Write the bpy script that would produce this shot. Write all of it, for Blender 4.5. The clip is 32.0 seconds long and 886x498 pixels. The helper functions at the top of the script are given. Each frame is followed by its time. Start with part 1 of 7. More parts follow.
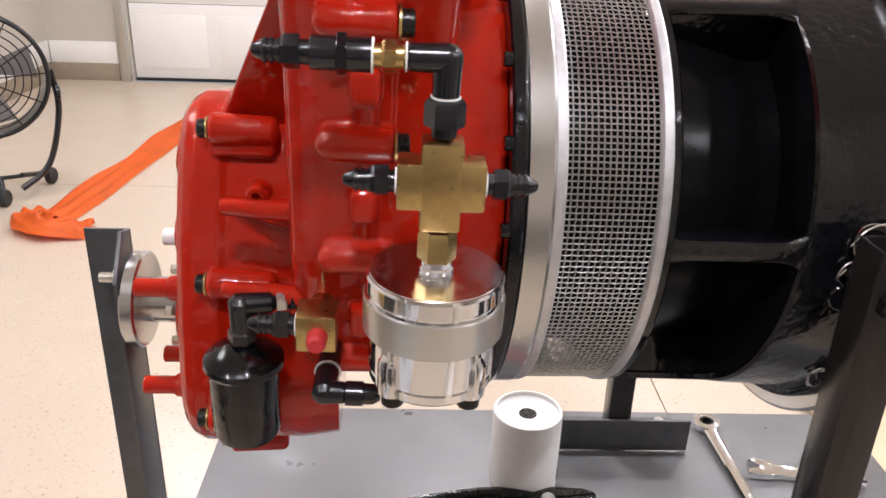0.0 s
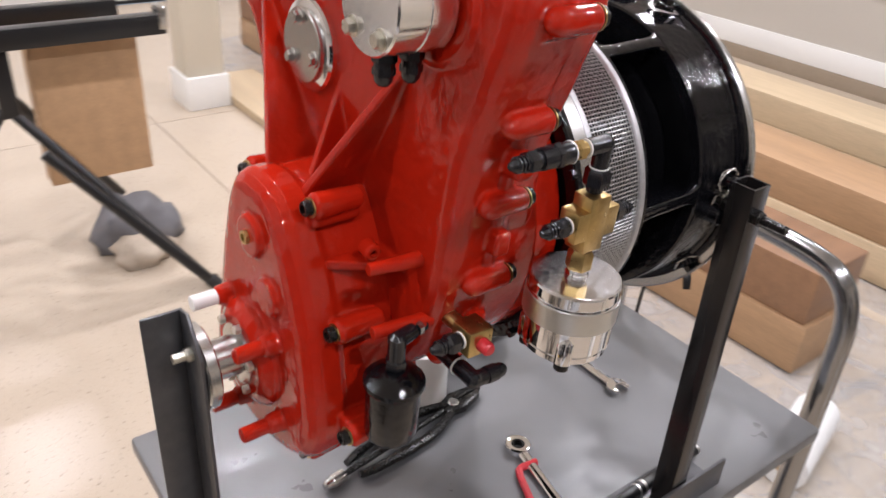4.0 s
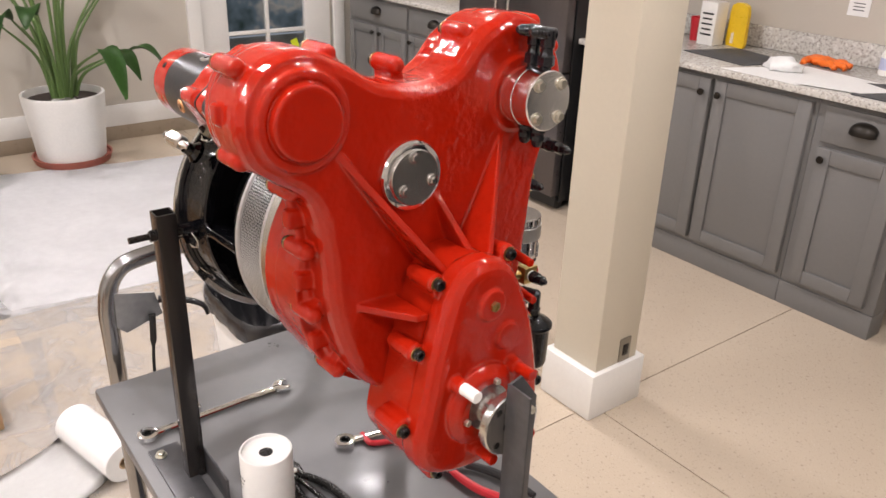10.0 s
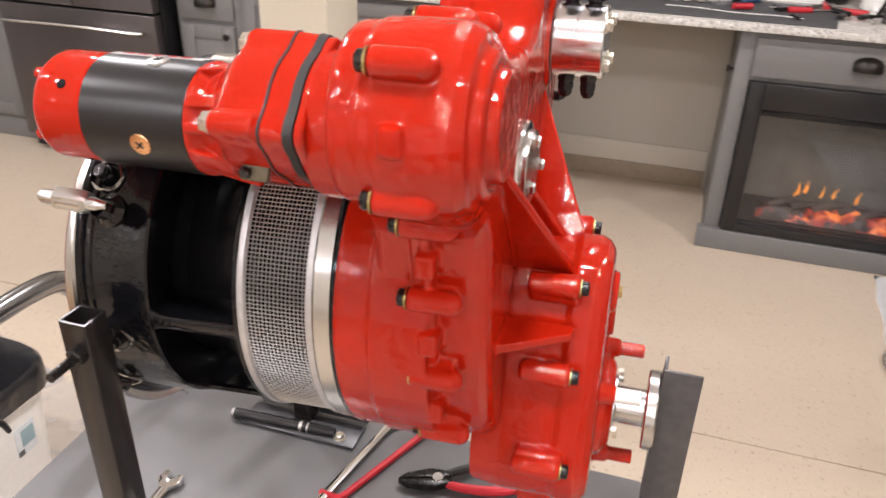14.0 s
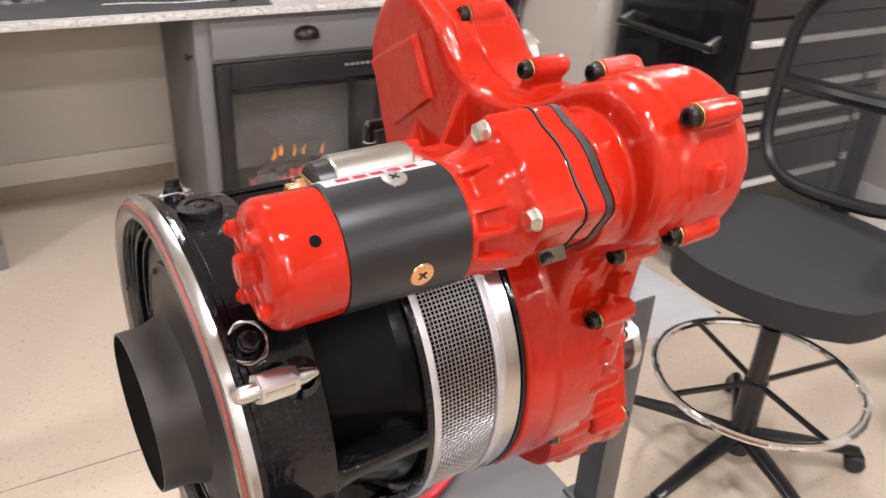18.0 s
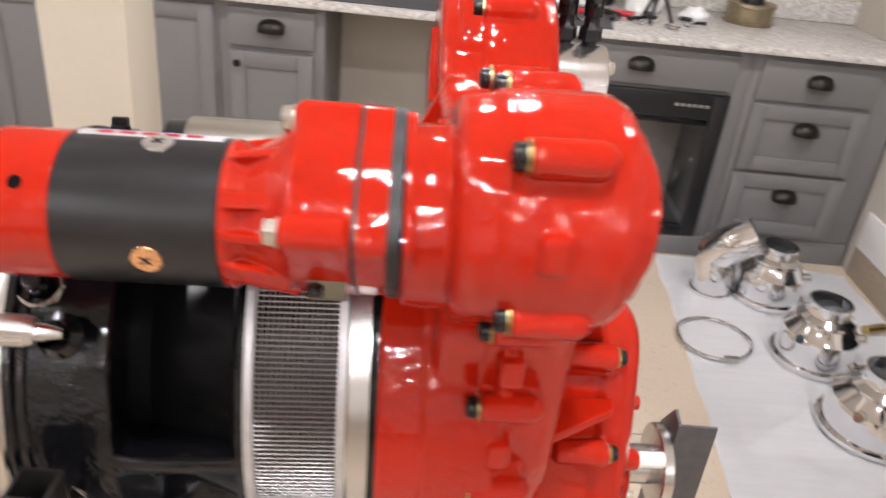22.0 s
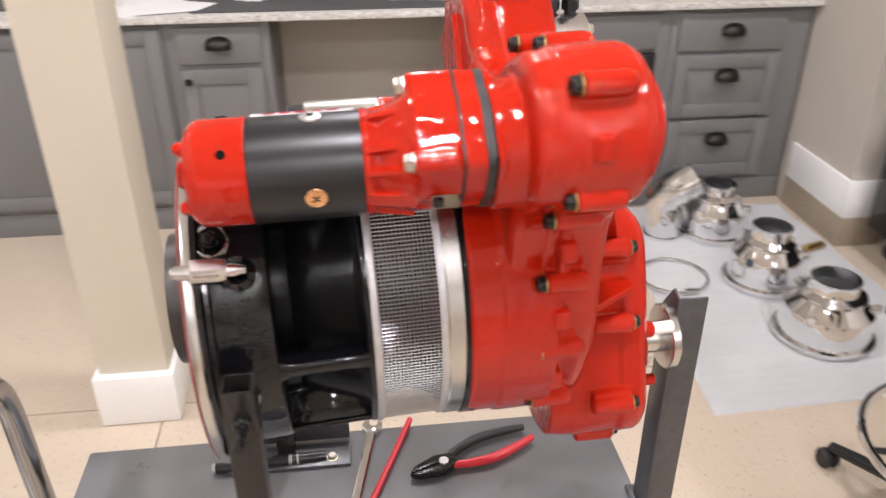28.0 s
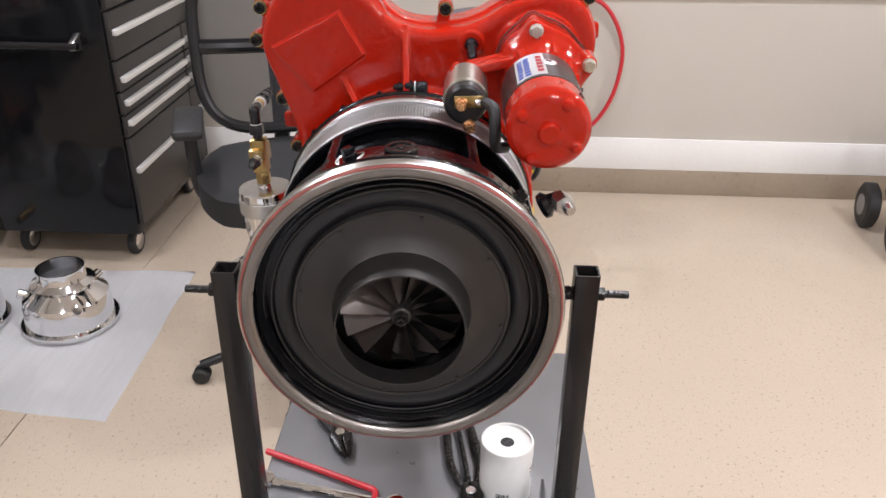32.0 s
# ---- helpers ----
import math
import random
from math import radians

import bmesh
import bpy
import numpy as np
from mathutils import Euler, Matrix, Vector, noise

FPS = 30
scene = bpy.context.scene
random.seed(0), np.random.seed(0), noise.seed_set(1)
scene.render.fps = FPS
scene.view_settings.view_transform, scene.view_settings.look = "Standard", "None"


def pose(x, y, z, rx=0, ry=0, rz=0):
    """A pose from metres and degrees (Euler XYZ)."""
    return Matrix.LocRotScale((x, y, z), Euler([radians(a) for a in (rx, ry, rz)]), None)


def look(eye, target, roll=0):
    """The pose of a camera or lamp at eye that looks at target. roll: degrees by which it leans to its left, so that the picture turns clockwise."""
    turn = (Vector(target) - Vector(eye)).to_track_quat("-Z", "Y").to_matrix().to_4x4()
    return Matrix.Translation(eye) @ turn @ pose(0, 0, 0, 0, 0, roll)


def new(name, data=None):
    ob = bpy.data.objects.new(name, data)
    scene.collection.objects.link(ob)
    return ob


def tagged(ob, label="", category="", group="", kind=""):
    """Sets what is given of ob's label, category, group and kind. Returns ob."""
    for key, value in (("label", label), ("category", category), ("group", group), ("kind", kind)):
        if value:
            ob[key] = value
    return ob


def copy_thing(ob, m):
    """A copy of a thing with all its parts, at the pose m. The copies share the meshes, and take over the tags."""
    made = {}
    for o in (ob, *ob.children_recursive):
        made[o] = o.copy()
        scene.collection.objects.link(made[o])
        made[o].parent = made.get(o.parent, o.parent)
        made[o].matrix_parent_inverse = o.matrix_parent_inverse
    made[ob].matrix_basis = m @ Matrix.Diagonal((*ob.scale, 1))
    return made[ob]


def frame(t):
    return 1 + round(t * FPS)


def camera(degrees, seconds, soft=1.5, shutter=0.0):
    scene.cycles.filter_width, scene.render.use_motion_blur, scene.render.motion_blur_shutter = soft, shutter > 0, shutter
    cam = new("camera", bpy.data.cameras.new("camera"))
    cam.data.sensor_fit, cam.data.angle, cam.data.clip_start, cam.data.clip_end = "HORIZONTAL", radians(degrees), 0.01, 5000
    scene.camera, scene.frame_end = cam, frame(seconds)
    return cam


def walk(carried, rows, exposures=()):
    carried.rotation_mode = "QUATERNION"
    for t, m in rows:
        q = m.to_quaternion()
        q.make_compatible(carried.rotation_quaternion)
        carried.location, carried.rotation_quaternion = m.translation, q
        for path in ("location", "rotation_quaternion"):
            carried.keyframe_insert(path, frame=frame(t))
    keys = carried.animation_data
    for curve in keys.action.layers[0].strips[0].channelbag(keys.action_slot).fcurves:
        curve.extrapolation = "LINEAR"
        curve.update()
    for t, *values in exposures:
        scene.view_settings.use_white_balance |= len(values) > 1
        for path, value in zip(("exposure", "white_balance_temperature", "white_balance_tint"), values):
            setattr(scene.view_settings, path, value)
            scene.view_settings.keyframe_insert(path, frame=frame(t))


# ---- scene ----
cam = camera(58.4, 32.0, shutter=0.5)
PATH = [
    (0.0, pose(0.2918, 0.5583, 1.3419, 66.29, -1.78, 178.82)),
    (0.5, pose(0.2838, 0.5626, 1.3595, 65.57, -2.21, 178.82)),
    (1.0, pose(0.2884, 0.5817, 1.3873, 65.10, -2.62, 178.33)),
    (1.5, pose(0.3029, 0.6013, 1.4012, 64.31, -3.09, 177.16)),
    (2.0, pose(0.3185, 0.6414, 1.4285, 63.81, -3.26, 174.85)),
    (2.5, pose(0.3733, 0.6704, 1.4478, 62.95, -3.50, 172.56)),
    (4.5, look((0.703, 0.45, 1.505), (-0.597, -0.704, 0.517), 3.0)),
    (5.0, look((0.663, 0.353, 1.541), (-0.811, -0.6, 0.583), 2.0)),
    (5.5, look((0.683, 0.225, 1.538), (-0.972, -0.382, 0.594), 1.8)),
    (6.0, look((0.733, 0.08, 1.552), (-1.02, -0.157, 0.617), 1.3)),
    (6.5, look((0.72, 0.02, 1.556), (-1.062, 0.096, 0.651), 0.5)),
    (7.0, look((0.739, -0.103, 1.555), (-1.019, 0.316, 0.697), 0.5)),
    (7.5, look((0.78, -0.183, 1.556), (-0.913, 0.497, 0.738), 0.7)),
    (8.0, pose(0.8571, -0.2045, 1.5563, 65.50, -1.63, 64.56)),
    (8.5, pose(0.9542, -0.2378, 1.5571, 65.46, -1.52, 62.61)),
    (9.0, pose(0.9776, -0.3403, 1.5623, 65.27, -0.61, 59.78)),
    (9.5, pose(0.9986, -0.4126, 1.5683, 65.42, -1.33, 55.85)),
    (10.0, pose(1.0005, -0.4619, 1.5644, 65.46, -1.71, 53.37)),
    (10.5, pose(0.9956, -0.4897, 1.5549, 65.18, -1.89, 51.11)),
    (11.0, pose(0.9436, -0.4704, 1.5387, 64.79, -1.90, 48.50)),
    (11.5, pose(0.8603, -0.4185, 1.5471, 64.20, -1.77, 44.87)),
    (12.0, pose(0.7857, -0.4757, 1.5454, 63.68, -1.60, 40.18)),
    (12.5, pose(0.7135, -0.5686, 1.5478, 63.19, -1.76, 34.24)),
    (13.0, pose(0.6683, -0.6068, 1.5301, 62.74, -2.03, 29.78)),
    (13.5, pose(0.5751, -0.5791, 1.5315, 61.97, -1.59, 25.14)),
    (14.0, pose(0.4855, -0.5974, 1.5375, 61.28, -1.26, 17.87)),
    (14.5, pose(0.3786, -0.6557, 1.5445, 61.13, -1.54, 11.00)),
    (16.5, pose(0.0526, -0.6342, 1.5612, 61.62, -2.56, -13.08)),
    (17.0, pose(0.0274, -0.5986, 1.5621, 61.83, -2.96, -17.52)),
    (17.5, pose(-0.0077, -0.5535, 1.5719, 61.72, -2.89, -22.12)),
    (18.0, pose(-0.0688, -0.5279, 1.5752, 61.42, -2.79, -29.93)),
    (18.5, pose(-0.1148, -0.4983, 1.5796, 61.41, -3.77, -35.62)),
    (19.0, pose(-0.1320, -0.4835, 1.5777, 61.42, -4.84, -36.50)),
    (19.5, pose(-0.0582, -0.4935, 1.5799, 61.87, -5.11, -30.21)),
    (20.0, pose(0.0310, -0.4998, 1.5748, 61.52, -4.88, -23.41)),
    (20.5, pose(0.0802, -0.5093, 1.5763, 61.38, -4.15, -19.03)),
    (21.0, pose(0.1193, -0.5265, 1.5770, 61.47, -3.52, -15.21)),
    (21.5, pose(0.1214, -0.5185, 1.5625, 61.47, -3.76, -11.13)),
    (22.0, pose(0.2675, -0.5205, 1.5435, 61.47, -5.53, 0.41)),
    (22.5, pose(0.3831, -0.5706, 1.5690, 61.58, -4.82, 9.89)),
    (23.0, pose(0.4252, -0.6752, 1.5852, 63.21, -3.84, 13.07)),
    (23.5, pose(0.4716, -0.7914, 1.5933, 64.57, -3.50, 15.42)),
    (24.0, pose(0.5634, -0.8140, 1.6049, 64.84, -2.75, 20.18)),
    (24.5, pose(0.6923, -0.7824, 1.6070, 65.47, -1.56, 26.63)),
    (25.0, pose(0.7505, -0.7615, 1.6077, 65.52, -0.94, 30.15)),
    (25.5, pose(0.7861, -0.7264, 1.5950, 64.27, -0.83, 32.51)),
    (27.5, pose(0.3113, -0.7380, 1.5751, 61.92, -0.15, 5.18)),
    (28.0, pose(0.1611, -0.6943, 1.5736, 61.39, 0.03, -7.09)),
    (28.5, pose(-0.0803, -0.6849, 1.5815, 61.16, -1.61, -20.66)),
    (29.0, pose(-0.1945, -0.6024, 1.5889, 61.48, -1.94, -31.93)),
    (29.5, pose(-0.3381, -0.5063, 1.5923, 61.79, -1.92, -45.12)),
    (30.0, pose(-0.4853, -0.4133, 1.5929, 62.11, -1.34, -57.12)),
    (30.5, pose(-0.5166, -0.3033, 1.5901, 62.44, -0.93, -67.97)),
    (31.0, pose(-0.5877, -0.1853, 1.5898, 62.83, -0.19, -77.58)),
    (31.5, pose(-0.6504, -0.0988, 1.5794, 62.52, -0.60, -84.33)),
    (32.0, pose(-0.6613, -0.0679, 1.5771, 62.89, -0.62, -87.22)),
]
walk(cam, PATH, [(0, 0.07, 6350, 10.5), (1.5, 0, 6330, 10), (2.5, -0.06, 6300, 10), (5, -0.28, 6260, 10.5), (6, -0.36, 6550, 10.5), (7, -0.03, 6520, 10.5), (7.5, 0.05, 6530, 10.5), (8, 0.05, 6600, 10.5), (9, -0.12, 6800, 11), (10, -0.12, 6812, 11), (11, -0.1, 6825, 11), (12, 0.02, 6838, 11), (14, 0.08, 6700, 11), (18, 0.22, 6500, 10), (19, 0.24, 6500, 10), (20, 0.2, 6500, 10), (21, 0.12, 6500, 10), (22, 0.02, 6500, 10), (23, 0.05, 6500, 10), (24.5, 0.02, 6500, 10), (25.5, 0.02, 6500, 10), (28, 0.08, 6500, 10), (28.5, 0.22, 6500, 10), (29.5, 0.24, 6460, 9.6), (31, -0.03, 6350, 9), (32, -0.12, 6250, 9)])

# ---- light and air ----
world = bpy.data.worlds.new("world")
scene.world = world
world.use_nodes = True
world.node_tree.nodes["Background"].inputs[0].default_value = (0.75, 0.85, 1.0, 1)
world.node_tree.nodes["Background"].inputs[1].default_value = 0.35

ROOM = (-4.27, 3.12, -5.6, 3.10, 2.75)   # west, east, south, north, ceiling height
LAMP_X = (-3.3, -1.5, 0.3, 2.0)
LAMP_Y = (-4.3, -2.4, -0.6, 1.3)
LAMP_W = 24.0
LAMP_COL = (0.975, 0.943, 1.0)


# ---- materials ----
def material(name, color, rough=0.5, metal=0.0, var=0.12, scale=6.0, fine=60.0, bump=0.0, coat=0.0,
             spec=0.5, rvar=0.1, second=None, amount=0.35, blend=0.13, island=0.0, stretch=(1, 1, 1), wave=None):
    """A surface with colour mottling at two scales, roughness variation and fine relief."""
    m = bpy.data.materials.new(name)
    m.use_nodes = True
    nt = m.node_tree
    n, l = nt.nodes, nt.links
    b = n["Principled BSDF"]
    co = n.new("ShaderNodeTexCoord")
    mp = n.new("ShaderNodeMapping")
    mp.inputs["Scale"].default_value = stretch
    l.new(co.outputs["Object"], mp.inputs[0])
    big = n.new("ShaderNodeTexNoise")
    big.inputs["Scale"].default_value, big.inputs["Detail"].default_value = scale, 4
    l.new(mp.outputs[0], big.inputs["Vector"])
    small = n.new("ShaderNodeTexNoise")
    small.inputs["Scale"].default_value, small.inputs["Detail"].default_value = fine, 5
    l.new(mp.outputs[0], small.inputs["Vector"])
    add = n.new("ShaderNodeMath")
    add.operation = "ADD"
    l.new(big.outputs[0], add.inputs[0]), l.new(small.outputs[0], add.inputs[1])
    rng = n.new("ShaderNodeMapRange")
    rng.inputs[1].default_value, rng.inputs[2].default_value = 0.6, 1.4
    rng.inputs[3].default_value, rng.inputs[4].default_value = 1 - var, 1 + var
    l.new(add.outputs[0], rng.inputs[0])
    mul = n.new("ShaderNodeVectorMath")
    mul.operation = "SCALE"
    mul.inputs[0].default_value = color
    l.new(rng.outputs[0], mul.inputs["Scale"])
    last = mul.outputs[0]
    if second:
        mix = n.new("ShaderNodeMix")
        mix.data_type = "RGBA"
        r2 = n.new("ShaderNodeMapRange")
        r2.inputs[1].default_value, r2.inputs[2].default_value = 0.685 - blend / 2 - amount * 0.3, 0.685 + blend / 2 - amount * 0.3
        l.new(big.outputs[0], r2.inputs[0])
        l.new(r2.outputs[0], mix.inputs[0])
        l.new(last, mix.inputs[6])
        mix.inputs[7].default_value = (*second, 1)
        last = mix.outputs[2]
    if island:
        oi = n.new("ShaderNodeObjectInfo")
        r3 = n.new("ShaderNodeMapRange")
        r3.inputs[3].default_value, r3.inputs[4].default_value = 1 - island, 1 + island
        l.new(oi.outputs["Random"], r3.inputs[0])
        m2 = n.new("ShaderNodeVectorMath")
        m2.operation = "SCALE"
        l.new(last, m2.inputs[0]), l.new(r3.outputs[0], m2.inputs["Scale"])
        last = m2.outputs[0]
    l.new(last, b.inputs["Base Color"])
    rr = n.new("ShaderNodeMapRange")
    rr.inputs[1].default_value, rr.inputs[2].default_value = 0.3, 0.7
    rr.inputs[3].default_value, rr.inputs[4].default_value = max(0.02, rough * (1 - rvar)), min(1, rough * (1 + rvar))
    l.new(small.outputs[0], rr.inputs[0])
    l.new(rr.outputs[0], b.inputs["Roughness"])
    b.inputs["Metallic"].default_value = metal
    b.inputs["Specular IOR Level"].default_value = spec
    b.inputs["Coat Weight"].default_value = coat
    b.inputs["Coat Roughness"].default_value = 0.03
    if bump:
        bp = n.new("ShaderNodeBump")
        bp.inputs["Strength"].default_value = bump
        bp.inputs["Distance"].default_value = 0.002
        l.new(small.outputs[0], bp.inputs["Height"])
        l.new(bp.outputs[0], b.inputs["Normal"])
        if wave:                                  # lumps under the paint, and orange peel that comes and goes
            w = n.new("ShaderNodeTexNoise")
            w.inputs["Scale"].default_value, w.inputs["Detail"].default_value = wave[0], 1.5
            l.new(mp.outputs[0], w.inputs["Vector"])
            wb = n.new("ShaderNodeBump")
            wb.inputs["Strength"].default_value, wb.inputs["Distance"].default_value = wave[1], 0.002
            l.new(w.outputs[0], wb.inputs["Height"])
            l.new(wb.outputs[0], bp.inputs["Normal"])
            pr = n.new("ShaderNodeMapRange")
            pr.inputs[1].default_value, pr.inputs[2].default_value = 0.48, 0.66
            pr.inputs[3].default_value, pr.inputs[4].default_value = bump * 0.15, bump
            l.new(big.outputs[0], pr.inputs[0])
            l.new(pr.outputs[0], bp.inputs["Strength"])
    return m


def glow(name, color, power):
    m = bpy.data.materials.new(name)
    m.use_nodes = True
    b = m.node_tree.nodes["Principled BSDF"]
    b.inputs["Base Color"].default_value = (*color, 1)
    b.inputs["Emission Color"].default_value = (*color, 1)
    b.inputs["Emission Strength"].default_value = power
    return m


RED = material("red_gloss_paint", (0.375, 0.0125, 0.0036), 0.055, 0, 0.06, 16, 140, 0.60, coat=0.0, spec=0.42, rvar=0.2, wave=(75, 0.62))
BLACK_GLOSS = material("black_gloss_paint", (0.004, 0.004, 0.005), 0.05, 0, 0.2, 14, 170, 0.95, coat=0.0, spec=0.40, rvar=0.3, wave=(60, 0.4))
# black for recesses: darker and duller than the gloss, with deep shade built in
BLACK_DEEP = material("black_painted_recess", (0.0035, 0.0035, 0.004), 0.22, 0, 0.2, 12, 90, 0.10, spec=0.10)
BLACK_SATIN = material("black_satin_paint", (0.009, 0.009, 0.010), 0.31, 0, 0.10, 12, 200, 0.02)
BLACK_ANOD = material("black_anodised", (0.008, 0.008, 0.010), 0.22, 0.0, 0.08, 30, 300, 0.0)
BLACK_OXIDE = material("black_oxide_steel", (0.016, 0.015, 0.014), 0.28, 0.5, 0.1, 40, 300, 0.0)
STEEL = material("machined_steel", (0.55, 0.54, 0.52), 0.24, 1.0, 0.05, 30, 400, 0.0, rvar=0.1)
ALU = material("polished_aluminium", (0.80, 0.80, 0.81), 0.085, 1.0, 0.03, 12, 60, 0.0, rvar=0.15)
TURNED = material("turned_aluminium", (0.85, 0.85, 0.86), 0.17, 1.0, 0.06, 30, 220, 0.02, stretch=(8, 1, 1), rvar=0.3)
ALU_SATIN = material("satin_aluminium", (0.62, 0.62, 0.60), 0.30, 1.0, 0.04, 20, 200, 0.0, rvar=0.08)
ZINC = material("zinc_plated_bolt", (0.64, 0.62, 0.54), 0.3, 1.0, 0.2, 60, 400, 0.05)
WIRE = material("wire_mesh_steel", (0.50, 0.50, 0.50), 0.32, 0.9, 0.05, 30, 300, 0)
BRASS = material("brass", (0.50, 0.36, 0.15), 0.3, 1.0, 0.12, 40, 300, 0.05)
TUBE = material("blackened_steel_tube", (0.030, 0.027, 0.026), 0.20, 0.5, 0.12, 4, 30, 0.01, rvar=0.2)
TABLE = material("worn_steel_sheet", (0.20, 0.20, 0.203), 0.41, 0.4, 0.14, 7, 20, 0.004, rvar=0.35, second=(0.125, 0.124, 0.125), amount=0.42, blend=0.75)
IRON = material("bare_angle_iron", (0.10, 0.10, 0.105), 0.38, 0.7, 0.25, 8, 90, 0.06)
INLET = material("heat_grey_casting", (0.052, 0.048, 0.045), 0.40, 0.65, 0.10, 7, 60, 0.01, rvar=0.1)
LIP = material("brown_grey_lip_metal", (0.26, 0.235, 0.215), 0.30, 0.85, 0.10, 12, 60, 0.0, rvar=0.1)
COPPER = material("copper_screw", (0.75, 0.42, 0.22), 0.28, 1.0, 0.1, 40, 300, 0.03)
TUBE_BRIGHT = material("worn_bright_tube", (0.34, 0.34, 0.345), 0.20, 1.0, 0.08, 8, 60, 0.0)
CHROME = material("chrome", (0.82, 0.82, 0.83), 0.06, 1.0, 0.04, 20, 300, 0.01)
WHITE_PLASTIC = material("white_plastic", (0.78, 0.77, 0.74), 0.42, 0, 0.05, 6, 80, 0.02)
PAPER = material("white_paper", (0.80, 0.80, 0.79), 0.8, 0, 0.05, 4, 60, 0.15)
RUBBER = material("black_rubber", (0.014, 0.014, 0.014), 0.55, 0, 0.15, 30, 200, 0.05)
WALL = material("beige_wall_paint", (0.50, 0.46, 0.40), 0.75, 0, 0.03, 1.2, 90, 0.10)
WHITE = material("white_trim_paint", (0.80, 0.79, 0.76), 0.38, 0, 0.03, 3, 60, 0.02)
PILLAR_PAINT = material("cream_pillar_paint", (0.60, 0.545, 0.44), 0.7, 0, 0.03, 1.5, 80, 0.08)
CEIL = material("white_ceiling_paint", (0.82, 0.81, 0.78), 0.8, 0, 0.03, 2, 60, 0.05)
CABINET = material("grey_cabinet_paint", (0.160, 0.157, 0.153), 0.42, 0, 0.05, 3, 60, 0.03)
WOOD = material("raw_plywood", (0.56, 0.40, 0.24), 0.55, 0, 0.14, 3, 30, 0.08, stretch=(1, 8, 8), island=0.12)
WOOD_DARK = material("walnut_board", (0.27, 0.145, 0.075), 0.5, 0, 0.2, 4, 30, 0.08, stretch=(1, 8, 8), island=0.12)
ORANGE = material("orange_lay_flat_hose", (0.85, 0.17, 0.02), 0.5, 0, 0.12, 8, 90, 0.1)
BAG = material("black_bin_bag", (0.020, 0.020, 0.022), 0.22, 0, 0.2, 20, 34, 1.0, stretch=(1, 1, .35))
FABRIC = material("grey_chair_fabric", (0.15, 0.145, 0.15), 0.9, 0, 0.15, 20, 400, 0.3)
BLACK_FABRIC = material("black_chair_fabric", (0.014, 0.014, 0.015), 0.8, 0, 0.15, 20, 400, 0.3)
CREAM = material("cream_board_paint", (0.60, 0.555, 0.48), 0.6, 0, 0.03, 2, 60, 0.03)
YELLOW = material("yellow_enamel", (0.80, 0.52, 0.02), 0.3, 0, 0.08, 10, 90, 0.03)
RED_PLASTIC = material("red_rubber_grip", (0.50, 0.02, 0.03), 0.4, 0, 0.1, 20, 200, 0.04)
LEAF = material("plant_leaf", (0.045, 0.12, 0.025), 0.4, 0, 0.25, 8, 60, 0.1, island=0.2)



def film(name, color, alpha, rough=0.2, bump=0.5):
    """Thin clear plastic: partly see-through, with glossy creases."""
    m = material(name, color, rough, 0, 0.08, 5, 26, bump)
    n, l = m.node_tree.nodes, m.node_tree.links
    no, r = n.new("ShaderNodeTexNoise"), n.new("ShaderNodeMapRange")
    no.inputs["Scale"].default_value, no.inputs["Detail"].default_value, no.inputs["Distortion"].default_value = 7, 5, 1.2
    r.inputs[1].default_value, r.inputs[2].default_value = 0.35, 0.7
    r.inputs[3].default_value, r.inputs[4].default_value = alpha * 0.5, alpha * 1.6
    l.new(n["Texture Coordinate"].outputs["Object"], no.inputs["Vector"]), l.new(no.outputs[0], r.inputs[0])
    l.new(r.outputs[0], n["Principled BSDF"].inputs["Alpha"])
    return m


FILM = film("thin_plastic_film", (0.76, 0.75, 0.745), 0.29)
CLEAR = film("clear_bag_film", (0.66, 0.67, 0.69), 0.20, 0.14, 0.8)

# ---- mesh helpers ----
def smooth(me, angle=31):
    me.polygons.foreach_set("use_smooth", [True] * len(me.polygons))
    me.set_sharp_from_angle(angle=radians(angle))


def part(name, bm, mat, parent=None, label="", angle=31):
    bmesh.ops.recalc_face_normals(bm, faces=bm.faces)
    me = bpy.data.meshes.new(name)
    bm.to_mesh(me)
    bm.free()
    smooth(me, angle)
    for one in (mat if isinstance(mat, (list, tuple)) else [mat]):
        me.materials.append(one)
    ob = new(name, me)
    if parent:
        ob.parent = parent
    if label:
        ob["label"] = label
    return ob


def again(ob, m, parent=None):
    """Another object on the same mesh."""
    o = new(ob.name.split(".")[0], ob.data)
    o.parent = parent or ob.parent
    o.matrix_basis = m
    return o


def thing(name, label, category, m=None, group="", kind=""):
    ob = new(name)
    ob.empty_display_size = 0.05
    if m:
        ob.matrix_basis = m
    return tagged(ob, label, category, group, kind)


def bm_new():
    return bmesh.new()


def box(c, s, bevel=0.0, bm=None, rot=None, seg=2):
    bm = bm or bm_new()
    tmp = bmesh.new()
    bmesh.ops.create_cube(tmp, size=1)
    bmesh.ops.scale(tmp, vec=s, verts=tmp.verts)
    if bevel:
        bmesh.ops.bevel(tmp, geom=list(tmp.edges), offset=min(bevel, min(s) * 0.45), segments=seg, affect="EDGES", profile=0.5)
    m = Matrix.Translation(c)
    if rot:
        m = m @ Euler([radians(a) for a in rot]).to_matrix().to_4x4()
    bmesh.ops.transform(tmp, matrix=m, verts=tmp.verts)
    return merge(bm, tmp)


def merge(bm, tmp):
    me = bpy.data.meshes.new("tmp")
    tmp.to_mesh(me)
    tmp.free()
    bm.from_mesh(me)
    bpy.data.meshes.remove(me)
    return bm


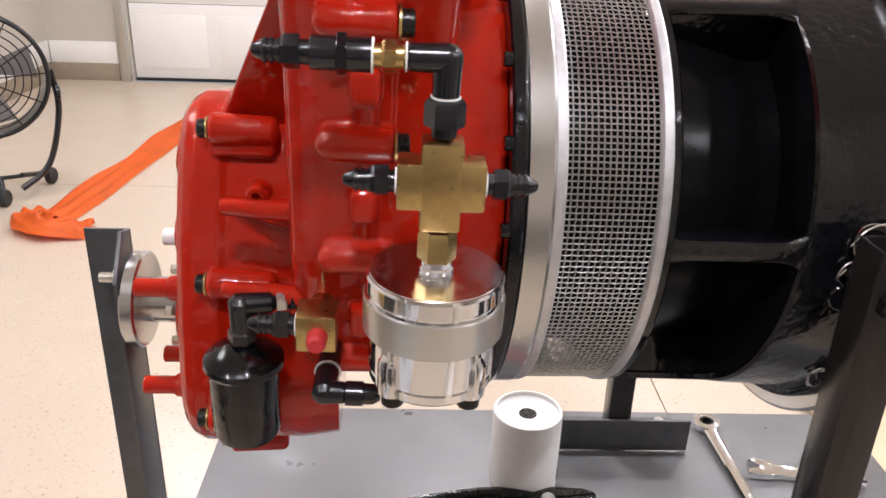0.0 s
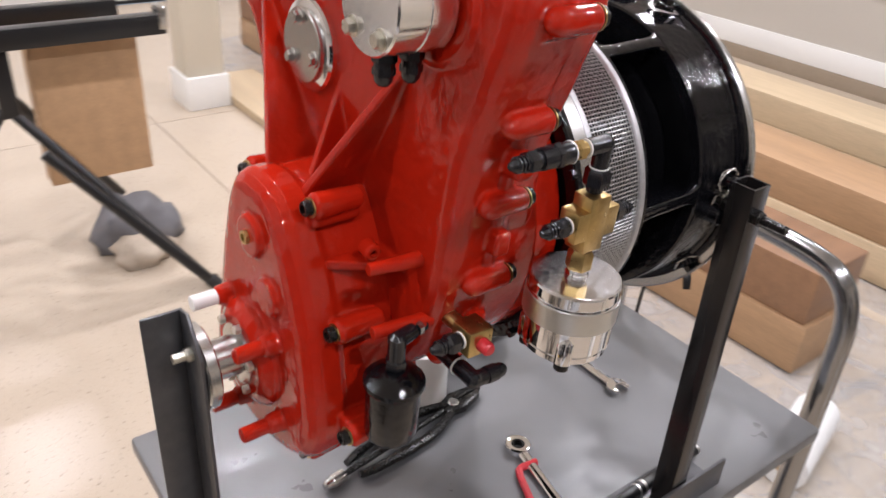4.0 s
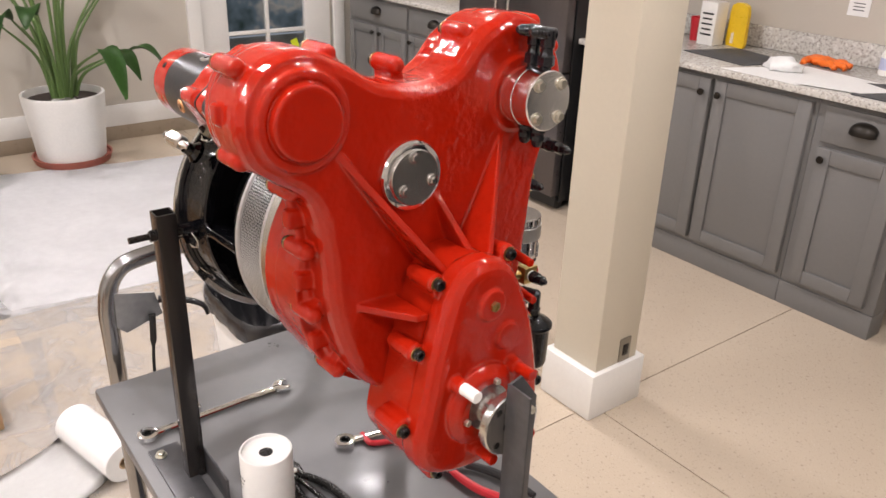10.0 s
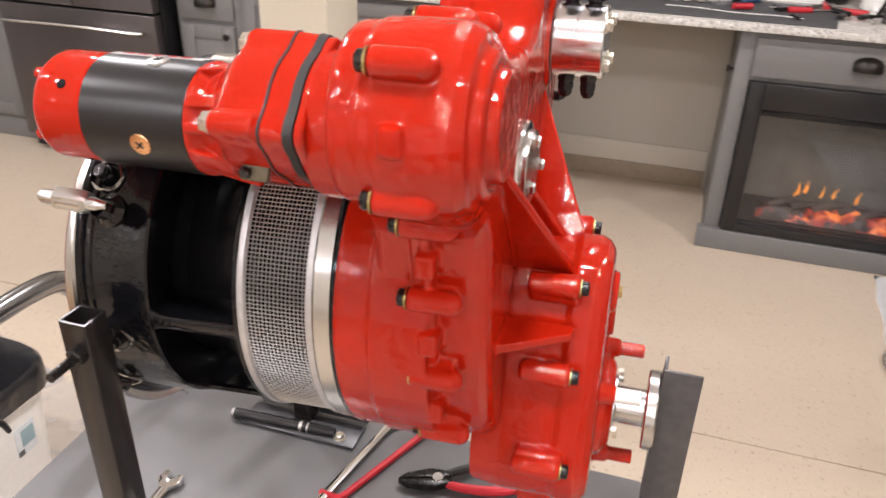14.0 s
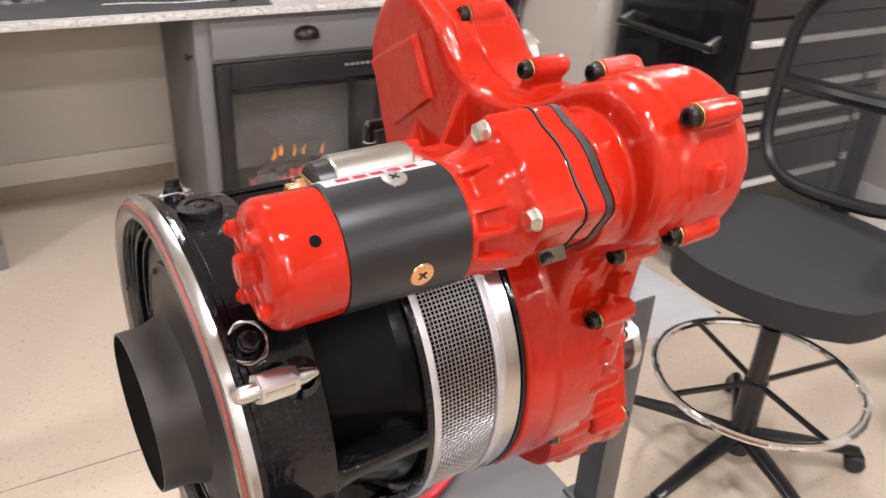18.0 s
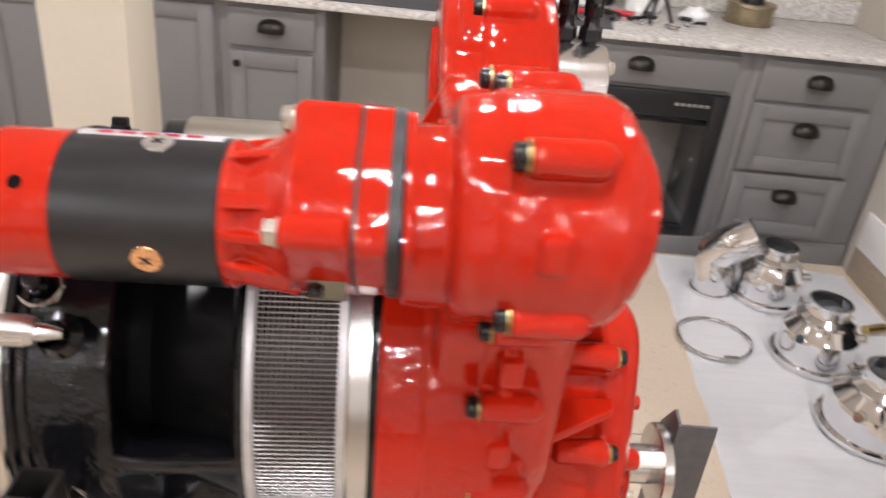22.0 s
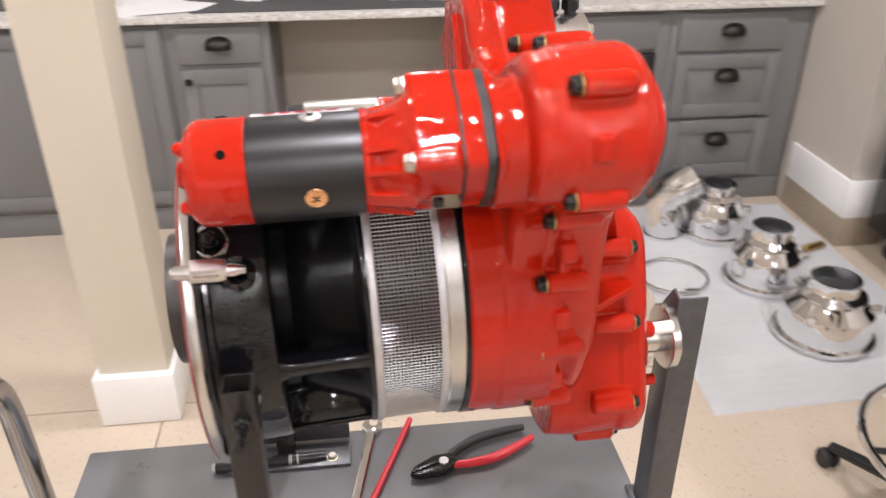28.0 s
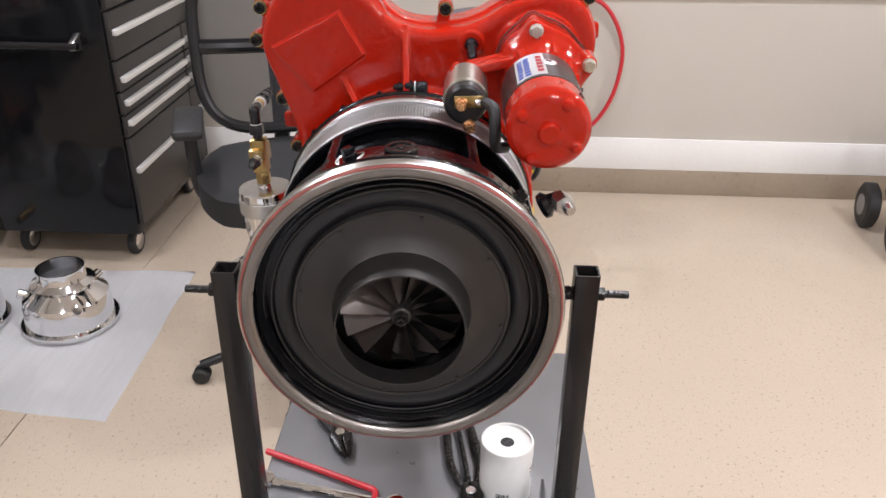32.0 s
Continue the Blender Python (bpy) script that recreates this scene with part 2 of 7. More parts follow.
def basis(d):
    """Matrix whose z axis runs along d."""
    return Vector(d).normalized().to_track_quat("Z", "X").to_matrix().to_4x4()


def lathe(profile, p0=(0, 0, 0), d=(1, 0, 0), seg=32, bm=None, closed=False):
    """Turn (along, radius) rows about the axis from p0 along d."""
    bm = bm or bm_new()
    m = Matrix.Translation(p0) @ basis(d)
    rings = []
    for a, r in profile:
        if r < 1e-6:
            rings.append([bm.verts.new(m @ Vector((0, 0, a)))])
        else:
            rings.append([bm.verts.new(m @ Vector((r * math.cos(2 * math.pi * i / seg), r * math.sin(2 * math.pi * i / seg), a))) for i in range(seg)])
    pairs = list(zip(rings, rings[1:]))
    if closed:
        pairs.append((rings[-1], rings[0]))
    for A, B in pairs:
        for i in range(seg):
            j = (i + 1) % seg
            if len(A) == 1 and len(B) == 1:
                continue
            if len(A) == 1:
                bm.faces.new((A[0], B[i], B[j]))
            elif len(B) == 1:
                bm.faces.new((A[i], A[j], B[0]))
            else:
                bm.faces.new((A[i], A[j], B[j], B[i]))
    return bm


def rod(p0, p1, r, r1=None, seg=16, bm=None, bev=0.0):
    """A solid round bar from p0 to p1 with eased ends."""
    p0, p1 = Vector(p0), Vector(p1)
    ln = (p1 - p0).length
    r1 = r if r1 is None else r1
    b = min(bev or min(r, r1) * 0.12, ln * 0.3)
    return lathe([(0, 0), (0, r - b), (b, r), (ln - b, r1), (ln, r1 - b), (ln, 0)], p0, p1 - p0, seg, bm)


def hexnut(p0, d, af, h, bm=None):
    """A hexagonal nut or bolt head, across flats af, chamfered."""
    r = af / math.sqrt(3)
    return lathe([(0, 0), (0, r), (h * 0.8, r), (h, r * 0.82), (h, 0)], p0, d, 6, bm)


def sweep(points, r, seg=10, bm=None, flat=1.0, cap=True):
    """A round (or flattened) tube along a smooth line through the points."""
    bm = bm or bm_new()
    pts = [Vector(p) for p in points]
    line = []
    for i in range(len(pts) - 1):
        a, b = pts[max(i - 1, 0)], pts[i]
        c, d = pts[i + 1], pts[min(i + 2, len(pts) - 1)]
        n = 6 if len(pts) > 2 else 1
        for k in range(n):
            t = k / n
            line.append(0.5 * ((2 * b) + (c - a) * t + (2 * a - 5 * b + 4 * c - d) * t * t + (3 * b - a - 3 * c + d) * t ** 3))
    line.append(pts[-1])
    rings, side = [], None
    for i, p in enumerate(line):
        tan = (line[min(i + 1, len(line) - 1)] - line[max(i - 1, 0)]).normalized()
        if side is None:
            side = tan.orthogonal().normalized() if abs(tan.z) > 0.99 else tan.cross(Vector((0, 0, 1))).normalized()
        side = (side - tan * side.dot(tan)).normalized()
        up = side.cross(tan)
        rr = r(i / (len(line) - 1)) if callable(r) else r
        rings.append([bm.verts.new(p + rr * (math.cos(2 * math.pi * k / seg) * side + flat * math.sin(2 * math.pi * k / seg) * up)) for k in range(seg)])
    for A, B in zip(rings, rings[1:]):
        for k in range(seg):
            bm.faces.new((A[k], A[(k + 1) % seg], B[(k + 1) % seg], B[k]))
    if cap:
        bm.faces.new(rings[0]), bm.faces.new(rings[-1])
    return bm


def outline(points, n=6):
    """A closed smooth curve through (y, z) points."""
    out, k = [], len(points)
    for i in range(k):
        a, b, c, d = [Vector(points[(i + j - 1) % k]) for j in range(4)]
        for s in range(n):
            t = s / n
            out.append(0.5 * (2 * b + (c - a) * t + (2 * a - 5 * b + 4 * c - d) * t * t + (3 * b - a - 3 * c + d) * t ** 3))
    return out


def inset_line(line, d):
    """The closed line moved inward by d."""
    k, out = len(line), []
    area = sum(line[i].x * line[(i + 1) % k].y - line[(i + 1) % k].x * line[i].y for i in range(k))
    sgn = 1 if area > 0 else -1
    for i in range(k):
        t = (line[(i + 1) % k] - line[i - 1]).normalized()
        out.append(line[i] + sgn * d * Vector((-t.y, t.x)))
    return out


def loft(levels, bm=None, cap0=True, cap1=True):
    """Skin closed (y, z) lines at given x: levels of (x, line)."""
    bm = bm or bm_new()
    rings = [[bm.verts.new((x, p.x, p.y)) for p in line] for x, line in levels]
    k = len(rings[0])
    for A, B in zip(rings, rings[1:]):
        for i in range(k):
            bm.faces.new((A[i], A[(i + 1) % k], B[(i + 1) % k], B[i]))
    if cap0:
        bmesh.ops.triangulate(bm, faces=[bm.faces.new(rings[0])])
    if cap1:
        bmesh.ops.triangulate(bm, faces=[bm.faces.new(rings[-1])])
    return bm


def plate(pts, thick, axis="y", bm=None, bevel=0.0):
    """A flat plate from 3D points, given thickness both ways along axis."""
    bm = bm or bm_new()
    tmp = bmesh.new()
    off = Vector([thick / 2 if a == axis else 0 for a in "xyz"]) if isinstance(axis, str) else Vector(axis).normalized() * thick / 2
    A = [tmp.verts.new(Vector(p) - off) for p in pts]
    B = [tmp.verts.new(Vector(p) + off) for p in pts]
    tmp.faces.new(A), tmp.faces.new(B)
    for i in range(len(A)):
        j = (i + 1) % len(A)
        tmp.faces.new((A[i], A[j], B[j], B[i]))
    if bevel:
        bmesh.ops.bevel(tmp, geom=list(tmp.edges), offset=bevel, segments=2, affect="EDGES", profile=0.5)
    return merge(bm, tmp)


def square_ring(a, b, z, n=132, p=4.0, wob=0.0, seed=0.0):
    """A rounded rectangle of points, half sides a and b, with loose folds."""
    out = []
    for k in range(n):
        t = 2 * math.pi * k / n
        c, s = math.cos(t), math.sin(t)
        r = 1 / (abs(c) ** p + abs(s) ** p) ** (1 / p)
        f = 1 + wob * noise.noise(Vector((3.2 * c + seed, 3.2 * s, z * 7 + seed)))
        f += .3 * wob * noise.noise(Vector((15 * c + seed, 15 * s, z * 9)))
        out.append(Vector((a * r * c * f, b * r * s * f, z + wob * .16 * noise.noise(Vector((4 * c, 4 * s + seed, 5))))))
    return out


def skin(rings, cap=True):
    b = bm_new()
    vs = [[b.verts.new(q) for q in r] for r in rings]
    for A, B in zip(vs, vs[1:]):
        for k in range(len(A)):
            b.faces.new((A[k], A[(k + 1) % len(A)], B[(k + 1) % len(A)], B[k]))
    if cap:
        b.faces.new(vs[0])
    return b


def slab(name, x0, x1, y0, y1, z0, z1, mat, parent=None, bevel=0.0, label=""):
    return part(name, box(((x0 + x1) / 2, (y0 + y1) / 2, (z0 + z1) / 2), (x1 - x0, y1 - y0, z1 - z0), bevel), mat, parent, label)

# ---- the room ----
west, east, south, north, high = ROOM


def speckled(name, base, fleck, light, marks=None):
    """Ground concrete: soft clouds, small dark and pale flakes, satin polish."""
    m = material(name, base, 0.25, 0, 0.03, 0.9, 7, 0.004, rvar=0.08, spec=0.30, second=tuple(c * 0.93 for c in base), amount=0.35, blend=0.5)
    n, l = m.node_tree.nodes, m.node_tree.links
    b = n["Principled BSDF"]
    src = b.inputs["Base Color"].links[0].from_socket
    co = n.new("ShaderNodeTexCoord")
    for scale, col, lo, hi in marks or ((95, fleck, 0.675, 0.71), (170, light, 0.70, 0.74), (300, fleck, 0.665, 0.72)):
        t = n.new("ShaderNodeTexNoise")
        t.inputs["Scale"].default_value, t.inputs["Detail"].default_value = scale, 1
        l.new(co.outputs["Object"], t.inputs["Vector"])
        r = n.new("ShaderNodeMapRange")
        r.inputs[1].default_value, r.inputs[2].default_value, r.inputs[4].default_value = lo, hi, 0.55
        l.new(t.outputs[0], r.inputs[0])
        mx = n.new("ShaderNodeMix")
        mx.data_type = "RGBA"
        l.new(r.outputs[0], mx.inputs[0]), l.new(src, mx.inputs[6])
        mx.inputs[7].default_value = (*col, 1)
        src = mx.outputs[2]
    l.new(src, b.inputs["Base Color"])
    return m


FLOORM = speckled("polished_concrete", (0.515, 0.430, 0.335), (0.19, 0.15, 0.11), (0.66, 0.60, 0.52))
CURB = material("sealed_concrete_curb", (0.31, 0.25, 0.185), 0.3, 0, 0.10, 3, 40, 0.05)
JOINT = material("joint_dust", (0.20, 0.155, 0.11), 0.8, 0, 0.2, 8, 60, 0.1)
GRANITE = speckled("speckled_granite", (0.58, 0.56, 0.52), (0.09, 0.075, 0.065), (0.80, 0.79, 0.76), ((80, (0.27, 0.23, 0.20), 0.55, 0.63), (120, (0.13, 0.115, 0.11), 0.60, 0.67), (55, (0.76, 0.75, 0.72), 0.56, 0.64)))
floor = tagged(slab("floor", west, east, south, north, -0.1, -0.004, JOINT), "polished tan concrete floor with saw-cut joints", "floor", kind="structure")
fx, fy = (west, -0.44, east), (south, -3.2, 1.29, north)
for i in range(2):
    for j in range(3):
        slab("slab_panel", fx[i] + .0022, fx[i + 1] - .0022, fy[j] + .0022, fy[j + 1] - .0022, -0.05, 0, FLOORM, floor)
tagged(slab("ceiling", west, east, south, north, high, high + 0.1, CEIL), "plain white ceiling", "ceiling", kind="structure")


def structure(name, label, cat):
    return thing(name, label, cat, kind="structure")


DOOR = (1.49, 2.48, 0.0, 2.06)            # y0, y1, z0, z1 of the glazed door's opening
WINS = ((-1.70, -0.865), (-0.785, 0.085))     # the two sashes
WZ = (0.66, 2.0)
w = structure("wall_west", "beige painted wall with a window and a glazed door", "wall")
for a, b, z0, z1 in ((south, -1.73, 0, high), (-1.73, 0.095, 0, WZ[0] - .03), (-1.73, 0.095, WZ[1] + .03, high), (0.095, DOOR[0], 0, high), (DOOR[0], DOOR[1], DOOR[3], high), (DOOR[1], north, 0, high)):
    slab("wall_panel", west - .15, west, a, b, z0, z1, WALL, w)
w = structure("wall_east", "beige painted wall", "wall")
slab("wall_panel", east, east + .15, south, north, 0, high, WALL, w)
w = structure("wall_north", "beige painted wall behind the counter", "wall")
slab("wall_panel", west, east, north, north + .15, 0, high, WALL, w)
GD = (-2.42, 2.50, 2.25)
w = structure("wall_south", "beige painted wall with a wide garage door", "wall")
for a, b, z0, z1 in ((west, GD[0], 0, high), (GD[1], east, 0, high), (GD[0], GD[1], GD[2], high)):
    slab("wall_panel", a, b, south - .15, south, z0, z1, WALL, w)
w = structure("wing_wall", "beige wall end beside the drawers", "wall")
slab("wall_panel", 2.15, 2.30, 2.0, north - .002, 0, high, WALL, w)


def skirting(x0, x1, y0, y1, paint=None, curb=.13, top=.292):
    """Tan concrete curb with a white board above it."""
    t = structure("baseboard", "tall white baseboard above a tan concrete curb", "baseboard")
    slab("curb", x0, x1, y0, y1, 0, curb, CURB, t, .003)
    slab("board", x0, x1, y0, y1, curb + .0005, top, paint or WHITE, t, .003)
skirting(east - .016, east - .001, south + .02, 2.0)
skirting(west + .001, west + .016, south + .02, DOOR[0] - .092, None, .092, .229)
skirting(2.134, 2.149, 2.0, 2.44)
skirting(2.134, 2.316, 1.984, 1.999)
skirting(-0.12, 0.63, north - .016, north - .001, CREAM, .085, .185)
skirting(GD[1] + .1, east - .02, south + .001, south + .016)
skirting(west + .02, GD[0] - .1, south + .001, south + .016)

# ceiling downlights
DISC = glow("lamp_disc", (1.0, 0.975, 0.95), 14)
first = None
for lx in LAMP_X:
    for ly in LAMP_Y:
        if first is None:
            first = thing("downlight", "round white recessed ceiling downlight", "ceiling light", pose(lx, ly, high), "ceiling downlights")
            part("trim_ring", lathe([(0, .078), (0, .098), (-.004, .100), (-.007, .096), (-.007, .080)], (0, 0, -.0005), (0, 0, 1), 28, closed=True), WHITE, first)
            part("lens", lathe([(-.003, 0), (-.003, .078), (-.001, .078), (-.001, 0)], (0, 0, 0), (0, 0, 1), 28), DISC, first)
        else:
            copy_thing(first, pose(lx, ly, high))
        lamp = bpy.data.lights.new("downlight", "AREA")
        lamp.shape, lamp.size, lamp.energy, lamp.color = "DISK", 0.12, LAMP_W, LAMP_COL
        new("downlight_lamp", lamp).matrix_basis = pose(lx, ly, high - 0.012)


def pillar(px, py, label):
    p = thing("pillar", label, "pillar", pose(px, py, 0), kind="structure")
    slab("shaft", -0.096, 0.096, -0.096, 0.096, 0.0, high, PILLAR_PAINT, p, .004)
    slab("base", -0.113, 0.113, -0.123, 0.123, 0, 0.168, WHITE, p, .004)
    return p
p = pillar(-0.497, 1.335, "square beige pillar with a tall white base and a small cover plate")
pl = part("cover_plate", box((.099, .03, .215), (.006, .05, .085), .002), material("zinc_plate", (0.28, 0.25, 0.2), 0.4, 0.6), p)
part("socket", box((.1025, .03, .215), (.003, .026, .04), .001), BLACK_OXIDE, pl)
pillar(-0.75, -3.4, "square beige pillar with a tall white base near the garage door")

# window
GLASS = bpy.data.materials.new("window_glass")
GLASS.use_nodes = True
g = GLASS.node_tree.nodes["Principled BSDF"]
g.inputs["Transmission Weight"].default_value, g.inputs["Roughness"].default_value, g.inputs["IOR"].default_value = 1, 0.01, 1.05
win = structure("window_1", "white framed double window", "window")
for y0, y1 in WINS:
    fr = bm_new()
    for a, b, z0, z1 in ((y0, y1, WZ[0], WZ[0] + .045), (y0, y1, WZ[1] - .045, WZ[1]), (y0, y0 + .04, WZ[0] + .045, WZ[1] - .045), (y1 - .04, y1, WZ[0] + .045, WZ[1] - .045)):
        box((west - .06, (a + b) / 2, (z0 + z1) / 2), (.05, b - a, z1 - z0), .003, fr)
    part("window_frame", fr, WHITE, win)
    pane = slab("pane", west - .066, west - .060, y0 + .04, y1 - .04, WZ[0] + .045, WZ[1] - .045, GLASS, win)
    pane.visible_shadow = False
slab("window_sill", west - .03, west + .03, -1.775, .125, WZ[0] - .052, WZ[0] - .006, WHITE, win, .004)
for a, b, z0, z1 in ((-1.76, -1.705, WZ[0] - .005, WZ[1] + .1), (.09, .115, WZ[0] - .005, WZ[1] + .1), (-1.705, .09, WZ[1] + .005, WZ[1] + .1), (-.86, -.79, WZ[0] - .005, WZ[1] + .005)):
    slab("window_trim", west - .02, west + .02, a, b, z0, z1, WHITE, win, .003)
dr = structure("door_1", "white door glazed with small panes", "door")
y0, y1, z0, z1 = DOOR
for a, b, c, d in ((y0 - .09, y0, 0, z1 + .09), (y1, y1 + .09, 0, z1 + .09), (y0, y1, z1, z1 + .09)):
    slab("door_trim", west - .02, west + .022, a, b, c, d, WHITE, dr, .004)
leaf = bm_new()
gy0, gy1, gz0, gz1 = y0 + .20, y1 - .205, .27, 1.945
for a, b, c, d in ((y0 + .005, gy0, .05, z1 - .005), (gy1, y1 - .005, .05, z1 - .005), (gy0, gy1, .05, gz0), (gy0, gy1, gz1, z1 - .005)):
    box((west - .05, (a + b) / 2, (c + d) / 2), (.045, b - a, d - c), .003, leaf)
part("door_leaf", leaf, WHITE, dr)
slab("threshold", west - .08, west + .03, y0, y1, 0, .035, BLACK_SATIN, dr, .004)
mid = (gy0 + gy1) / 2
slab("muntin", west - .062, west - .03, mid - .012, mid + .012, gz0, gz1, WHITE, dr, .003)
for k in range(1, 5):
    z = gz0 + (gz1 - gz0) * k / 5
    for a, b in ((gy0, mid - .012), (mid + .012, gy1)):
        slab("muntin", west - .062, west - .03, a, b, z - .012, z + .012, WHITE, dr, .003)
for k in range(5):
    for a, b in ((gy0, mid - .012), (mid + .012, gy1)):
        za, zb = gz0 + (gz1 - gz0) * k / 5 + .012 * (k > 0), gz0 + (gz1 - gz0) * (k + 1) / 5 - .012 * (k < 4)
        slab("pane", west - .05, west - .045, a, b, za, zb, GLASS, dr).visible_shadow = False
part("yellow_tag", slab_bm := box((west - .042, 2.19, .50), (.002, .055, .07), rot=(15, 0, 0)), material("yellow_green_tag", (0.65, 0.75, 0.03), 0.5), dr, "yellow-green tag on the glass")
part("door_handle", sweep([(west - .026, y1 - .10, 1.0), (west + .01, y1 - .10, 1.0), (west + .03, y1 - .105, 1.0), (west + .032, y1 - .2, 1.0)], .009, 10), BLACK_SATIN, dr)
# yard outside: a mottled backdrop whose own glow replaces daylight
def yard():
    m = bpy.data.materials.new("yard_view")
    m.use_nodes = True
    n, l = m.node_tree.nodes, m.node_tree.links
    b = n["Principled BSDF"]
    co, no, ra = n.new("ShaderNodeTexCoord"), n.new("ShaderNodeTexNoise"), n.new("ShaderNodeValToRGB")
    no.inputs["Scale"].default_value, no.inputs["Detail"].default_value = 2.2, 3
    l.new(co.outputs["Object"], no.inputs["Vector"]), l.new(no.outputs[0], ra.inputs[0])
    e = ra.color_ramp.elements
    e[0].position, e[0].color = 0.34, (0.02, 0.035, 0.035, 1)
    e[1].position, e[1].color = 0.70, (0.40, 0.45, 0.52, 1)
    for pos, col in ((0.46, (0.10, 0.13, 0.16, 1)), (0.52, (0.30, 0.28, 0.26, 1)), (0.58, (0.13, 0.19, 0.24, 1))):
        x = e.new(pos)
        x.color = col
    l.new(ra.outputs[0], b.inputs["Base Color"]), l.new(ra.outputs[0], b.inputs["Emission Color"])
    b.inputs["Emission Strength"].default_value = 0.6
    return m
tagged(slab("backdrop", -7.6, -7.5, -6, 7, 0, 4, yard()), "blurred view of a grey yard, self-lit as if by daylight", "backdrop", kind="structure")
tagged(slab("ground", -7.5, west - .16, -6, 7, -.12, -.02, CURB), "grey paving outside the door", "ground", kind="structure")

# garage door
gd = structure("garage_door", "wide white panelled garage door", "garage door")
zs = [.02 + (GD[2] - .02) * k / 4 for k in range(5)]
for k in range(4):
    sec = slab("door_section", GD[0] + .01, GD[1] - .01, south - .07, south - .03, zs[k] + .002, zs[k + 1] - .002, WHITE, gd, .003)
    for j in range(8):
        x0 = GD[0] + .01 + (GD[1] - GD[0] - .02) * j / 8
        slab("panel", x0 + .05, x0 + .56, south - .032, south - .024, zs[k] + .08, zs[k + 1] - .08, WHITE, gd, .006)
slab("bottom_seal", GD[0] + .01, GD[1] - .01, south - .075, south - .025, 0, .02, RUBBER, gd)
for x in (GD[0] - .04, GD[1] + .04):
    slab("track", x - .03, x + .03, south - .02, south + .05, 0, GD[2] + .2, ALU_SATIN, gd, .003)
slab("pull_handle", -1.2, -1.05, south - .024, south + .01, .40, .43, BLACK_SATIN, gd, .004)

# ---- kitchen ----
KNOB = material("dark_bronze", (0.03, 0.026, 0.022), 0.35, 0.8, 0.15, 30, 200, 0.03)
FRONT = 2.50


def door_front(parent, x0, x1, z0, z1, knob=None, cup=False):
    """A shaker front: recessed panel in a frame, with a cup pull or a knob."""
    d = part("drawer_front" if cup else "cabinet_door", box(((x0 + x1) / 2, FRONT - .008, (z0 + z1) / 2), (x1 - x0 - .006, .016, z1 - z0 - .006), .002), CABINET, parent)
    if not cup or z1 - z0 > .25:
        r = .062
        for a, b, c, e in ((x0 + .004, x0 + r, z0 + .004, z1 - .004), (x1 - r, x1 - .004, z0 + .004, z1 - .004), (x0 + r, x1 - r, z0 + .004, z0 + r), (x0 + r, x1 - r, z1 - r, z1 - .004)):
            part("rail", box(((a + b) / 2, FRONT - .0205, (c + e) / 2), (b - a, .009, e - c), .003), CABINET, d)
    if cup:
        cx, cz = (x0 + x1) / 2, (z0 + z1) / 2 + (.0 if z1 - z0 < .25 else .04)
        b = lathe([(-.050, .006), (-.049, .022), (-.038, .034), (-.018, .041), (0, .043), (.018, .041), (.038, .034), (.049, .022), (.050, .006)], (cx, FRONT - (.017 if z1 - z0 < .25 else .026), cz - .004), (1, 0, 0), 18)
        bmesh.ops.bisect_plane(b, geom=b.verts[:] + b.edges[:] + b.faces[:], plane_co=(cx, 0, cz - .010), plane_no=(0, 0, -1), clear_outer=True)
        part("cup_pull", b, KNOB, d, "dark bronze cup pull")
    elif knob:
        part("knob", lathe([(0, 0), (0, .005), (.012, .006), (.016, .014), (.022, .0155), (.027, .012), (.028, 0)], (knob[0], FRONT - .025, knob[1]), (0, -1, 0), 18), KNOB, d, "dark round knob")
    return d


def cabinet(label, x0, x1, doors, drawers, group="grey kitchen cabinets"):
    t = thing("base_cabinet", label, "cabinet", pose(0, 0, 0), group)
    slab("body", x0, x1, FRONT, north - .02, .105, .8815, CABINET, t, .002)
    slab("toe_kick", x0 + .0, x1 - .0, FRONT - .004, FRONT + .1, 0, .103, CABINET, t, .002)
    for a, b, k in doors:
        door_front(t, a, b, .125, .70 if drawers else .862, knob=((b - .035 if k > 0 else a + .035), .655 if drawers else .80))
    for a, b, z0, z1 in drawers:
        door_front(t, a, b, z0, z1, cup=True)
    return t
cabinet("grey painted base cabinet with one drawer beside the knee space", -.525, -.13, [(-.49, -.165, -1)], [(-.49, -.165, .715, .862)])
cabinet("grey painted base cabinet with tall doors behind the pillar", -1.43, -.527, [(-1.40, -1.0, 1), (-.985, -.54, -1)], [])
cabinet("narrow grey base cabinet beside the refrigerator", -1.745, -1.432, [(-1.72, -1.45, 1)], [(-1.72, -1.45, .715, .862)])
cabinet("grey painted base cabinet with two drawers and doors", -4.05, -2.70, [(-4.02, -3.66, 1), (-3.64, -3.31, -1), (-3.28, -2.73, -1)], [(-4.02, -3.31, .715, .862), (-3.28, -2.73, .715, .862)])
cabinet("grey painted cabinet with three deep drawers", 1.52, 2.132, [], [(1.545, 2.02, .70, .862), (1.545, 2.02, .41, .69), (1.545, 2.02, .125, .40)])
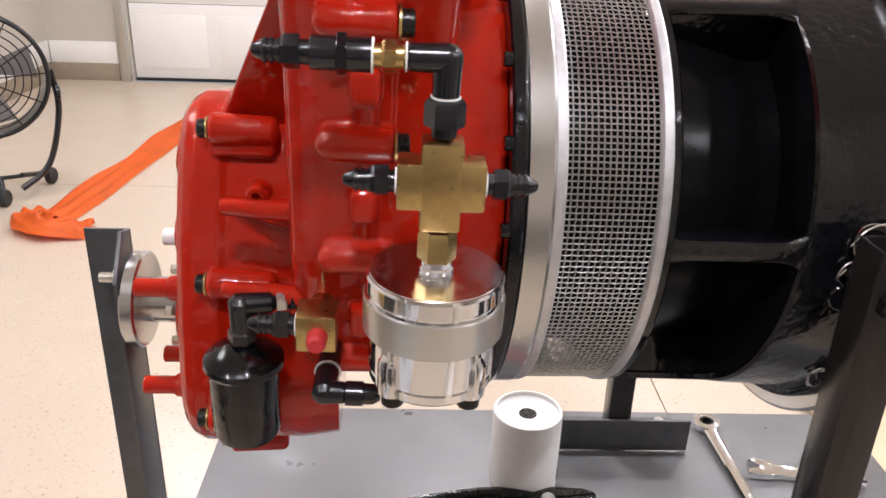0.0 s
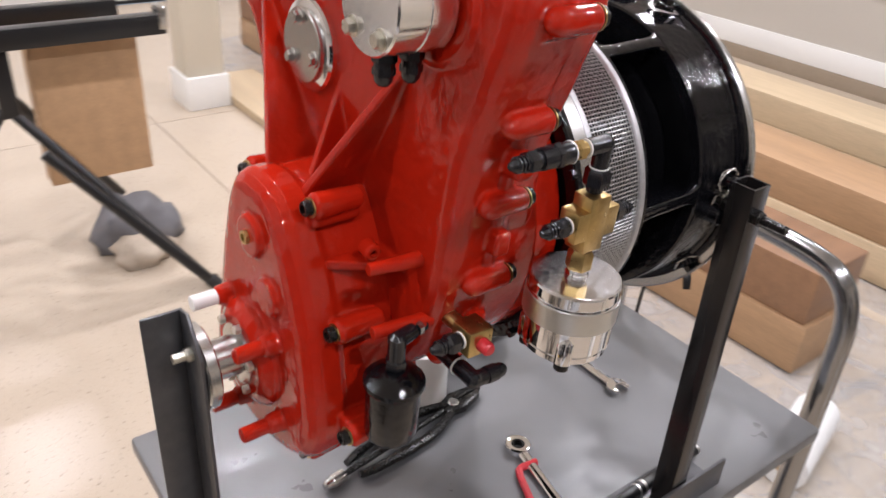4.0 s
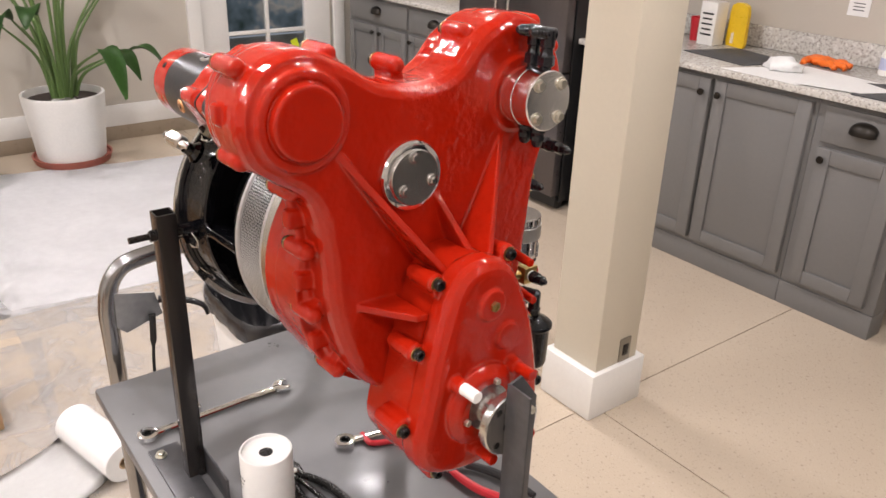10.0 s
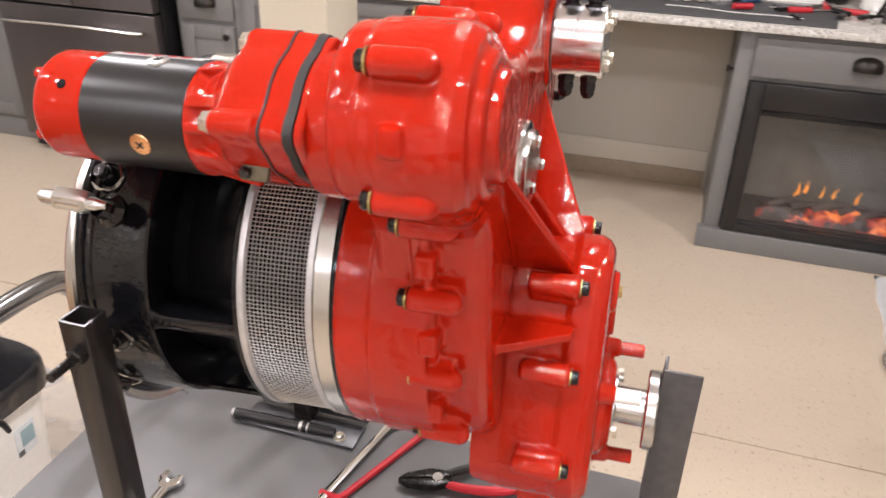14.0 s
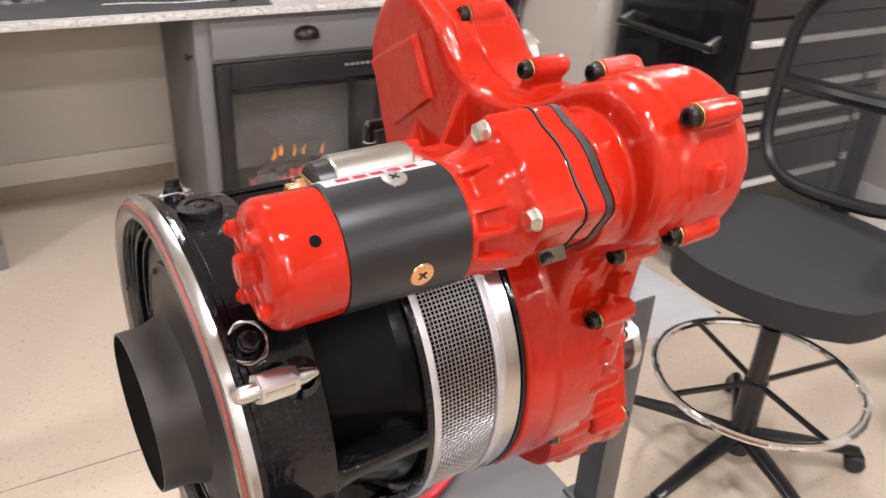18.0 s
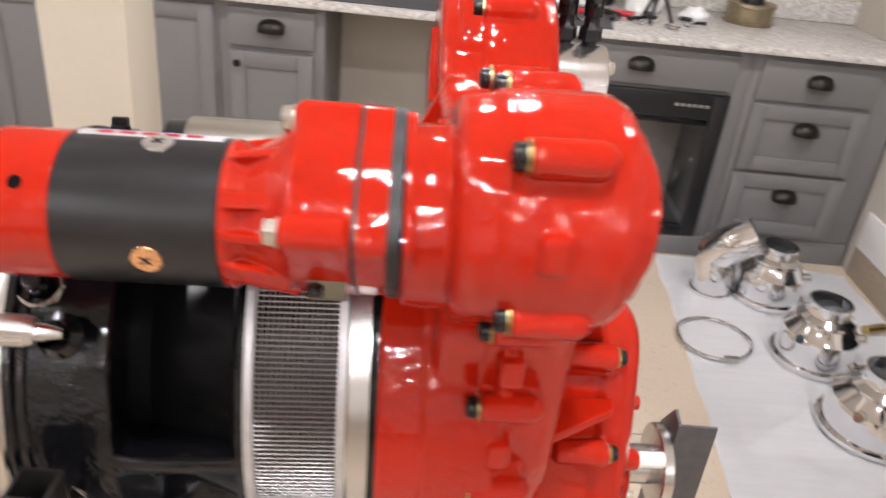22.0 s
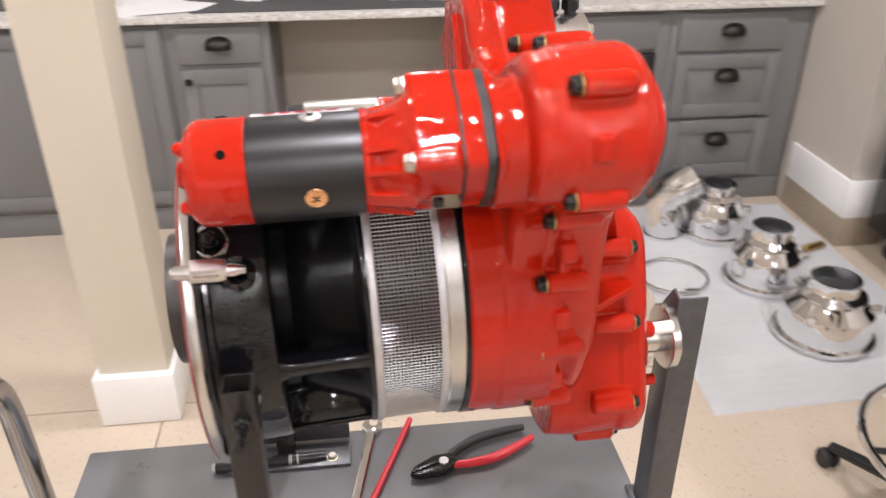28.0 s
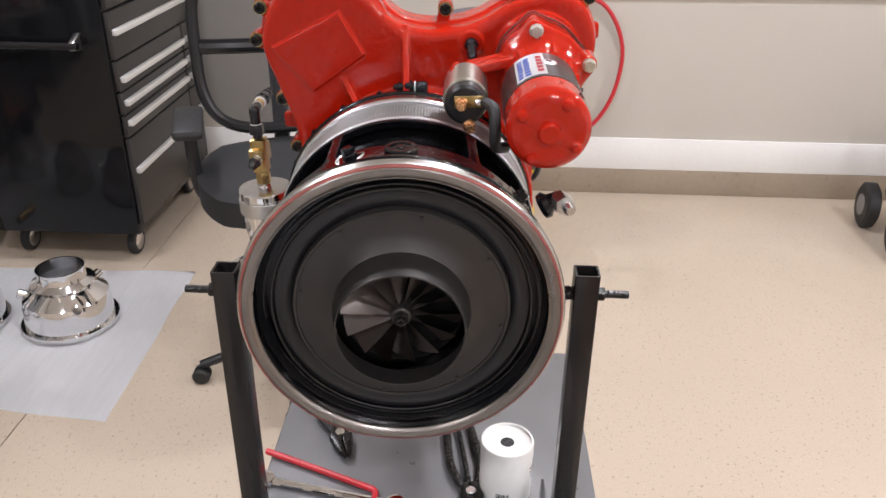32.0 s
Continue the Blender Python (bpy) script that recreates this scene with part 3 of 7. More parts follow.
# fireplace unit
fc = thing("fireplace_cabinet", "grey cabinet housing an electric fireplace with glowing embers", "fireplace", pose(0, 0, 0))
slab("side", .642, .70, FRONT, north - .02, 0, .8815, CABINET, fc, .002)
slab("side", 1.46, 1.518, FRONT, north - .02, 0, .8815, CABINET, fc, .002)
slab("top_rail", .70, 1.46, FRONT, north - .02, .70, .8815, CABINET, fc, .002)
slab("plinth", .62, 1.518, FRONT - .03, FRONT + .02, 0, .085, CABINET, fc, .003)
slab("bottom", .70, 1.46, FRONT, north - .02, .04, .088, CABINET, fc)
door_front(fc, .70, 1.46, .715, .862, cup=True)
part("side_knob", lathe([(0, 0), (0, .005), (.014, .006), (.018, .014), (.026, .012), (.027, 0)], (.642, 2.56, .72), (-1, 0, 0), 16), KNOB, fc)
fb = bm_new()
for a, b, c, d in ((.705, .765, .09, .70), (1.395, 1.455, .09, .70), (.765, 1.395, .60, .70), (.765, 1.395, .09, .125)):
    box(((a + b) / 2, FRONT - .006, (c + d) / 2), (b - a, .035, d - c), .004, fb)
surround = part("fire_frame", fb, BLACK_SATIN, fc, "black fireplace surround")
slab("firebox_back", .765, 1.395, 2.80, 2.82, .10, .62, material("dark_firebox", (0.16, 0.145, 0.125), 0.6, 0, 0.3, 12, 60, 0.1), fc)
slab("firebox_floor", .765, 1.395, FRONT + .02, 2.80, .10, .125, BLACK_SATIN, fc)
slab("vent_hood", .77, 1.39, FRONT - .02, FRONT + .06, .575, .600, BLACK_GLOSS, surround, .004)
for k in range(6):
    part("button", box((1.25 + k * .024, FRONT - .026, .655), (.014, .004, .012), .001), ALU_SATIN, surround)
def ember_glow():
    m = glow("ember_glow", (0.02, 0.012, 0.01), 0.36)
    n, l = m.node_tree.nodes, m.node_tree.links
    b = n["Principled BSDF"]
    co, no, ra = n.new("ShaderNodeTexCoord"), n.new("ShaderNodeTexNoise"), n.new("ShaderNodeValToRGB")
    no.inputs["Scale"].default_value, no.inputs["Detail"].default_value, no.inputs["Distortion"].default_value = 15, 2, 0.6
    l.new(co.outputs["Object"], no.inputs["Vector"]), l.new(no.outputs[0], ra.inputs[0])
    e = ra.color_ramp.elements
    e[0].position, e[0].color = 0.50, (0.01, 0.001, 0, 1)
    e[1].position, e[1].color = 0.68, (3.2, 0.75, 0.10, 1)
    x = e.new(0.585)
    x.color = (1.3, 0.07, 0.02, 1)
    l.new(ra.outputs[0], b.inputs["Emission Color"])
    return m
EMBER = ember_glow()
FLAME = glow("flame_glow", (1.0, 0.34, 0.04), 0.55)
LOG = material("charred_log", (0.05, 0.035, 0.03), 0.8, 0, 0.4, 30, 90, 0.5)
rnd = random.Random(7)
for k in range(5):
    x = .88 + k * .085
    part("log", sweep([(x, 2.62, .150 + .02 * rnd.random()), (x + .06, 2.65, .175), (x + .13, 2.69, .155 + .03 * rnd.random())], lambda u: .021 - .006 * u, 9), LOG, fc)
b = bm_new()
grid = []
for i in range(41):
    row = []
    for j in range(13):
        u, v = i / 40, j / 12
        h = .030 * math.sin(math.pi * v) * (.6 + .4 * math.sin(math.pi * u)) * (1 + 1.1 * noise.noise(Vector((u * 14, v * 4, 1))))
        row.append(b.verts.new((.835 + .50 * u + .008 * noise.noise(Vector((u * 9, v * 9, 4))), 2.555 + .13 * v + .012 * noise.noise(Vector((u * 11, v * 3, 7))), .128 + max(0, h) + .025 * v)))
    grid.append(row)
for i in range(40):
    for j in range(12):
        b.faces.new((grid[i][j], grid[i + 1][j], grid[i + 1][j + 1], grid[i][j + 1]))
part("ember_bed", b, EMBER, fc, "bed of glowing red embers", angle=180)
for k in range(7):
    x = .96 + .26 * rnd.random()
    z = .185 + rnd.random() * .035
    h = .03 + .03 * rnd.random()
    part("flame", sweep([(x, 2.69, z), (x + .010 * rnd.random(), 2.69, z + h * .5), (x + .016 - .03 * rnd.random(), 2.69, z + h)], lambda u: .003 + .008 * math.sin(math.pi * min(1, u * 1.1 + .1)) * (1 - .6 * u), 7, flat=.4), FLAME, fc)
pg = bpy.data.materials.new("smoked_glass")
pg.use_nodes = True
q = pg.node_tree.nodes["Principled BSDF"]
q.inputs["Base Color"].default_value = (0.75, 0.75, 0.75, 1)
q.inputs["Transmission Weight"].default_value, q.inputs["Roughness"].default_value, q.inputs["IOR"].default_value = 1, 0.02, 1.45
slab("glass_front", .766, 1.394, FRONT - .004, FRONT, .126, .574, pg, fc).visible_shadow = False

# worktops
def worktop(label, x0, x1):
    t = thing("worktop", label, "worktop", pose(0, 0, 0))
    slab("slab", x0, x1, 2.452, north - .001, .883, .910, GRANITE, t, .004)
    slab("backsplash", x0, x1, north - .022, north - .002, .9105, 1.01, GRANITE, t, .003)
worktop("long speckled granite worktop over the grey cabinets", -1.77, 2.148)
worktop("speckled granite worktop by the glazed door", -4.07, -2.69)

# refrigerator
SLATE = material("slate_steel", (0.135, 0.122, 0.123), 0.30, 0.85, 0.08, 3, 60, 0.02, stretch=(12, 1, 1))
rf = thing("refrigerator", "dark slate french-door refrigerator with bottom freezer", "refrigerator", pose(0, 0, 0))
slab("carcass", -2.635, -1.775, 2.43, north - .03, .05, 1.76, BLACK_SATIN, rf, .006)
for a, b in ((-2.630, -2.208), (-2.202, -1.780)):
    d = slab("door", a, b, 2.37, 2.426, .745, 1.755, SLATE, rf, .008)
    hx = b - .045 if a < -2.4 else a + .045
    part("handle", sweep([(hx, 2.368, .85), (hx, 2.325, .87), (hx, 2.32, 1.2), (hx, 2.325, 1.62), (hx, 2.368, 1.64)], .011, 10), STEEL, d)
d = slab("freezer_drawer", -2.630, -1.780, 2.37, 2.426, .09, .737, SLATE, rf, .008)
part("handle", sweep([(-2.56, 2.368, .66), (-2.54, 2.325, .665), (-2.2, 2.318, .672), (-1.87, 2.325, .665), (-1.85, 2.368, .66)], .021, 12, flat=.5), STEEL, d)
slab("grille", -2.62, -1.79, 2.41, 2.43, .02, .085, BLACK_SATIN, rf)
for x in (-2.58, -1.83):
    part("foot", lathe([(-.02, 0), (-.02, .025), (.02, .025), (.02, 0)], (x, 2.46, .025), (1, 0, 0), 14), RUBBER, rf)

# things on the worktop
CT = .910
mat_d = material("grey_bench_mat", (0.070, 0.071, 0.074), 0.7, 0, 0.1, 10, 120, 0.1)
o = thing("bench_mat", "long dark grey mat on the worktop", "mat", pose(0, 0, CT))
part("sheet", plate([(-.42, 2.50, .003), (.95, 2.49, .003), (1.0, 2.86, .003), (-.30, 2.93, .003), (-.50, 2.72, .003)], .004, "z", bevel=.001), mat_d, o)
o = thing("bench_mat", "small dark grey mat behind the pillar", "mat", pose(0, 0, CT))
part("sheet", plate([(-1.30, 2.66, .003), (-.95, 2.60, .003), (-.87, 2.86, .003), (-1.20, 2.94, .003)], .004, "z", bevel=.001), mat_d, o)
def paper(name, label, cat, pts, z, mat=PAPER):
    o = thing(name, label, cat, pose(0, 0, z))
    part("sheet", plate([(x, y, .001) for x, y in pts], .0012, "z"), mat, o)
paper("paper_sheet", "white paper sheets on the worktop", "paper", [(-.97, 2.48), (-.62, 2.465), (-.44, 2.80), (-.80, 2.85)], CT)
paper("paper_sheet", "white paper sheet beside the mat", "paper", [(-.63, 2.472), (-.40, 2.53), (-.335, 2.67), (-.62, 2.79)], CT + .004)


def crumpled(name, label, cat, x, y, z, r, mat, h=.5, seed=1):
    """A crumpled cloth or bag: an uneven lump with folds."""
    rn = random.Random(seed)
    b = bm_new()
    bmesh.ops.create_icosphere(b, subdivisions=3, radius=1)
    off = Vector((rn.random() * 9, rn.random() * 9, rn.random() * 9))
    for v in b.verts:
        k = 1 + .45 * noise.noise(v.co * 1.7 + off) + .25 * noise.noise(v.co * 4.5 + off)
        v.co = v.co * k
        v.co.z = max(v.co.z, -.35)
        v.co = Vector((v.co.x * r, v.co.y * r * .8, (v.co.z + .35) * r * h))
    o = thing(name, label, cat, pose(x, y, z))
    part("cloth", b, mat, o, angle=180)
crumpled("rag", "crumpled white shop rag on the worktop", "rag", -.81, 2.68, CT + .003, .075, PAPER, .5, 2)
crumpled("rag", "crumpled white paper towel on the mat", "rag", -.20, 2.74, CT + .006, .085, PAPER, .32, 3)
o = thing("glove", "orange work glove spread on the papers", "glove", pose(-.79, 2.93, CT + .003, 0, 0, -12))
gl = bm_new()
for x, y, ln, r in ((.055, -.040, .075, .013), (.060, -.014, .090, .013), (.058, .012, .085, .013), (.050, .036, .065, .012), (-.02, -.050, .06, .014)):
    d = Vector((1, y * 6, 0)).normalized() if x > 0 else Vector((.4, -1, 0)).normalized()
    p = Vector((x, y, .014))
    sweep([p - d * .03, p + d * ln * .5 + Vector((0, 0, .008)), p + d * ln], r, 8, gl)
bmesh.ops.create_icosphere(gl, subdivisions=3, radius=1, matrix=Matrix.Translation((0, 0, .018)) @ Matrix.Diagonal((.07, .052, .020, 1)))
for v in gl.verts:
    v.co.z = max(.001, v.co.z + .010 * noise.noise(v.co * 45))
part("cloth", gl, ORANGE, o, angle=180)
crumpled("plastic_bag", "white plastic bag slumped on the worktop", "bag", 1.15, 2.94, CT, .082, WHITE_PLASTIC, 1.7, 8)
o = thing("plastic_bag", "clear upright bag of parts against the backsplash", "bag", pose(.50, 3.02, CT + .001))
part("film", skin([square_ring(a, b, z, 60, 3, w, q) for a, b, z, w, q in ((.034, .020, 0, .1, 1), (.036, .022, .03, .25, 2), (.028, .016, .08, .3, 3), (.030, .010, .12, .3, 4), (.046, .008, .155, .35, 5), (.050, .006, .172, .4, 6))]), CLEAR, o, angle=180)
part("card", box((-.004, 0, .05), (.016, .006, .09), .001), RED_PLASTIC, o)
crumpled("plastic_bag", "flat clear bag lying on the mat", "bag", .53, 2.87, CT + .006, .072, CLEAR, .30, 9)
rnd = random.Random(23)
for k in range(12):
    crumpled("rubber_seal", "crumpled black rubber scrap on the mat", "rubber part", .02 + rnd.random() * .62, 2.80 + rnd.random() * .18, CT + .006, .020 + .022 * rnd.random(), RUBBER, .6, 60 + k)
for k in range(16):
    x, y = -.02 + rnd.random() * .60, 2.72 + rnd.random() * .22
    if k % 5 == 0:
        crumpled("paper_towel", "small torn piece of paper towel on the mat", "paper", x, y, CT + .006, .022 + .018 * rnd.random(), PAPER, .4, 30 + k)
    else:
        crumpled("parts_bag", "small clear bag of loose parts on the mat", "bag", x, y, CT + .006, .026 + .02 * rnd.random(), CLEAR, .5, 30 + k)
o = thing("bottle", "white plastic bottle with a printed label", "bottle", pose(-.525, 2.985, CT))
part("body", lathe([(0, 0), (0, .034), (.004, .037), (.085, .037), (.105, .026), (.115, .014), (.12, .014)], (0, 0, 0), (0, 0, 1), 24), WHITE_PLASTIC, o)
part("cap", lathe([(.118, 0), (.118, .017), (.14, .016), (.141, 0)], (0, 0, 0), (0, 0, 1), 20), WHITE, o)
part("label_band", lathe([(.025, .0365), (.025, .0376), (.072, .0376), (.072, .0365)], (0, 0, 0), (0, 0, 1), 24, closed=True), material("pale_blue_label", (0.45, 0.48, 0.66), 0.4), o)
o = thing("gear_cover", "red painted cover part leaning on the backsplash", "machine part", Matrix.Translation((-.25, 2.985, CT + .080)) @ Euler((0, radians(-9), radians(14))).to_matrix().to_4x4())
b = loft([(-.158, outline([(-.035, -.050), (.035, -.050), (.040, -.026), (.030, -.004), (-.030, -.004), (-.040, -.026)], 4)), (-.148, outline([(-.045, -.058), (.045, -.058), (.050, -.026), (.036, .006), (-.036, .006), (-.050, -.026)], 4)),
    (.105, outline([(-.060, -.060), (.060, -.060), (.068, .02), (.050, .092), (-.050, .092), (-.068, .02)], 4)), (.118, outline([(-.060, -.060), (.060, -.060), (.068, .02), (.050, .092), (-.050, .092), (-.068, .02)], 4)), (.124, outline([(-.052, -.053), (.052, -.053), (.060, .02), (.044, .084), (-.044, .084), (-.060, .02)], 4))])
part("shell", b, RED, o)
part("rim", box((-.016, -.004, -.064), (.262, .128, .010), .003), BLACK_SATIN, o, "black gasket rim")
part("end_flange", loft([(.106, outline([(-.066, -.066), (.066, -.066), (.075, .02), (.056, .099), (-.056, .099), (-.075, .02)], 4)), (.1135, outline([(-.066, -.066), (.066, -.066), (.075, .02), (.056, .099), (-.056, .099), (-.075, .02)], 4))]), RED, o)
o = thing("carton", "white milk carton on the worktop", "carton", pose(-1.36, 2.93, CT))
part("body", box((0, 0, .10), (.09, .09, .20), .003), WHITE_PLASTIC, o)
for k in range(5):
    part("print_bar", box((0, -.0455, .05 + k * .024), (.06 - .008 * (k % 2), .001, .008)), BLACK_SATIN, o)
o = thing("snack_pouch", "yellow foil pouch standing on the worktop", "pouch", pose(-1.25, 2.98, CT))
part("pouch", loft([(-.008, outline([(-.055, 0), (.055, 0), (.06, .08), (.05, .19), (-.05, .19), (-.06, .08)], 3)), (.012, outline([(-.05, 0), (.05, 0), (.054, .08), (.046, .19), (-.046, .19), (-.054, .08)], 3))]), YELLOW, o)
part("label_patch", box((.0, .014, .04), (.05, .001, .05)), WHITE, o)
bpy.context.view_layer.update()
o.matrix_basis = pose(-1.25, 2.98, CT, 0, 0, 75)
o = thing("wall_note", "small white note fixed on the wall", "paper", pose(-.76, north - .003, 1.17))
part("sheet", box((0, 0, 0), (.095, .002, .12)), PAPER, o)
for k in range(3):
    part("print_bar", box((0, -.0015, -.035 + k * .014), (.05, .001, .004)), IRON, o)
o = thing("red_cup", "small dark red tumbler by the carton", "cup", pose(-1.47, 2.97, CT))
part("body", lathe([(0, 0), (0, .03), (.11, .038), (.112, .036), (.02, .028), (.02, 0)], (0, 0, 0), (0, 0, 1), 24), RED_PLASTIC, o)
# small hardware scattered along the mat
BLUEC = material("blue_cloth", (0.05, 0.11, 0.24), 0.7, 0, 0.2, 20, 90, 0.2)
rnd = random.Random(11)
for k in range(84):
    x, y = (-.06 + rnd.random() * .68, 2.74 + rnd.random() * .18) if k < 60 else (.62 + rnd.random() * .75, 2.60 + rnd.random() * .26)
    kind = k % 4
    o = thing("hardware", "small dark fastener lying on the bench mat", "fastener", pose(x, y, CT + .006, 0, 0, rnd.random() * 360), "loose hardware")
    if kind == 0:
        part("bolt", hexnut((0, 0, .006), (1, 0, 0), .016, .01, rod((-.05, 0, .008), (.002, 0, .008), .006)), BLACK_OXIDE, o)
    elif kind == 1:
        part("nut", lathe([(0, .007), (0, .014), (.01, .014), (.01, .007)], (0, 0, 0), (0, 0, 1), 6, closed=True), STEEL, o)
    elif kind == 2:
        part("clip", box((0, 0, .008), (.05, .022, .016), .004), BLACK_SATIN, o)
    else:
        part("plate", box((0, 0, .004), (.045, .03, .008), .002), STEEL, o)
for k in range(6):
    r, h = .012 + .007 * rnd.random(), .030 + .018 * rnd.random()
    o = thing("glass_jar", "small clear jar at the back of the mat", "jar", pose(.30 + k * .034 + .012 * rnd.random(), 2.95 + .05 * rnd.random(), CT + .006), "small jars")
    part("jar", lathe([(0, 0), (0, r), (h * .7, r * 1.05), (h * .82, r * .8), (h, r * .8)], (0, 0, 0), (0, 0, 1), 16), CLEAR, o)
    part("cap", lathe([(h, 0), (h, r * .9), (h + .008, r * .88), (h + .008, 0)], (0, 0, 0), (0, 0, 1), 14), STEEL if k % 2 else BLACK_SATIN, o)
o = thing("chain", "pale bead chain lying along the mat", "chain", pose(0, 0, CT + .006))
ch = bm_new()
for k in range(100):
    u = k / 99
    bmesh.ops.create_icosphere(ch, subdivisions=1, radius=.0022 + .0012 * rnd.random(), matrix=Matrix.Translation((.36 + .485 * u, 2.627 - .048 * u + .010 * math.sin(u * 9), .003)))
part("strand", ch, WHITE_PLASTIC, o)
crumpled("cloth", "small blue cloth on the worktop", "cloth", .65, 2.86, CT + .006, .066, BLUEC, .5, 12)
o = thing("red_knob_tool", "small red plastic tool on the mat", "tool", pose(.60, 2.66, CT + .006))
part("tool", rod((0, 0, .012), (.07, .03, .012), .012), RED_PLASTIC, o)
o = thing("carton", "open white cardboard carton on the worktop", "carton", pose(.835, 2.975, CT, 0, 0, 4))
part("body", box((0, 0, .068), (.215, .09, .136), .003), PAPER, o)
part("flap", box((-.05, .045, .145), (.085, .004, .03), .001, rot=(-25, 0, 0)), RED_PLASTIC, o)
part("flap", box((.055, .045, .140), (.09, .004, .018), .001, rot=(-15, 0, 0)), PAPER, o)
o = thing("dark_bowl", "black steel bowl of small parts behind the tools", "bowl", pose(1.00, 2.99, CT))
part("bowl", lathe([(0, 0), (0, .03), (.01, .042), (.04, .05), (.042, .047), (.012, .036), (.012, 0)], (0, 0, 0), (0, 0, 1), 24), BLACK_OXIDE, o)
for k in range(5):
    o = thing("screwdriver", "red handled screwdriver on the worktop", "screwdriver", pose(.80 + k * .07, 2.70 + .04 * (k % 3), CT, 0, 0, 20 + 35 * k), "hand tools")
    part("handle", rod((0, 0, .013), (.09, 0, .013), .013, .011), RED_PLASTIC if k % 2 == 0 else BLACK_SATIN, o)
    part("blade", rod((.09, 0, .013), (.19, 0, .013), .0035), STEEL, o)
o = thing("mini_tripod", "black flexible phone tripod standing on the worktop", "tripod", pose(1.15, 2.69, CT))
for k in range(3):
    a = 2 * math.pi * k / 3
    part("leg", sweep([(0, 0, .12), (.03 * math.cos(a), .03 * math.sin(a), .09), (.07 * math.cos(a), .07 * math.sin(a), .008)], .008, 8), BLACK_SATIN, o)
part("head", rod((0, 0, .11), (0, 0, .15), .013), BLACK_SATIN, o)
part("button", box((0, -.013, .128), (.012, .006, .016), .002), BLUEC, o, "blue release button")
part("rod", rod((0, 0, .14), (.03, .02, .36), .004), STEEL, o)
part("clamp", box((.03, .02, .36), (.05, .025, .03), .004), BLACK_SATIN, o)
o = thing("turbine_part", "round bronze toned casting on the worktop", "machine part", pose(1.60, 2.90, CT))
part("drum", lathe([(0, 0), (0, .10), (.012, .105), (.015, .095), (.07, .095), (.072, .102), (.085, .10), (.085, .06), (.075, .05), (.075, 0)], (0, 0, 0), (0, 0, 1), 36), material("bronze_casting", (0.30, 0.25, 0.16), 0.4, 0.8, 0.25, 20, 90, 0.1), o)
part("hub", lathe([(.07, 0), (.07, .050), (.11, .046), (.115, .03), (.165, .026), (.167, 0)], (0, 0, 0), (0, 0, 1), 20), BLACK_SATIN, o)
crumpled("rag", "crumpled paper towel near the castings", "rag", 1.34, 2.80, CT, .055, PAPER, .8, 14)
o = thing("sign_board", "grey whiteboard strip fixed on the wall", "board", pose(0, 0, 0))
slab("board", -.05, 1.6, north - .03, north - .002, 1.185, 1.6, material("dark_board", (0.12, 0.11, 0.10), 0.4), o, .004)
for k in range(4):
    o = thing("pantry_item", "small grocery item on the worktop by the door", "grocery", pose(-3.55 + k * .2, 2.85 + .03 * (k % 2), CT), "groceries")
    part("pack", box((0, 0, .05 + .02 * (k % 2)), (.07, .06, .10 + .04 * (k % 2)), .006), (WHITE_PLASTIC, YELLOW, RED_PLASTIC, LEAF)[k], o)

# ---- tool chest and chairs ----
tc = thing("tool_chest", "black rolling tool chest with silver drawer pulls", "tool chest", pose(0, 0, 0))
CX0, CX1, CY0, CY1 = 2.20, 3.06, 1.28, 1.92
GB = material("chest_black_enamel", (0.007, 0.007, 0.008), 0.10, 0, 0.2, 6, 90, 0.01, spec=0.32)
CHEST_FACE = material("chest_satin_enamel", (0.034, 0.031, 0.029), 0.4, 0, 0.06, 6, 90, 0.01)
PULL = material("silver_pull", (0.74, 0.73, 0.71), 0.42, 0.25, 0.04, 12, 90, 0.0)
slab("body", CX0, CX1, CY0 + .02, CY1, .13, 1.45, GB, tc, .008)
def drawer(x0, x1, z0, z1, pull):
    d = slab("drawer", x0, x1, CY0, CY0 + .018, z0 + .0015, z1 - .0015, CHEST_FACE, tc, .002)
    part("pull", box(((x0 + x1) / 2, CY0 - .010, pull), (x1 - x0 - .02, .020, .024), .004), PULL, d, "silver full-width drawer pull")
drawer(2.212, 3.045, .845, 1.02, .945)
drawer(2.212, 3.045, 1.03, 1.20, 1.14)
drawer(2.212, 3.045, 1.21, 1.42, 1.36)
for z0, z1, pz in ((.725, .84, .77), (.635, .72, .68), (.545, .63, .60)):
    drawer(2.212, 2.90, z0, z1, pz)
    drawer(2.915, 3.045, z0, z1, pz)
drawer(2.212, 2.90, .17, .54, .405)
drawer(2.915, 3.045, .17, .54, .43)
hb = part("side_handle", sweep([(CX0 - .055, CY0 + .10, .91), (CX0 - .055, CY1 - .06, .91)], .013, 12), BLACK_SATIN, tc, "tubular side push handle")
for y in (CY0 + .12, CY1 - .08):
    part("bracket", plate([(CX0, y, .95), (CX0 - .06, y, .925), (CX0 - .062, y, .895), (CX0, y, .885)], .022, "y", bevel=.004), ALU_SATIN, hb)
for x in (CX0 + .10, CX1 - .10):
    for y in (CY0 + .09, CY1 - .09):
        c = part("caster", lathe([(-.018, 0), (-.018, .05), (-.012, .058), (.012, .058), (.018, .05), (.018, 0)], (x, y, .058), (0, 1, 0), 22), RUBBER, tc)
        part("hub_cap", lathe([(-.021, 0), (-.021, .034), (-.018, .04), (.018, .04), (.021, .034), (.021, 0)], (x, y, .058), (0, 1, 0), 12), CHROME, c)
        part("fork", box((x, y, .115), (.05, .06, .03), .004), STEEL, c)
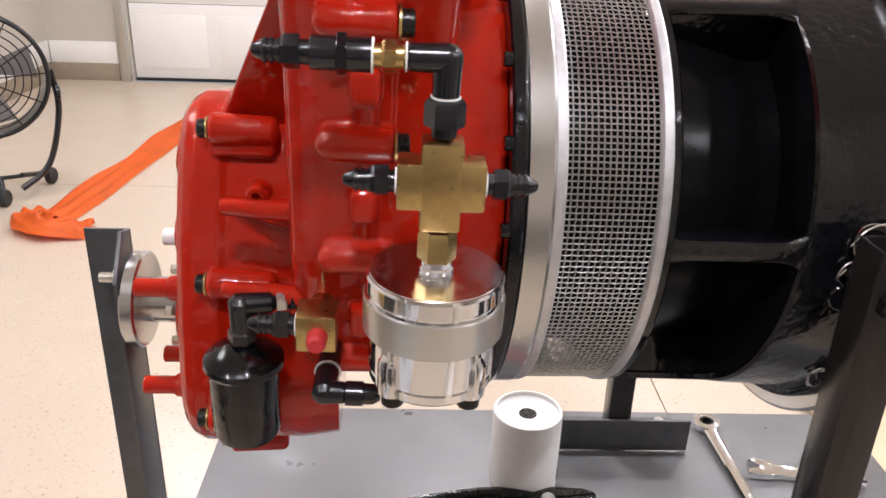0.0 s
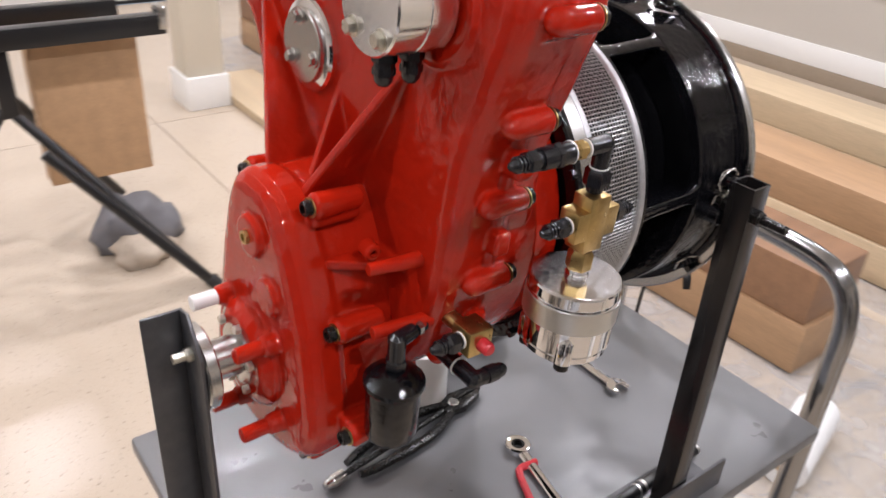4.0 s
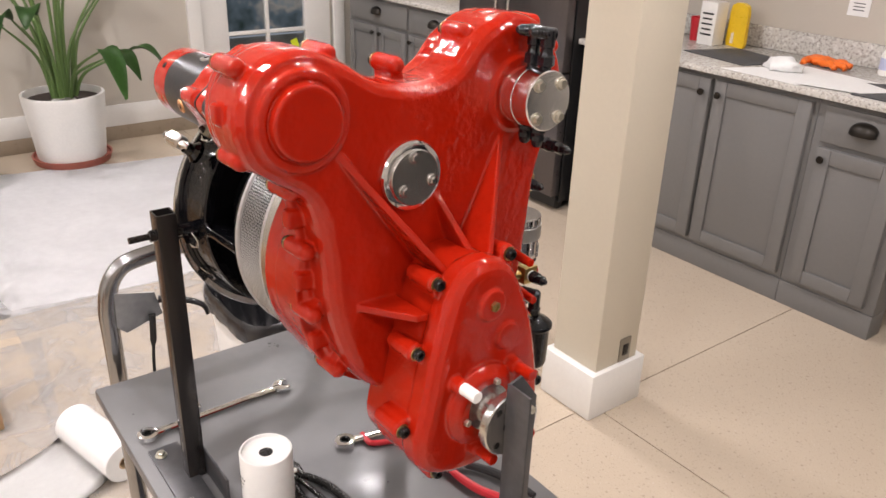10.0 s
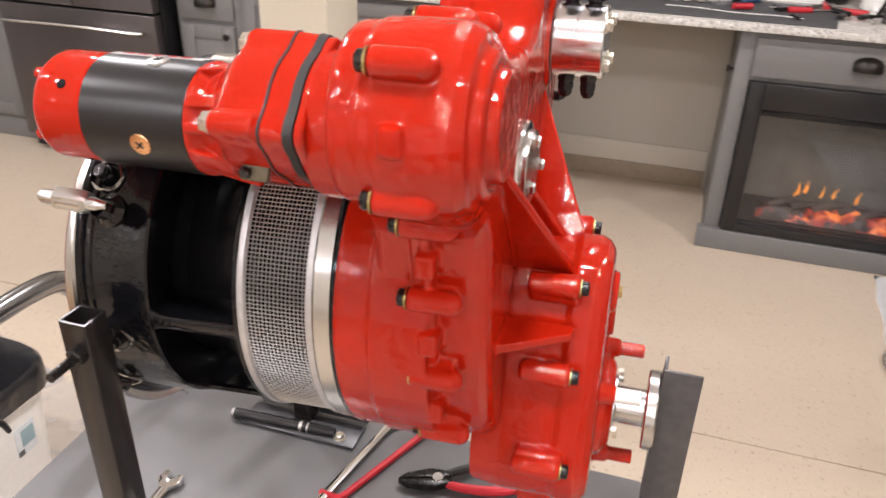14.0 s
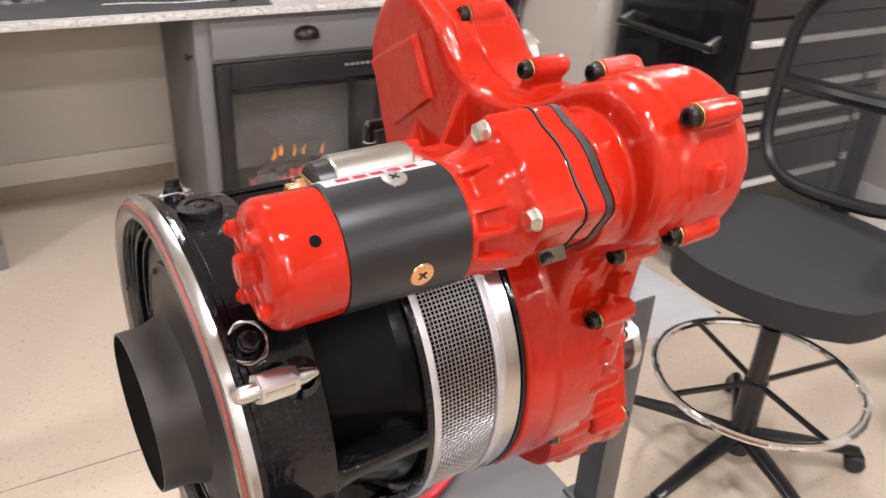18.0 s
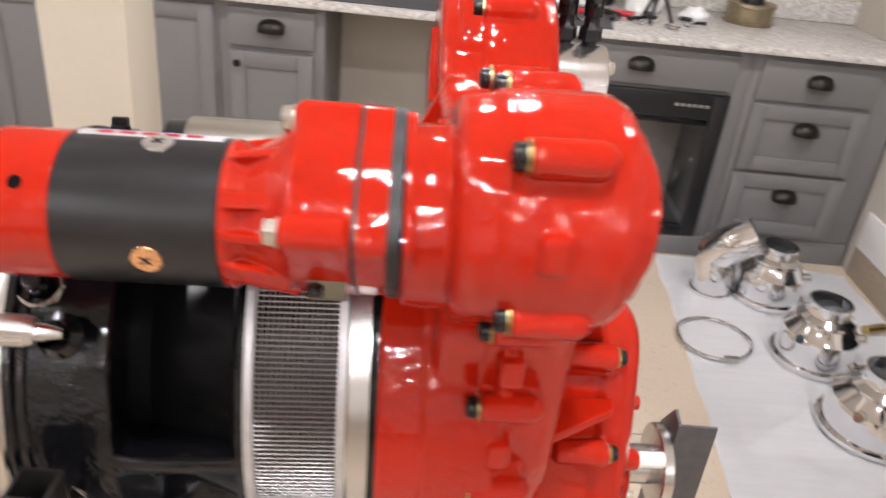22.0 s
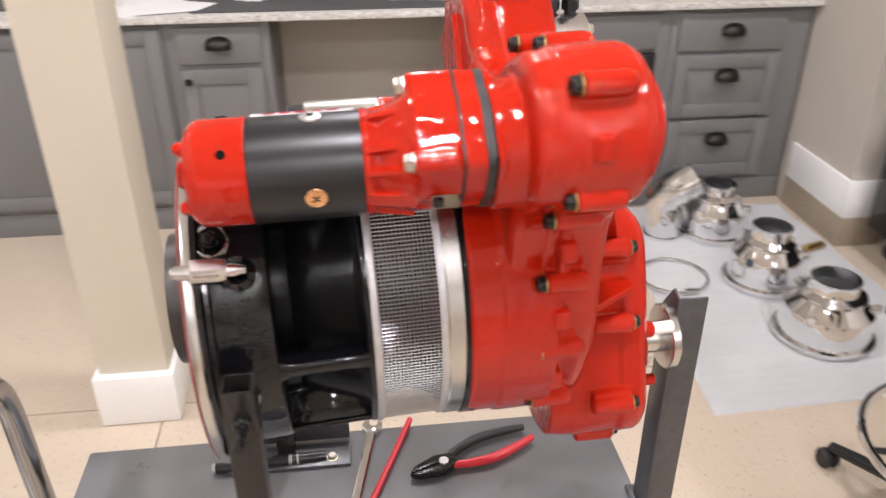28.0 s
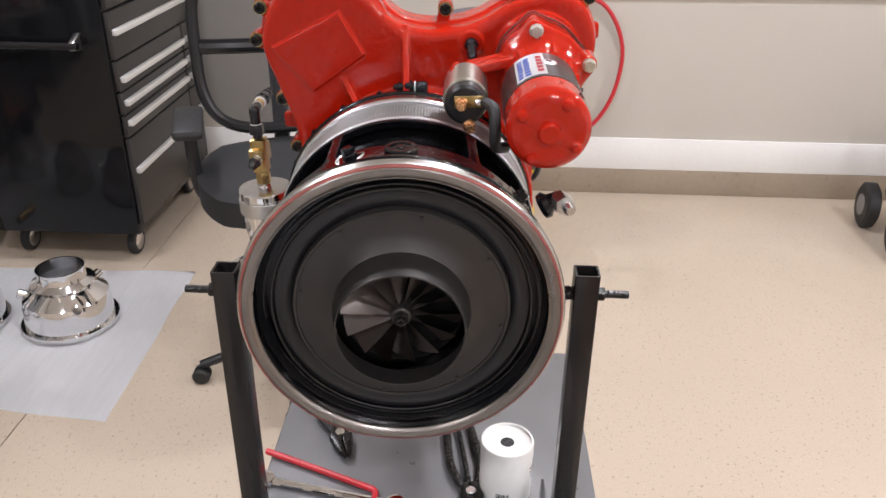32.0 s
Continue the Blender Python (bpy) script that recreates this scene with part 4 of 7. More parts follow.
o = thing("chest_clutter", "red and orange items on top of the tool chest", "clutter", pose(2.5, 1.6, 1.45))
part("box", box((0, 0, .04), (.2, .14, .08), .01), RED_PLASTIC, o)


def star_base(t, r, n, h0, rot, mat):
    for k in range(n):
        a = radians(rot) + 2 * math.pi * k / n
        c, s = math.cos(a), math.sin(a)
        part("base_arm", sweep([(.02 * c, .02 * s, h0), (r * .5 * c, r * .5 * s, h0 - .018), (r * c, r * s, h0 - .05)], lambda u: .026 - .009 * u, 10, flat=.8), mat, t)
        w = part("caster", lathe([(-.024, 0), (-.024, .022), (-.018, .028), (-.006, .028), (-.006, .018), (.006, .018), (.006, .028), (.018, .028), (.024, .022), (.024, 0)], (r * c, r * s, .028), (-s * .8 + c * .3, c * .8 + s * .3, 0), 20), RUBBER, t)


def cushion(sx, sy, sz, at, rot=(0, 0, 0), curve=0.0, n=16, edge=.25, rnd=.2):
    """A padded slab with rounded corners, bent by curve."""
    b = bm_new()
    rings = []
    for i in range(n + 1):
        for_side = []
        v = -1 + 2 * i / n
        for j in range(n + 1):
            u = -1 + 2 * j / n
            k = max(0.0, 1 - max(abs(u), abs(v)) ** 5)
            px, py = u * sx * math.sqrt(1 - rnd * v * v / 2), v * sy * math.sqrt(1 - rnd * u * u / 2)
            for_side.append((px, py, sz * (edge + (1 - edge) * k), curve * u * u))
        rings.append(for_side)
    top = [[b.verts.new((x, y, z + c)) for x, y, z, c in r] for r in rings]
    bot = [[b.verts.new((x, y, -z + c)) for x, y, z, c in r] for r in rings]
    for i in range(n):
        for j in range(n):
            b.faces.new((top[i][j], top[i][j + 1], top[i + 1][j + 1], top[i + 1][j]))
            b.faces.new((bot[i][j], bot[i + 1][j], bot[i + 1][j + 1], bot[i][j + 1]))
    edge = [(0, j) for j in range(n)] + [(i, n) for i in range(n)] + [(n, j) for j in range(n, 0, -1)] + [(i, 0) for i in range(n, 0, -1)]
    for a, c in zip(edge, edge[1:] + edge[:1]):
        b.faces.new((top[a[0]][a[1]], bot[a[0]][a[1]], bot[c[0]][c[1]], top[c[0]][c[1]]))
    bmesh.ops.transform(b, matrix=Matrix.Translation(at) @ Euler([radians(q) for q in rot]).to_matrix().to_4x4(), verts=b.verts)
    return b
st_ch = thing("drafting_stool", "black mesh-back drafting stool with a chrome foot ring", "stool", pose(1.553, .487, 0, 0, 0, -72))
star_base(st_ch, .345, 5, .115, 42, BLACK_SATIN)
part("column", lathe([(.06, 0), (.06, .034), (.30, .032), (.305, .026), (.47, .026), (.475, .018), (.62, .018), (.62, 0)], (0, 0, 0), (0, 0, 1), 22), BLACK_SATIN, st_ch)
fr = part("foot_ring", sweep([(.268 * math.cos(2 * math.pi * k / 24), .268 * math.sin(2 * math.pi * k / 24), .310) for k in range(25)], .0115, 10, cap=False), CHROME, st_ch, "chrome foot ring")
for k in range(4):
    a = math.pi / 4 + k * math.pi / 2 + .28
    part("spoke", rod((.03 * math.cos(a), .03 * math.sin(a), .295), (.265 * math.cos(a), .265 * math.sin(a), .310), .008), BLACK_SATIN, fr)
part("seat", cushion(.275, .285, .060, (0, .015, .662), edge=.62, rnd=.82), BLACK_FABRIC, st_ch, "black padded seat")
part("seat_pan", box((0, 0, .618), (.24, .24, .02), .006), BLACK_SATIN, st_ch)
bw, bh = .245, .26
BK = Matrix.Translation((0, .30, 1.005)) @ Euler((radians(-7), 0, 0)).to_matrix().to_4x4()
def on_back(x, z, d=0.0):
    """A point of the hollow back, d behind it."""
    return BK @ Vector((x, -.05 * (1 - (x / bw) ** 2) + .03 + d, z))
def round_box(k, n=56, e=.56):
    a = 2 * math.pi * k / n
    c, q = math.cos(a), math.sin(a)
    return bw * math.copysign(abs(c) ** e, c), bh * math.copysign(abs(q) ** e, q)
bk = part("back_frame", sweep([on_back(*round_box(k)) for k in range(57)], .019, 10, cap=False), BLACK_SATIN, st_ch, "black back frame")
part("lumbar_bar", sweep([on_back(x, .0, .012) for x in (-.225, -.15, -.075, 0, .075, .15, .225)], .024, 10), BLACK_SATIN, bk)
b = bm_new()
hub = b.verts.new(on_back(0, 0))
rings = [[b.verts.new(on_back(*(q * f for q in round_box(k)))) for k in range(56)] for f in (.2, .4, .6, .8, .98)]
for k in range(56):
    b.faces.new((hub, rings[0][k], rings[0][(k + 1) % 56]))
    for A, B in zip(rings, rings[1:]):
        b.faces.new((A[k], B[k], B[(k + 1) % 56], A[(k + 1) % 56]))
MESH = material("black_open_mesh", (0.022, 0.022, 0.024), 0.7, 0, 0.06, 20, 300, 0.02)
MESH.node_tree.nodes["Principled BSDF"].inputs["Alpha"].default_value = 0.68
part("mesh_back", b, MESH, bk, "see-through black mesh", angle=180)
part("back_support", sweep([(0, .10, .615), (0, .24, .62), (0, .315, .68), (0, .32, .80), (0, .325, 1.0)], .026, 8, flat=.6), BLACK_SATIN, st_ch)
for s in (-1, 1):
    ar = part("arm_post", sweep([(s * .16, .02, .615), (s * .25, .02, .625), (s * .275, .02, .69), (s * .28, .03, .84)], .020, 10), BLACK_SATIN, st_ch)
    part("arm_pad", box((s * .28, .02, .857), (.085, .25, .032), .014), RUBBER, ar)

gc = thing("office_chair", "grey fabric office chair on a black star base", "chair", pose(2.24, .0, 0, 0, 0, -105))
star_base(gc, .30, 5, .11, 30, BLACK_SATIN)
part("column", lathe([(.06, 0), (.06, .032), (.22, .030), (.225, .022), (.40, .022), (.40, 0)], (0, 0, 0), (0, 0, 1), 20), BLACK_SATIN, gc)
part("seat", cushion(.26, .25, .05, (0, 0, .45), (3, 0, 0), .015, edge=.5, rnd=.75), FABRIC, gc, "grey woven seat cushion")
part("seat_shell", cushion(.235, .225, .02, (0, 0, .405)), BLACK_SATIN, gc)
part("backrest", cushion(.255, .245, .042, (0, .275, .765), (80, 0, 0), .035, edge=.45, rnd=.8), FABRIC, gc, "grey woven backrest")
part("back_bar", sweep([(0, .05, .39), (0, .24, .40), (0, .30, .48), (0, .30, .66)], .03, 8, flat=.35), BLACK_SATIN, gc)
for s in (-1, 1):
    ar = part("arm", sweep([(s * .20, .05, .40), (s * .29, .06, .43), (s * .305, .08, .55), (s * .30, .04, .655)], .02, 10, flat=.6), BLACK_SATIN, gc)
    part("arm_pad", box((s * .30, -.01, .668), (.075, .26, .03), .013), RUBBER, ar)

# floor jack behind the chair
jk = thing("floor_jack", "yellow trolley floor jack with a tall black handle", "floor jack", pose(2.74, -.02, 0, 0, 0, 96))
for s in (-1, 1):
    part("side_plate", plate([(-.30, s * .11, .05), (.28, s * .11, .05), (.30, s * .11, .10), (.20, s * .11, .16), (-.05, s * .11, .15), (-.30, s * .11, .11)], .008, "y", bevel=.002), YELLOW, jk)
    part("front_wheel", lathe([(-.02, 0), (-.02, .035), (.02, .035), (.02, 0)], (.26, s * .13, .035), (0, 1, 0), 20), BLACK_OXIDE, jk)
    part("rear_caster", lathe([(-.014, 0), (-.014, .03), (.014, .03), (.014, 0)], (-.28, s * .15, .03), (0, 1, 0), 18), STEEL, jk)
part("cross_beam", box((-.27, 0, .10), (.06, .34, .05), .006), YELLOW, jk)
part("lift_arm", box((.05, 0, .11), (.42, .07, .05), .008, rot=(0, -4, 0)), YELLOW, jk)
part("saddle", lathe([(0, 0), (0, .05), (.02, .052), (.02, .04), (.012, .036), (.012, 0)], (.24, 0, .14), (0, 0, 1), 24), BLACK_OXIDE, jk)
part("handle_socket", rod((-.24, 0, .10), (-.30, 0, .25), .028), YELLOW, jk)
part("handle", rod((-.30, .0, .23), (-.345, 0, 1.25), .017), BLACK_SATIN, jk, "black foam-covered handle")

# air hose and pipes on the east wall
ah = thing("air_hose", "red rubber air hose looped on the wall", "hose", pose(0, 0, 0))
part("hose", sweep([(3.085, -.34, .96), (3.08, -.50, .97), (3.08, -.64, .92), (3.08, -.73, .74), (3.08, -.71, .52), (3.08, -.62, .36), (3.08, -.48, .28), (3.08, -.34, .265), (3.08, -.15, .30), (3.08, -.05, .36)], .010, 10), RED_PLASTIC, ah)
part("coupling", rod((3.085, -.27, .965), (3.085, -.37, .96), .012), BRASS, ah)
pp = thing("wall_pipe", "thin grey pipe run along the wall", "pipe", pose(0, 0, 0))
part("pipe", rod((3.10, -.20, .985), (3.10, -3.5, 1.01), .009), ALU_SATIN, pp)
part("pipe", rod((3.10, -.20, 1.02), (3.10, -3.5, 1.04), .006), BLACK_SATIN, pp)
bt = thing("blue_hose_end", "short blue hose with a brass end on the wall", "hose", pose(0, 0, 0))
part("hose", sweep([(3.08, -.20, 1.10), (3.08, -.24, 1.0), (3.08, -.28, .97)], .008, 8), BLUEC, bt)

# wheeled machine at the edge of the east side
wm = thing("wheeled_machine", "black wheeled shop machine by the wall", "machine", pose(2.54, -1.99, 0))
part("body", box((.1, -.10, .34), (.35, .30, .40), .04), BLACK_SATIN, wm)
for x in (-.06, .26):
    w = part("wheel", lathe([(-.03, 0), (-.03, .09), (-.02, .105), (.02, .105), (.03, .09), (.03, 0)], (x, .10, .105), (.15, 1, 0), 26), RUBBER, wm)
    part("hub", lathe([(-.033, 0), (-.033, .05), (.033, .05), (.033, 0)], (x, .10, .105), (.15, 1, 0), 18), material("grey_hub", (0.2, 0.2, 0.2), 0.4), w)
part("top_handle", sweep([(-.05, .02, .53), (-.04, .02, .62), (.12, .02, .64), (.24, .02, .60), (.25, .02, .53)], .016, 10), BLACK_SATIN, wm)

# ---- parts laid out on paper ----
def ground_sheet(name, label, pts, mat, wave=.004, n=26, z=.002, seed=3):
    """A sheet lying loosely: a quad patch with soft ripples and uneven edges."""
    rn = random.Random(seed)
    b = bm_new()
    P = [Vector((x, y, 0)) for x, y in pts]
    grid = []
    for i in range(n + 1):
        row = []
        for j in range(n + 1):
            u, v = i / n, j / n
            p = P[0] * (1 - u) * (1 - v) + P[1] * u * (1 - v) + P[2] * u * v + P[3] * (1 - u) * v
            e = min(u, v, 1 - u, 1 - v)
            k = noise.noise(Vector((p.x * 3.1 + seed, p.y * 3.7, 0)))
            k2 = noise.noise(Vector((p.x * 11 + seed, p.y * 5, 3)))
            p = p + Vector((.016 * k2, .016 * k, 0)) * (.2 + .8 * max(0, 1 - e / .15))
            p.z = .0009 + (z + abs(k) * wave + abs(k2) * wave * .6) * min(1, e / .10)
            row.append(b.verts.new(p))
        grid.append(row)
    for i in range(n):
        for j in range(n):
            b.faces.new((grid[i][j], grid[i + 1][j], grid[i + 1][j + 1], grid[i][j + 1]))
    bmesh.ops.solidify(b, geom=list(b.faces), thickness=-.0006)
    o = thing(name, label, "sheet", pose(0, 0, 0), "floor coverings")
    part("sheet", b, mat, o, angle=50)
FOAM = material("foam_wrap_sheet", (0.80, 0.80, 0.80), 0.6, 0, 0.05, 3, 12, 0.25, stretch=(1, 14, 1))
ground_sheet("foam_sheet", "white foam wrap sheet under the chrome parts", [(1.20, 1.03), (2.14, 1.07), (2.11, 2.42), (1.30, 2.46)], FOAM, .004, 40)


def chrome_can(x, y, r, h, neck, label):
    """A bulged combustor shell: flared foot, rolled shoulder, short neck open at the top."""
    t = thing("combustor_shell", label, "machine part", pose(x, y, .006), "chrome combustor shells")
    part("shell", lathe([(0, r * .96), (0, r), (.010, r * 1.01), (.016, r * .95), (h * .42, r * .93), (h * .52, r * .90), (h * .64, r * .72), (h * .70, r * .66), (h * .73, r * .70), (h * .76, r * .68), (h * .82, neck * 1.06), (h * .94, neck), (h, neck * 1.04), (h, neck * .98), (h * .82, neck * .98), (h * .62, r * .66), (.02, r * .9)], (0, 0, 0), (0, 0, 1), 48, closed=True), CHROME, t)
    for k in range(3):
        a = 2 * math.pi * k / 3 + x
        part("lug", rod((r * .80 * math.cos(a), r * .80 * math.sin(a), h * .5), (r * 1.02 * math.cos(a), r * 1.02 * math.sin(a), h * .55), .018), CHROME, t)
    part("foot_band", lathe([(.012, r * .95), (.012, r * 1.04), (.022, r * 1.04), (.022, r * .95)], (0, 0, 0), (0, 0, 1), 48, closed=True), CHROME, t)
chrome_can(1.735, 1.39, .160, .225, .078, "polished chrome combustor shell with a low wide neck")
chrome_can(1.70, 1.76, .140, .235, .070, "polished chrome combustor shell standing between two others")
chrome_can(1.68, 2.17, .135, .230, .066, "polished chrome combustor shell beside the deep drawers")
el = thing("exhaust_elbow", "bent chrome exhaust elbow standing on the sheet", "machine part", pose(1.46, 2.18, .006))
part("pipe", sweep([(0, 0, 0), (0, 0, .08), (-.01, .01, .15), (.03, -.02, .22), (.10, -.03, .27)], .075, 28), CHROME, el)
part("collar", lathe([(0, .075), (0, .082), (.012, .082), (.012, .075)], (0, 0, 0), (0, 0, 1), 32, closed=True), CHROME, el)
# open pipe end shown by a black disc, its inner shade as colour
part("mouth", rod((.098, -.0298, .269), (.104, -.031, .273), .070, seg=28), BLACK_SATIN, el)
cl = thing("band_clamp", "thin chrome band clamp lying on the sheet", "clamp", pose(1.37, 1.82, .010))
part("band", sweep([(.13 * math.cos(2 * math.pi * k / 24), .13 * math.sin(2 * math.pi * k / 24), .006) for k in range(25)], .006, 8, cap=False), CHROME, cl)
part("buckle", box((.02, -.13, .010), (.05, .02, .018), .004), STEEL, cl)
vl = thing("brass_valve", "small brass valve on the floor by the wall", "valve", pose(1.98, 1.95, 0))
part("body", rod((0, 0, .02), (.09, .03, .02), .018), BRASS, vl)

# ---- lumber, coverings and pots on the west side ----
SHEETM = material("white_drop_cloth", (0.86, 0.86, 0.87), 0.42, 0, 0.06, 5, 22, 1.0)
ground_sheet("plastic_film", "crinkled plastic film over the floor", [(-1.95, -4.6), (-.95, -4.4), (-.92, -.22), (-1.9, -.1)], FILM, .004, 30, .001, 5)
ground_sheet("plastic_film", "crinkled plastic film under the waste bin", [(-2.16, -.16), (-.44, -.26), (-.46, .66), (-2.14, 1.22)], FILM, .006, 40, .001, 8)
ground_sheet("plastic_film", "crinkled plastic film beside the planks", [(-3.9, -4.6), (-2.0, -4.6), (-1.95, .2), (-3.9, -.2)], FILM, .004, 30, .001, 6)
ground_sheet("drop_sheet", "white drop sheet spread near the plant", [(-3.95, -.22), (-2.12, -.20), (-2.12, 1.38), (-3.7, 1.25)], SHEETM, .012, 34, .004, 7)


def beam(label, x0, x1, z1, y0, y1, mats):
    """Two boards stacked, the upper slightly off the lower."""
    t = thing("timber_beam", label, "timber", pose(0, 0, 0), "stacked timbers")
    k = z1 * .5
    slab("board", x0, x1, y0, y1, .008, k - .001, mats[0], t, .004)
    slab("board", x0 + .012, x1 - .008, y0 - .01, y1 - .012, k + .001, z1, mats[1], t, .004)
WOOD_MID = material("oiled_oak", (0.42, 0.26, 0.14), 0.5, 0, 0.16, 3, 26, 0.08, stretch=(8, 1, 8), island=0.10)
WOOD_LONG = material("pale_pine", (0.58, 0.45, 0.29), 0.55, 0, 0.12, 3, 26, 0.08, stretch=(8, 1, 8), island=0.10)
beam("long brown timber beam nearest the cart", -1.66, -1.37, .35, -4.3, -.32, (WOOD_MID, WOOD_DARK))
beam("long timber beam with a reddish top", -2.45, -2.12, .31, -4.4, -.37, (WOOD_LONG, WOOD_MID))
beam("long pale pine beam near the wall", -3.22, -2.88, .29, -4.5, -.36, (WOOD_LONG, WOOD_LONG))
for i in range(2):
    t = thing("plywood_strip", "long thin plywood strip on the floor", "plywood", pose(-1.02 + i * .015, -2.35 + i * .05, .004 + i * .021, 0, 0, .6 - i * 1.2), "plywood strips")
    part("ply", box((0, 0, .010), (.29, 2.75, .019), .0015), WOOD_LONG, t)
tp = thing("tape_piece", "small piece of blue masking tape on the floor", "tape", pose(-.72, -2.22, .001, 0, 0, 35))
part("strip", box((0, 0, .0008), (.085, .028, .0008)), material("blue_tape", (0.03, 0.13, 0.55), 0.5), tp)

bk = thing("bucket", "grey plastic bucket with a pale lid", "bucket", pose(-3.74, -.066, 0))
GREYP = material("grey_bucket_plastic", (0.20, 0.21, 0.225), 0.45, 0, 0.06, 6, 60, 0.03)
part("pail", lathe([(0, 0), (0, .125), (.004, .128), (.27, .143), (.272, .150), (.285, .150), (.287, .145), (.34, .148), (.342, .155), (.365, .155), (.365, .145), (.35, 0)], (0, 0, 0), (0, 0, 1), 36), GREYP, bk)
part("lid", lathe([(.360, 0), (.360, .158), (.378, .158), (.380, .150), (.374, .142), (.374, 0)], (0, 0, 0), (0, 0, 1), 36), material("pale_lid", (0.42, 0.47, 0.53), 0.4), bk)
part("bail", sweep([(.155, 0, .30), (.16, -.06, .22), (.12, -.15, .17), (0, -.185, .15), (-.12, -.15, .17), (-.16, -.06, .22), (-.155, 0, .30)], .0035, 6), STEEL, bk)

pt = thing("potted_plant", "tall leafy plant in a white pot", "plant", pose(-3.985, .52, 0))
part("pot", lathe([(.03, 0), (.03, .185), (.034, .19), (.37, .226), (.405, .229), (.411, .227), (.411, .213), (.365, .205), (.365, 0)], (0, 0, 0), (0, 0, 1), 48), WHITE_PLASTIC, pt)
part("saucer", lathe([(0, 0), (0, .205), (.004, .21), (.045, .225), (.045, .215), (.028, .21), (.028, 0)], (0, 0, 0), (0, 0, 1), 48), material("terracotta", (0.33, 0.10, 0.07), 0.7, 0, 0.15, 12, 90, 0.1), pt)
part("soil", lathe([(.35, 0), (.37, .09), (.372, .205), (.35, .205)], (0, 0, 0), (0, 0, 1), 24), LOG, pt)
STEM = material("pale_leaf_stalk", (0.10, 0.17, 0.05), 0.45, 0, 0.15, 10, 60, 0.03, island=0.15)
rnd = random.Random(23)
for k in range(24):
    a = 2.399 * k + .4
    q = (k % 8) / 7                       # short outer stalks first, tall inner ones last
    hgt = .20 + .75 * q + .10 * rnd.random()
    lean = .26 - .10 * q + .06 * rnd.random()
    c, s = math.cos(a), math.sin(a)
    r0 = .03 + .05 * rnd.random()
    tip = Vector(((r0 + lean) * c, (r0 + lean) * s, .40 + hgt))
    stem = part("stalk", sweep([(r0 * c, r0 * s, .39), ((r0 + lean * .25) * c, (r0 + lean * .25) * s, .40 + hgt * .55), tip], lambda u: .013 - .008 * u, 8), STEM, pt)
    ln, wd = .26 + .12 * rnd.random(), .058 + .022 * rnd.random()
    out = Vector((c, s, 0))
    side = Vector((-s, c, 0))
    tw = rnd.random() * .8 - .4
    rise = .55 + .5 * q
    drop = .95 - .55 * q + .5 * (k % 5 == 0)
    b = bm_new()
    rows = []
    for i in range(11):
        u = i / 10
        mid = tip + out * (ln * u * (.80 - .18 * u)) + Vector((0, 0, ln * (rise * u - drop * u * u)))
        wq = wd * math.sin(math.pi * (u * .94 + .03)) ** .75 * (1.1 - .25 * u)
        rows.append([b.verts.new(mid + (side + Vector((0, 0, tw))) * wq * e + Vector((0, 0, .30 * wq * abs(e) + .006 * math.sin(9 * u + k) * e))) for e in (-1, -.5, 0, .5, 1)])
    for A, B in zip(rows, rows[1:]):
        for e in range(4):
            b.faces.new((A[e], A[e + 1], B[e + 1], B[e]))
    bmesh.ops.solidify(b, geom=list(b.faces), thickness=.0015)
    part("leaf", b, LEAF, stem, angle=180)

bn = thing("waste_bin", "white waste bin lined with a black bag", "bin", pose(-.97, .391, 0))
part("bin", skin([square_ring(a, b, z) for a, b, z in ((.150, .106, .0), (.154, .110, .004), (.190, .136, .436), (.189, .135, .440), (.186, .132, .436), (.146, .102, .02))]), WHITE_PLASTIC, bn)
bag = skin([square_ring(a, b, z, wob=w, seed=q) for a, b, z, w, q in ((.03, .02, .22, .5, 1), (.085, .055, .23, .40, 2), (.130, .088, .26, .30, 3), (.158, .108, .32, .18, 4), (.172, .120, .39, .09, 5), (.184, .131, .446, .02, 6), (.194, .141, .457, .015, 6),
    (.201, .148, .447, .02, 6.4), (.203, .151, .430, .03, 6.8), (.203, .151, .414, .035, 7.2), (.201, .149, .398, .045, 7.6))])
part("bin_bag", bag, BAG, bn, "black bag folded over the rim", angle=70)
sk = part("sticker", box((.1785, .02, .295), (.002, .055, .080), rot=(0, 5, 0)), material("bin_sticker", (0.72, 0.78, 0.82), 0.4), bn)
part("print_patch", box((.1800, .026, .300), (.0012, .036, .045), rot=(0, 5, 0)), material("teal_print", (0.30, 0.45, 0.50), 0.4), sk)
part("print_patch", box((.1770, .002, .264), (.0012, .016, .014), rot=(0, 5, 0)), IRON, sk)
pr = thing("paper_towel_roll", "white paper towel roll lying on the floor by the cart", "paper roll", pose(-1.075, -.115, .061, 0, 0, 14.5))
part("roll", lathe([(-.14, .02), (-.14, .058), (-.138, .06), (.138, .06), (.14, .058), (.14, .02)], (0, 0, 0), (1, 0, 0), 32, closed=True), PAPER, pr)
part("core", lathe([(-.14, .017), (-.14, .0205), (.14, .0205), (.14, .017)], (0, 0, 0), (1, 0, 0), 20, closed=True), WOOD, pr)
b = bm_new()
rows = []
for i in range(9):
    u = i / 8
    rows.append([b.verts.new((-.138 + .276 * j / 8 + .02 * u * u, -.055 - .26 * u, -.0505 + .026 * (1 - u) ** 4 + .002 * abs(noise.noise(Vector((u * 3, j * .5, 2)))))) for j in range(9)])
for A, B in zip(rows, rows[1:]):
    for j in range(8):
        b.faces.new((A[j], A[j + 1], B[j + 1], B[j]))
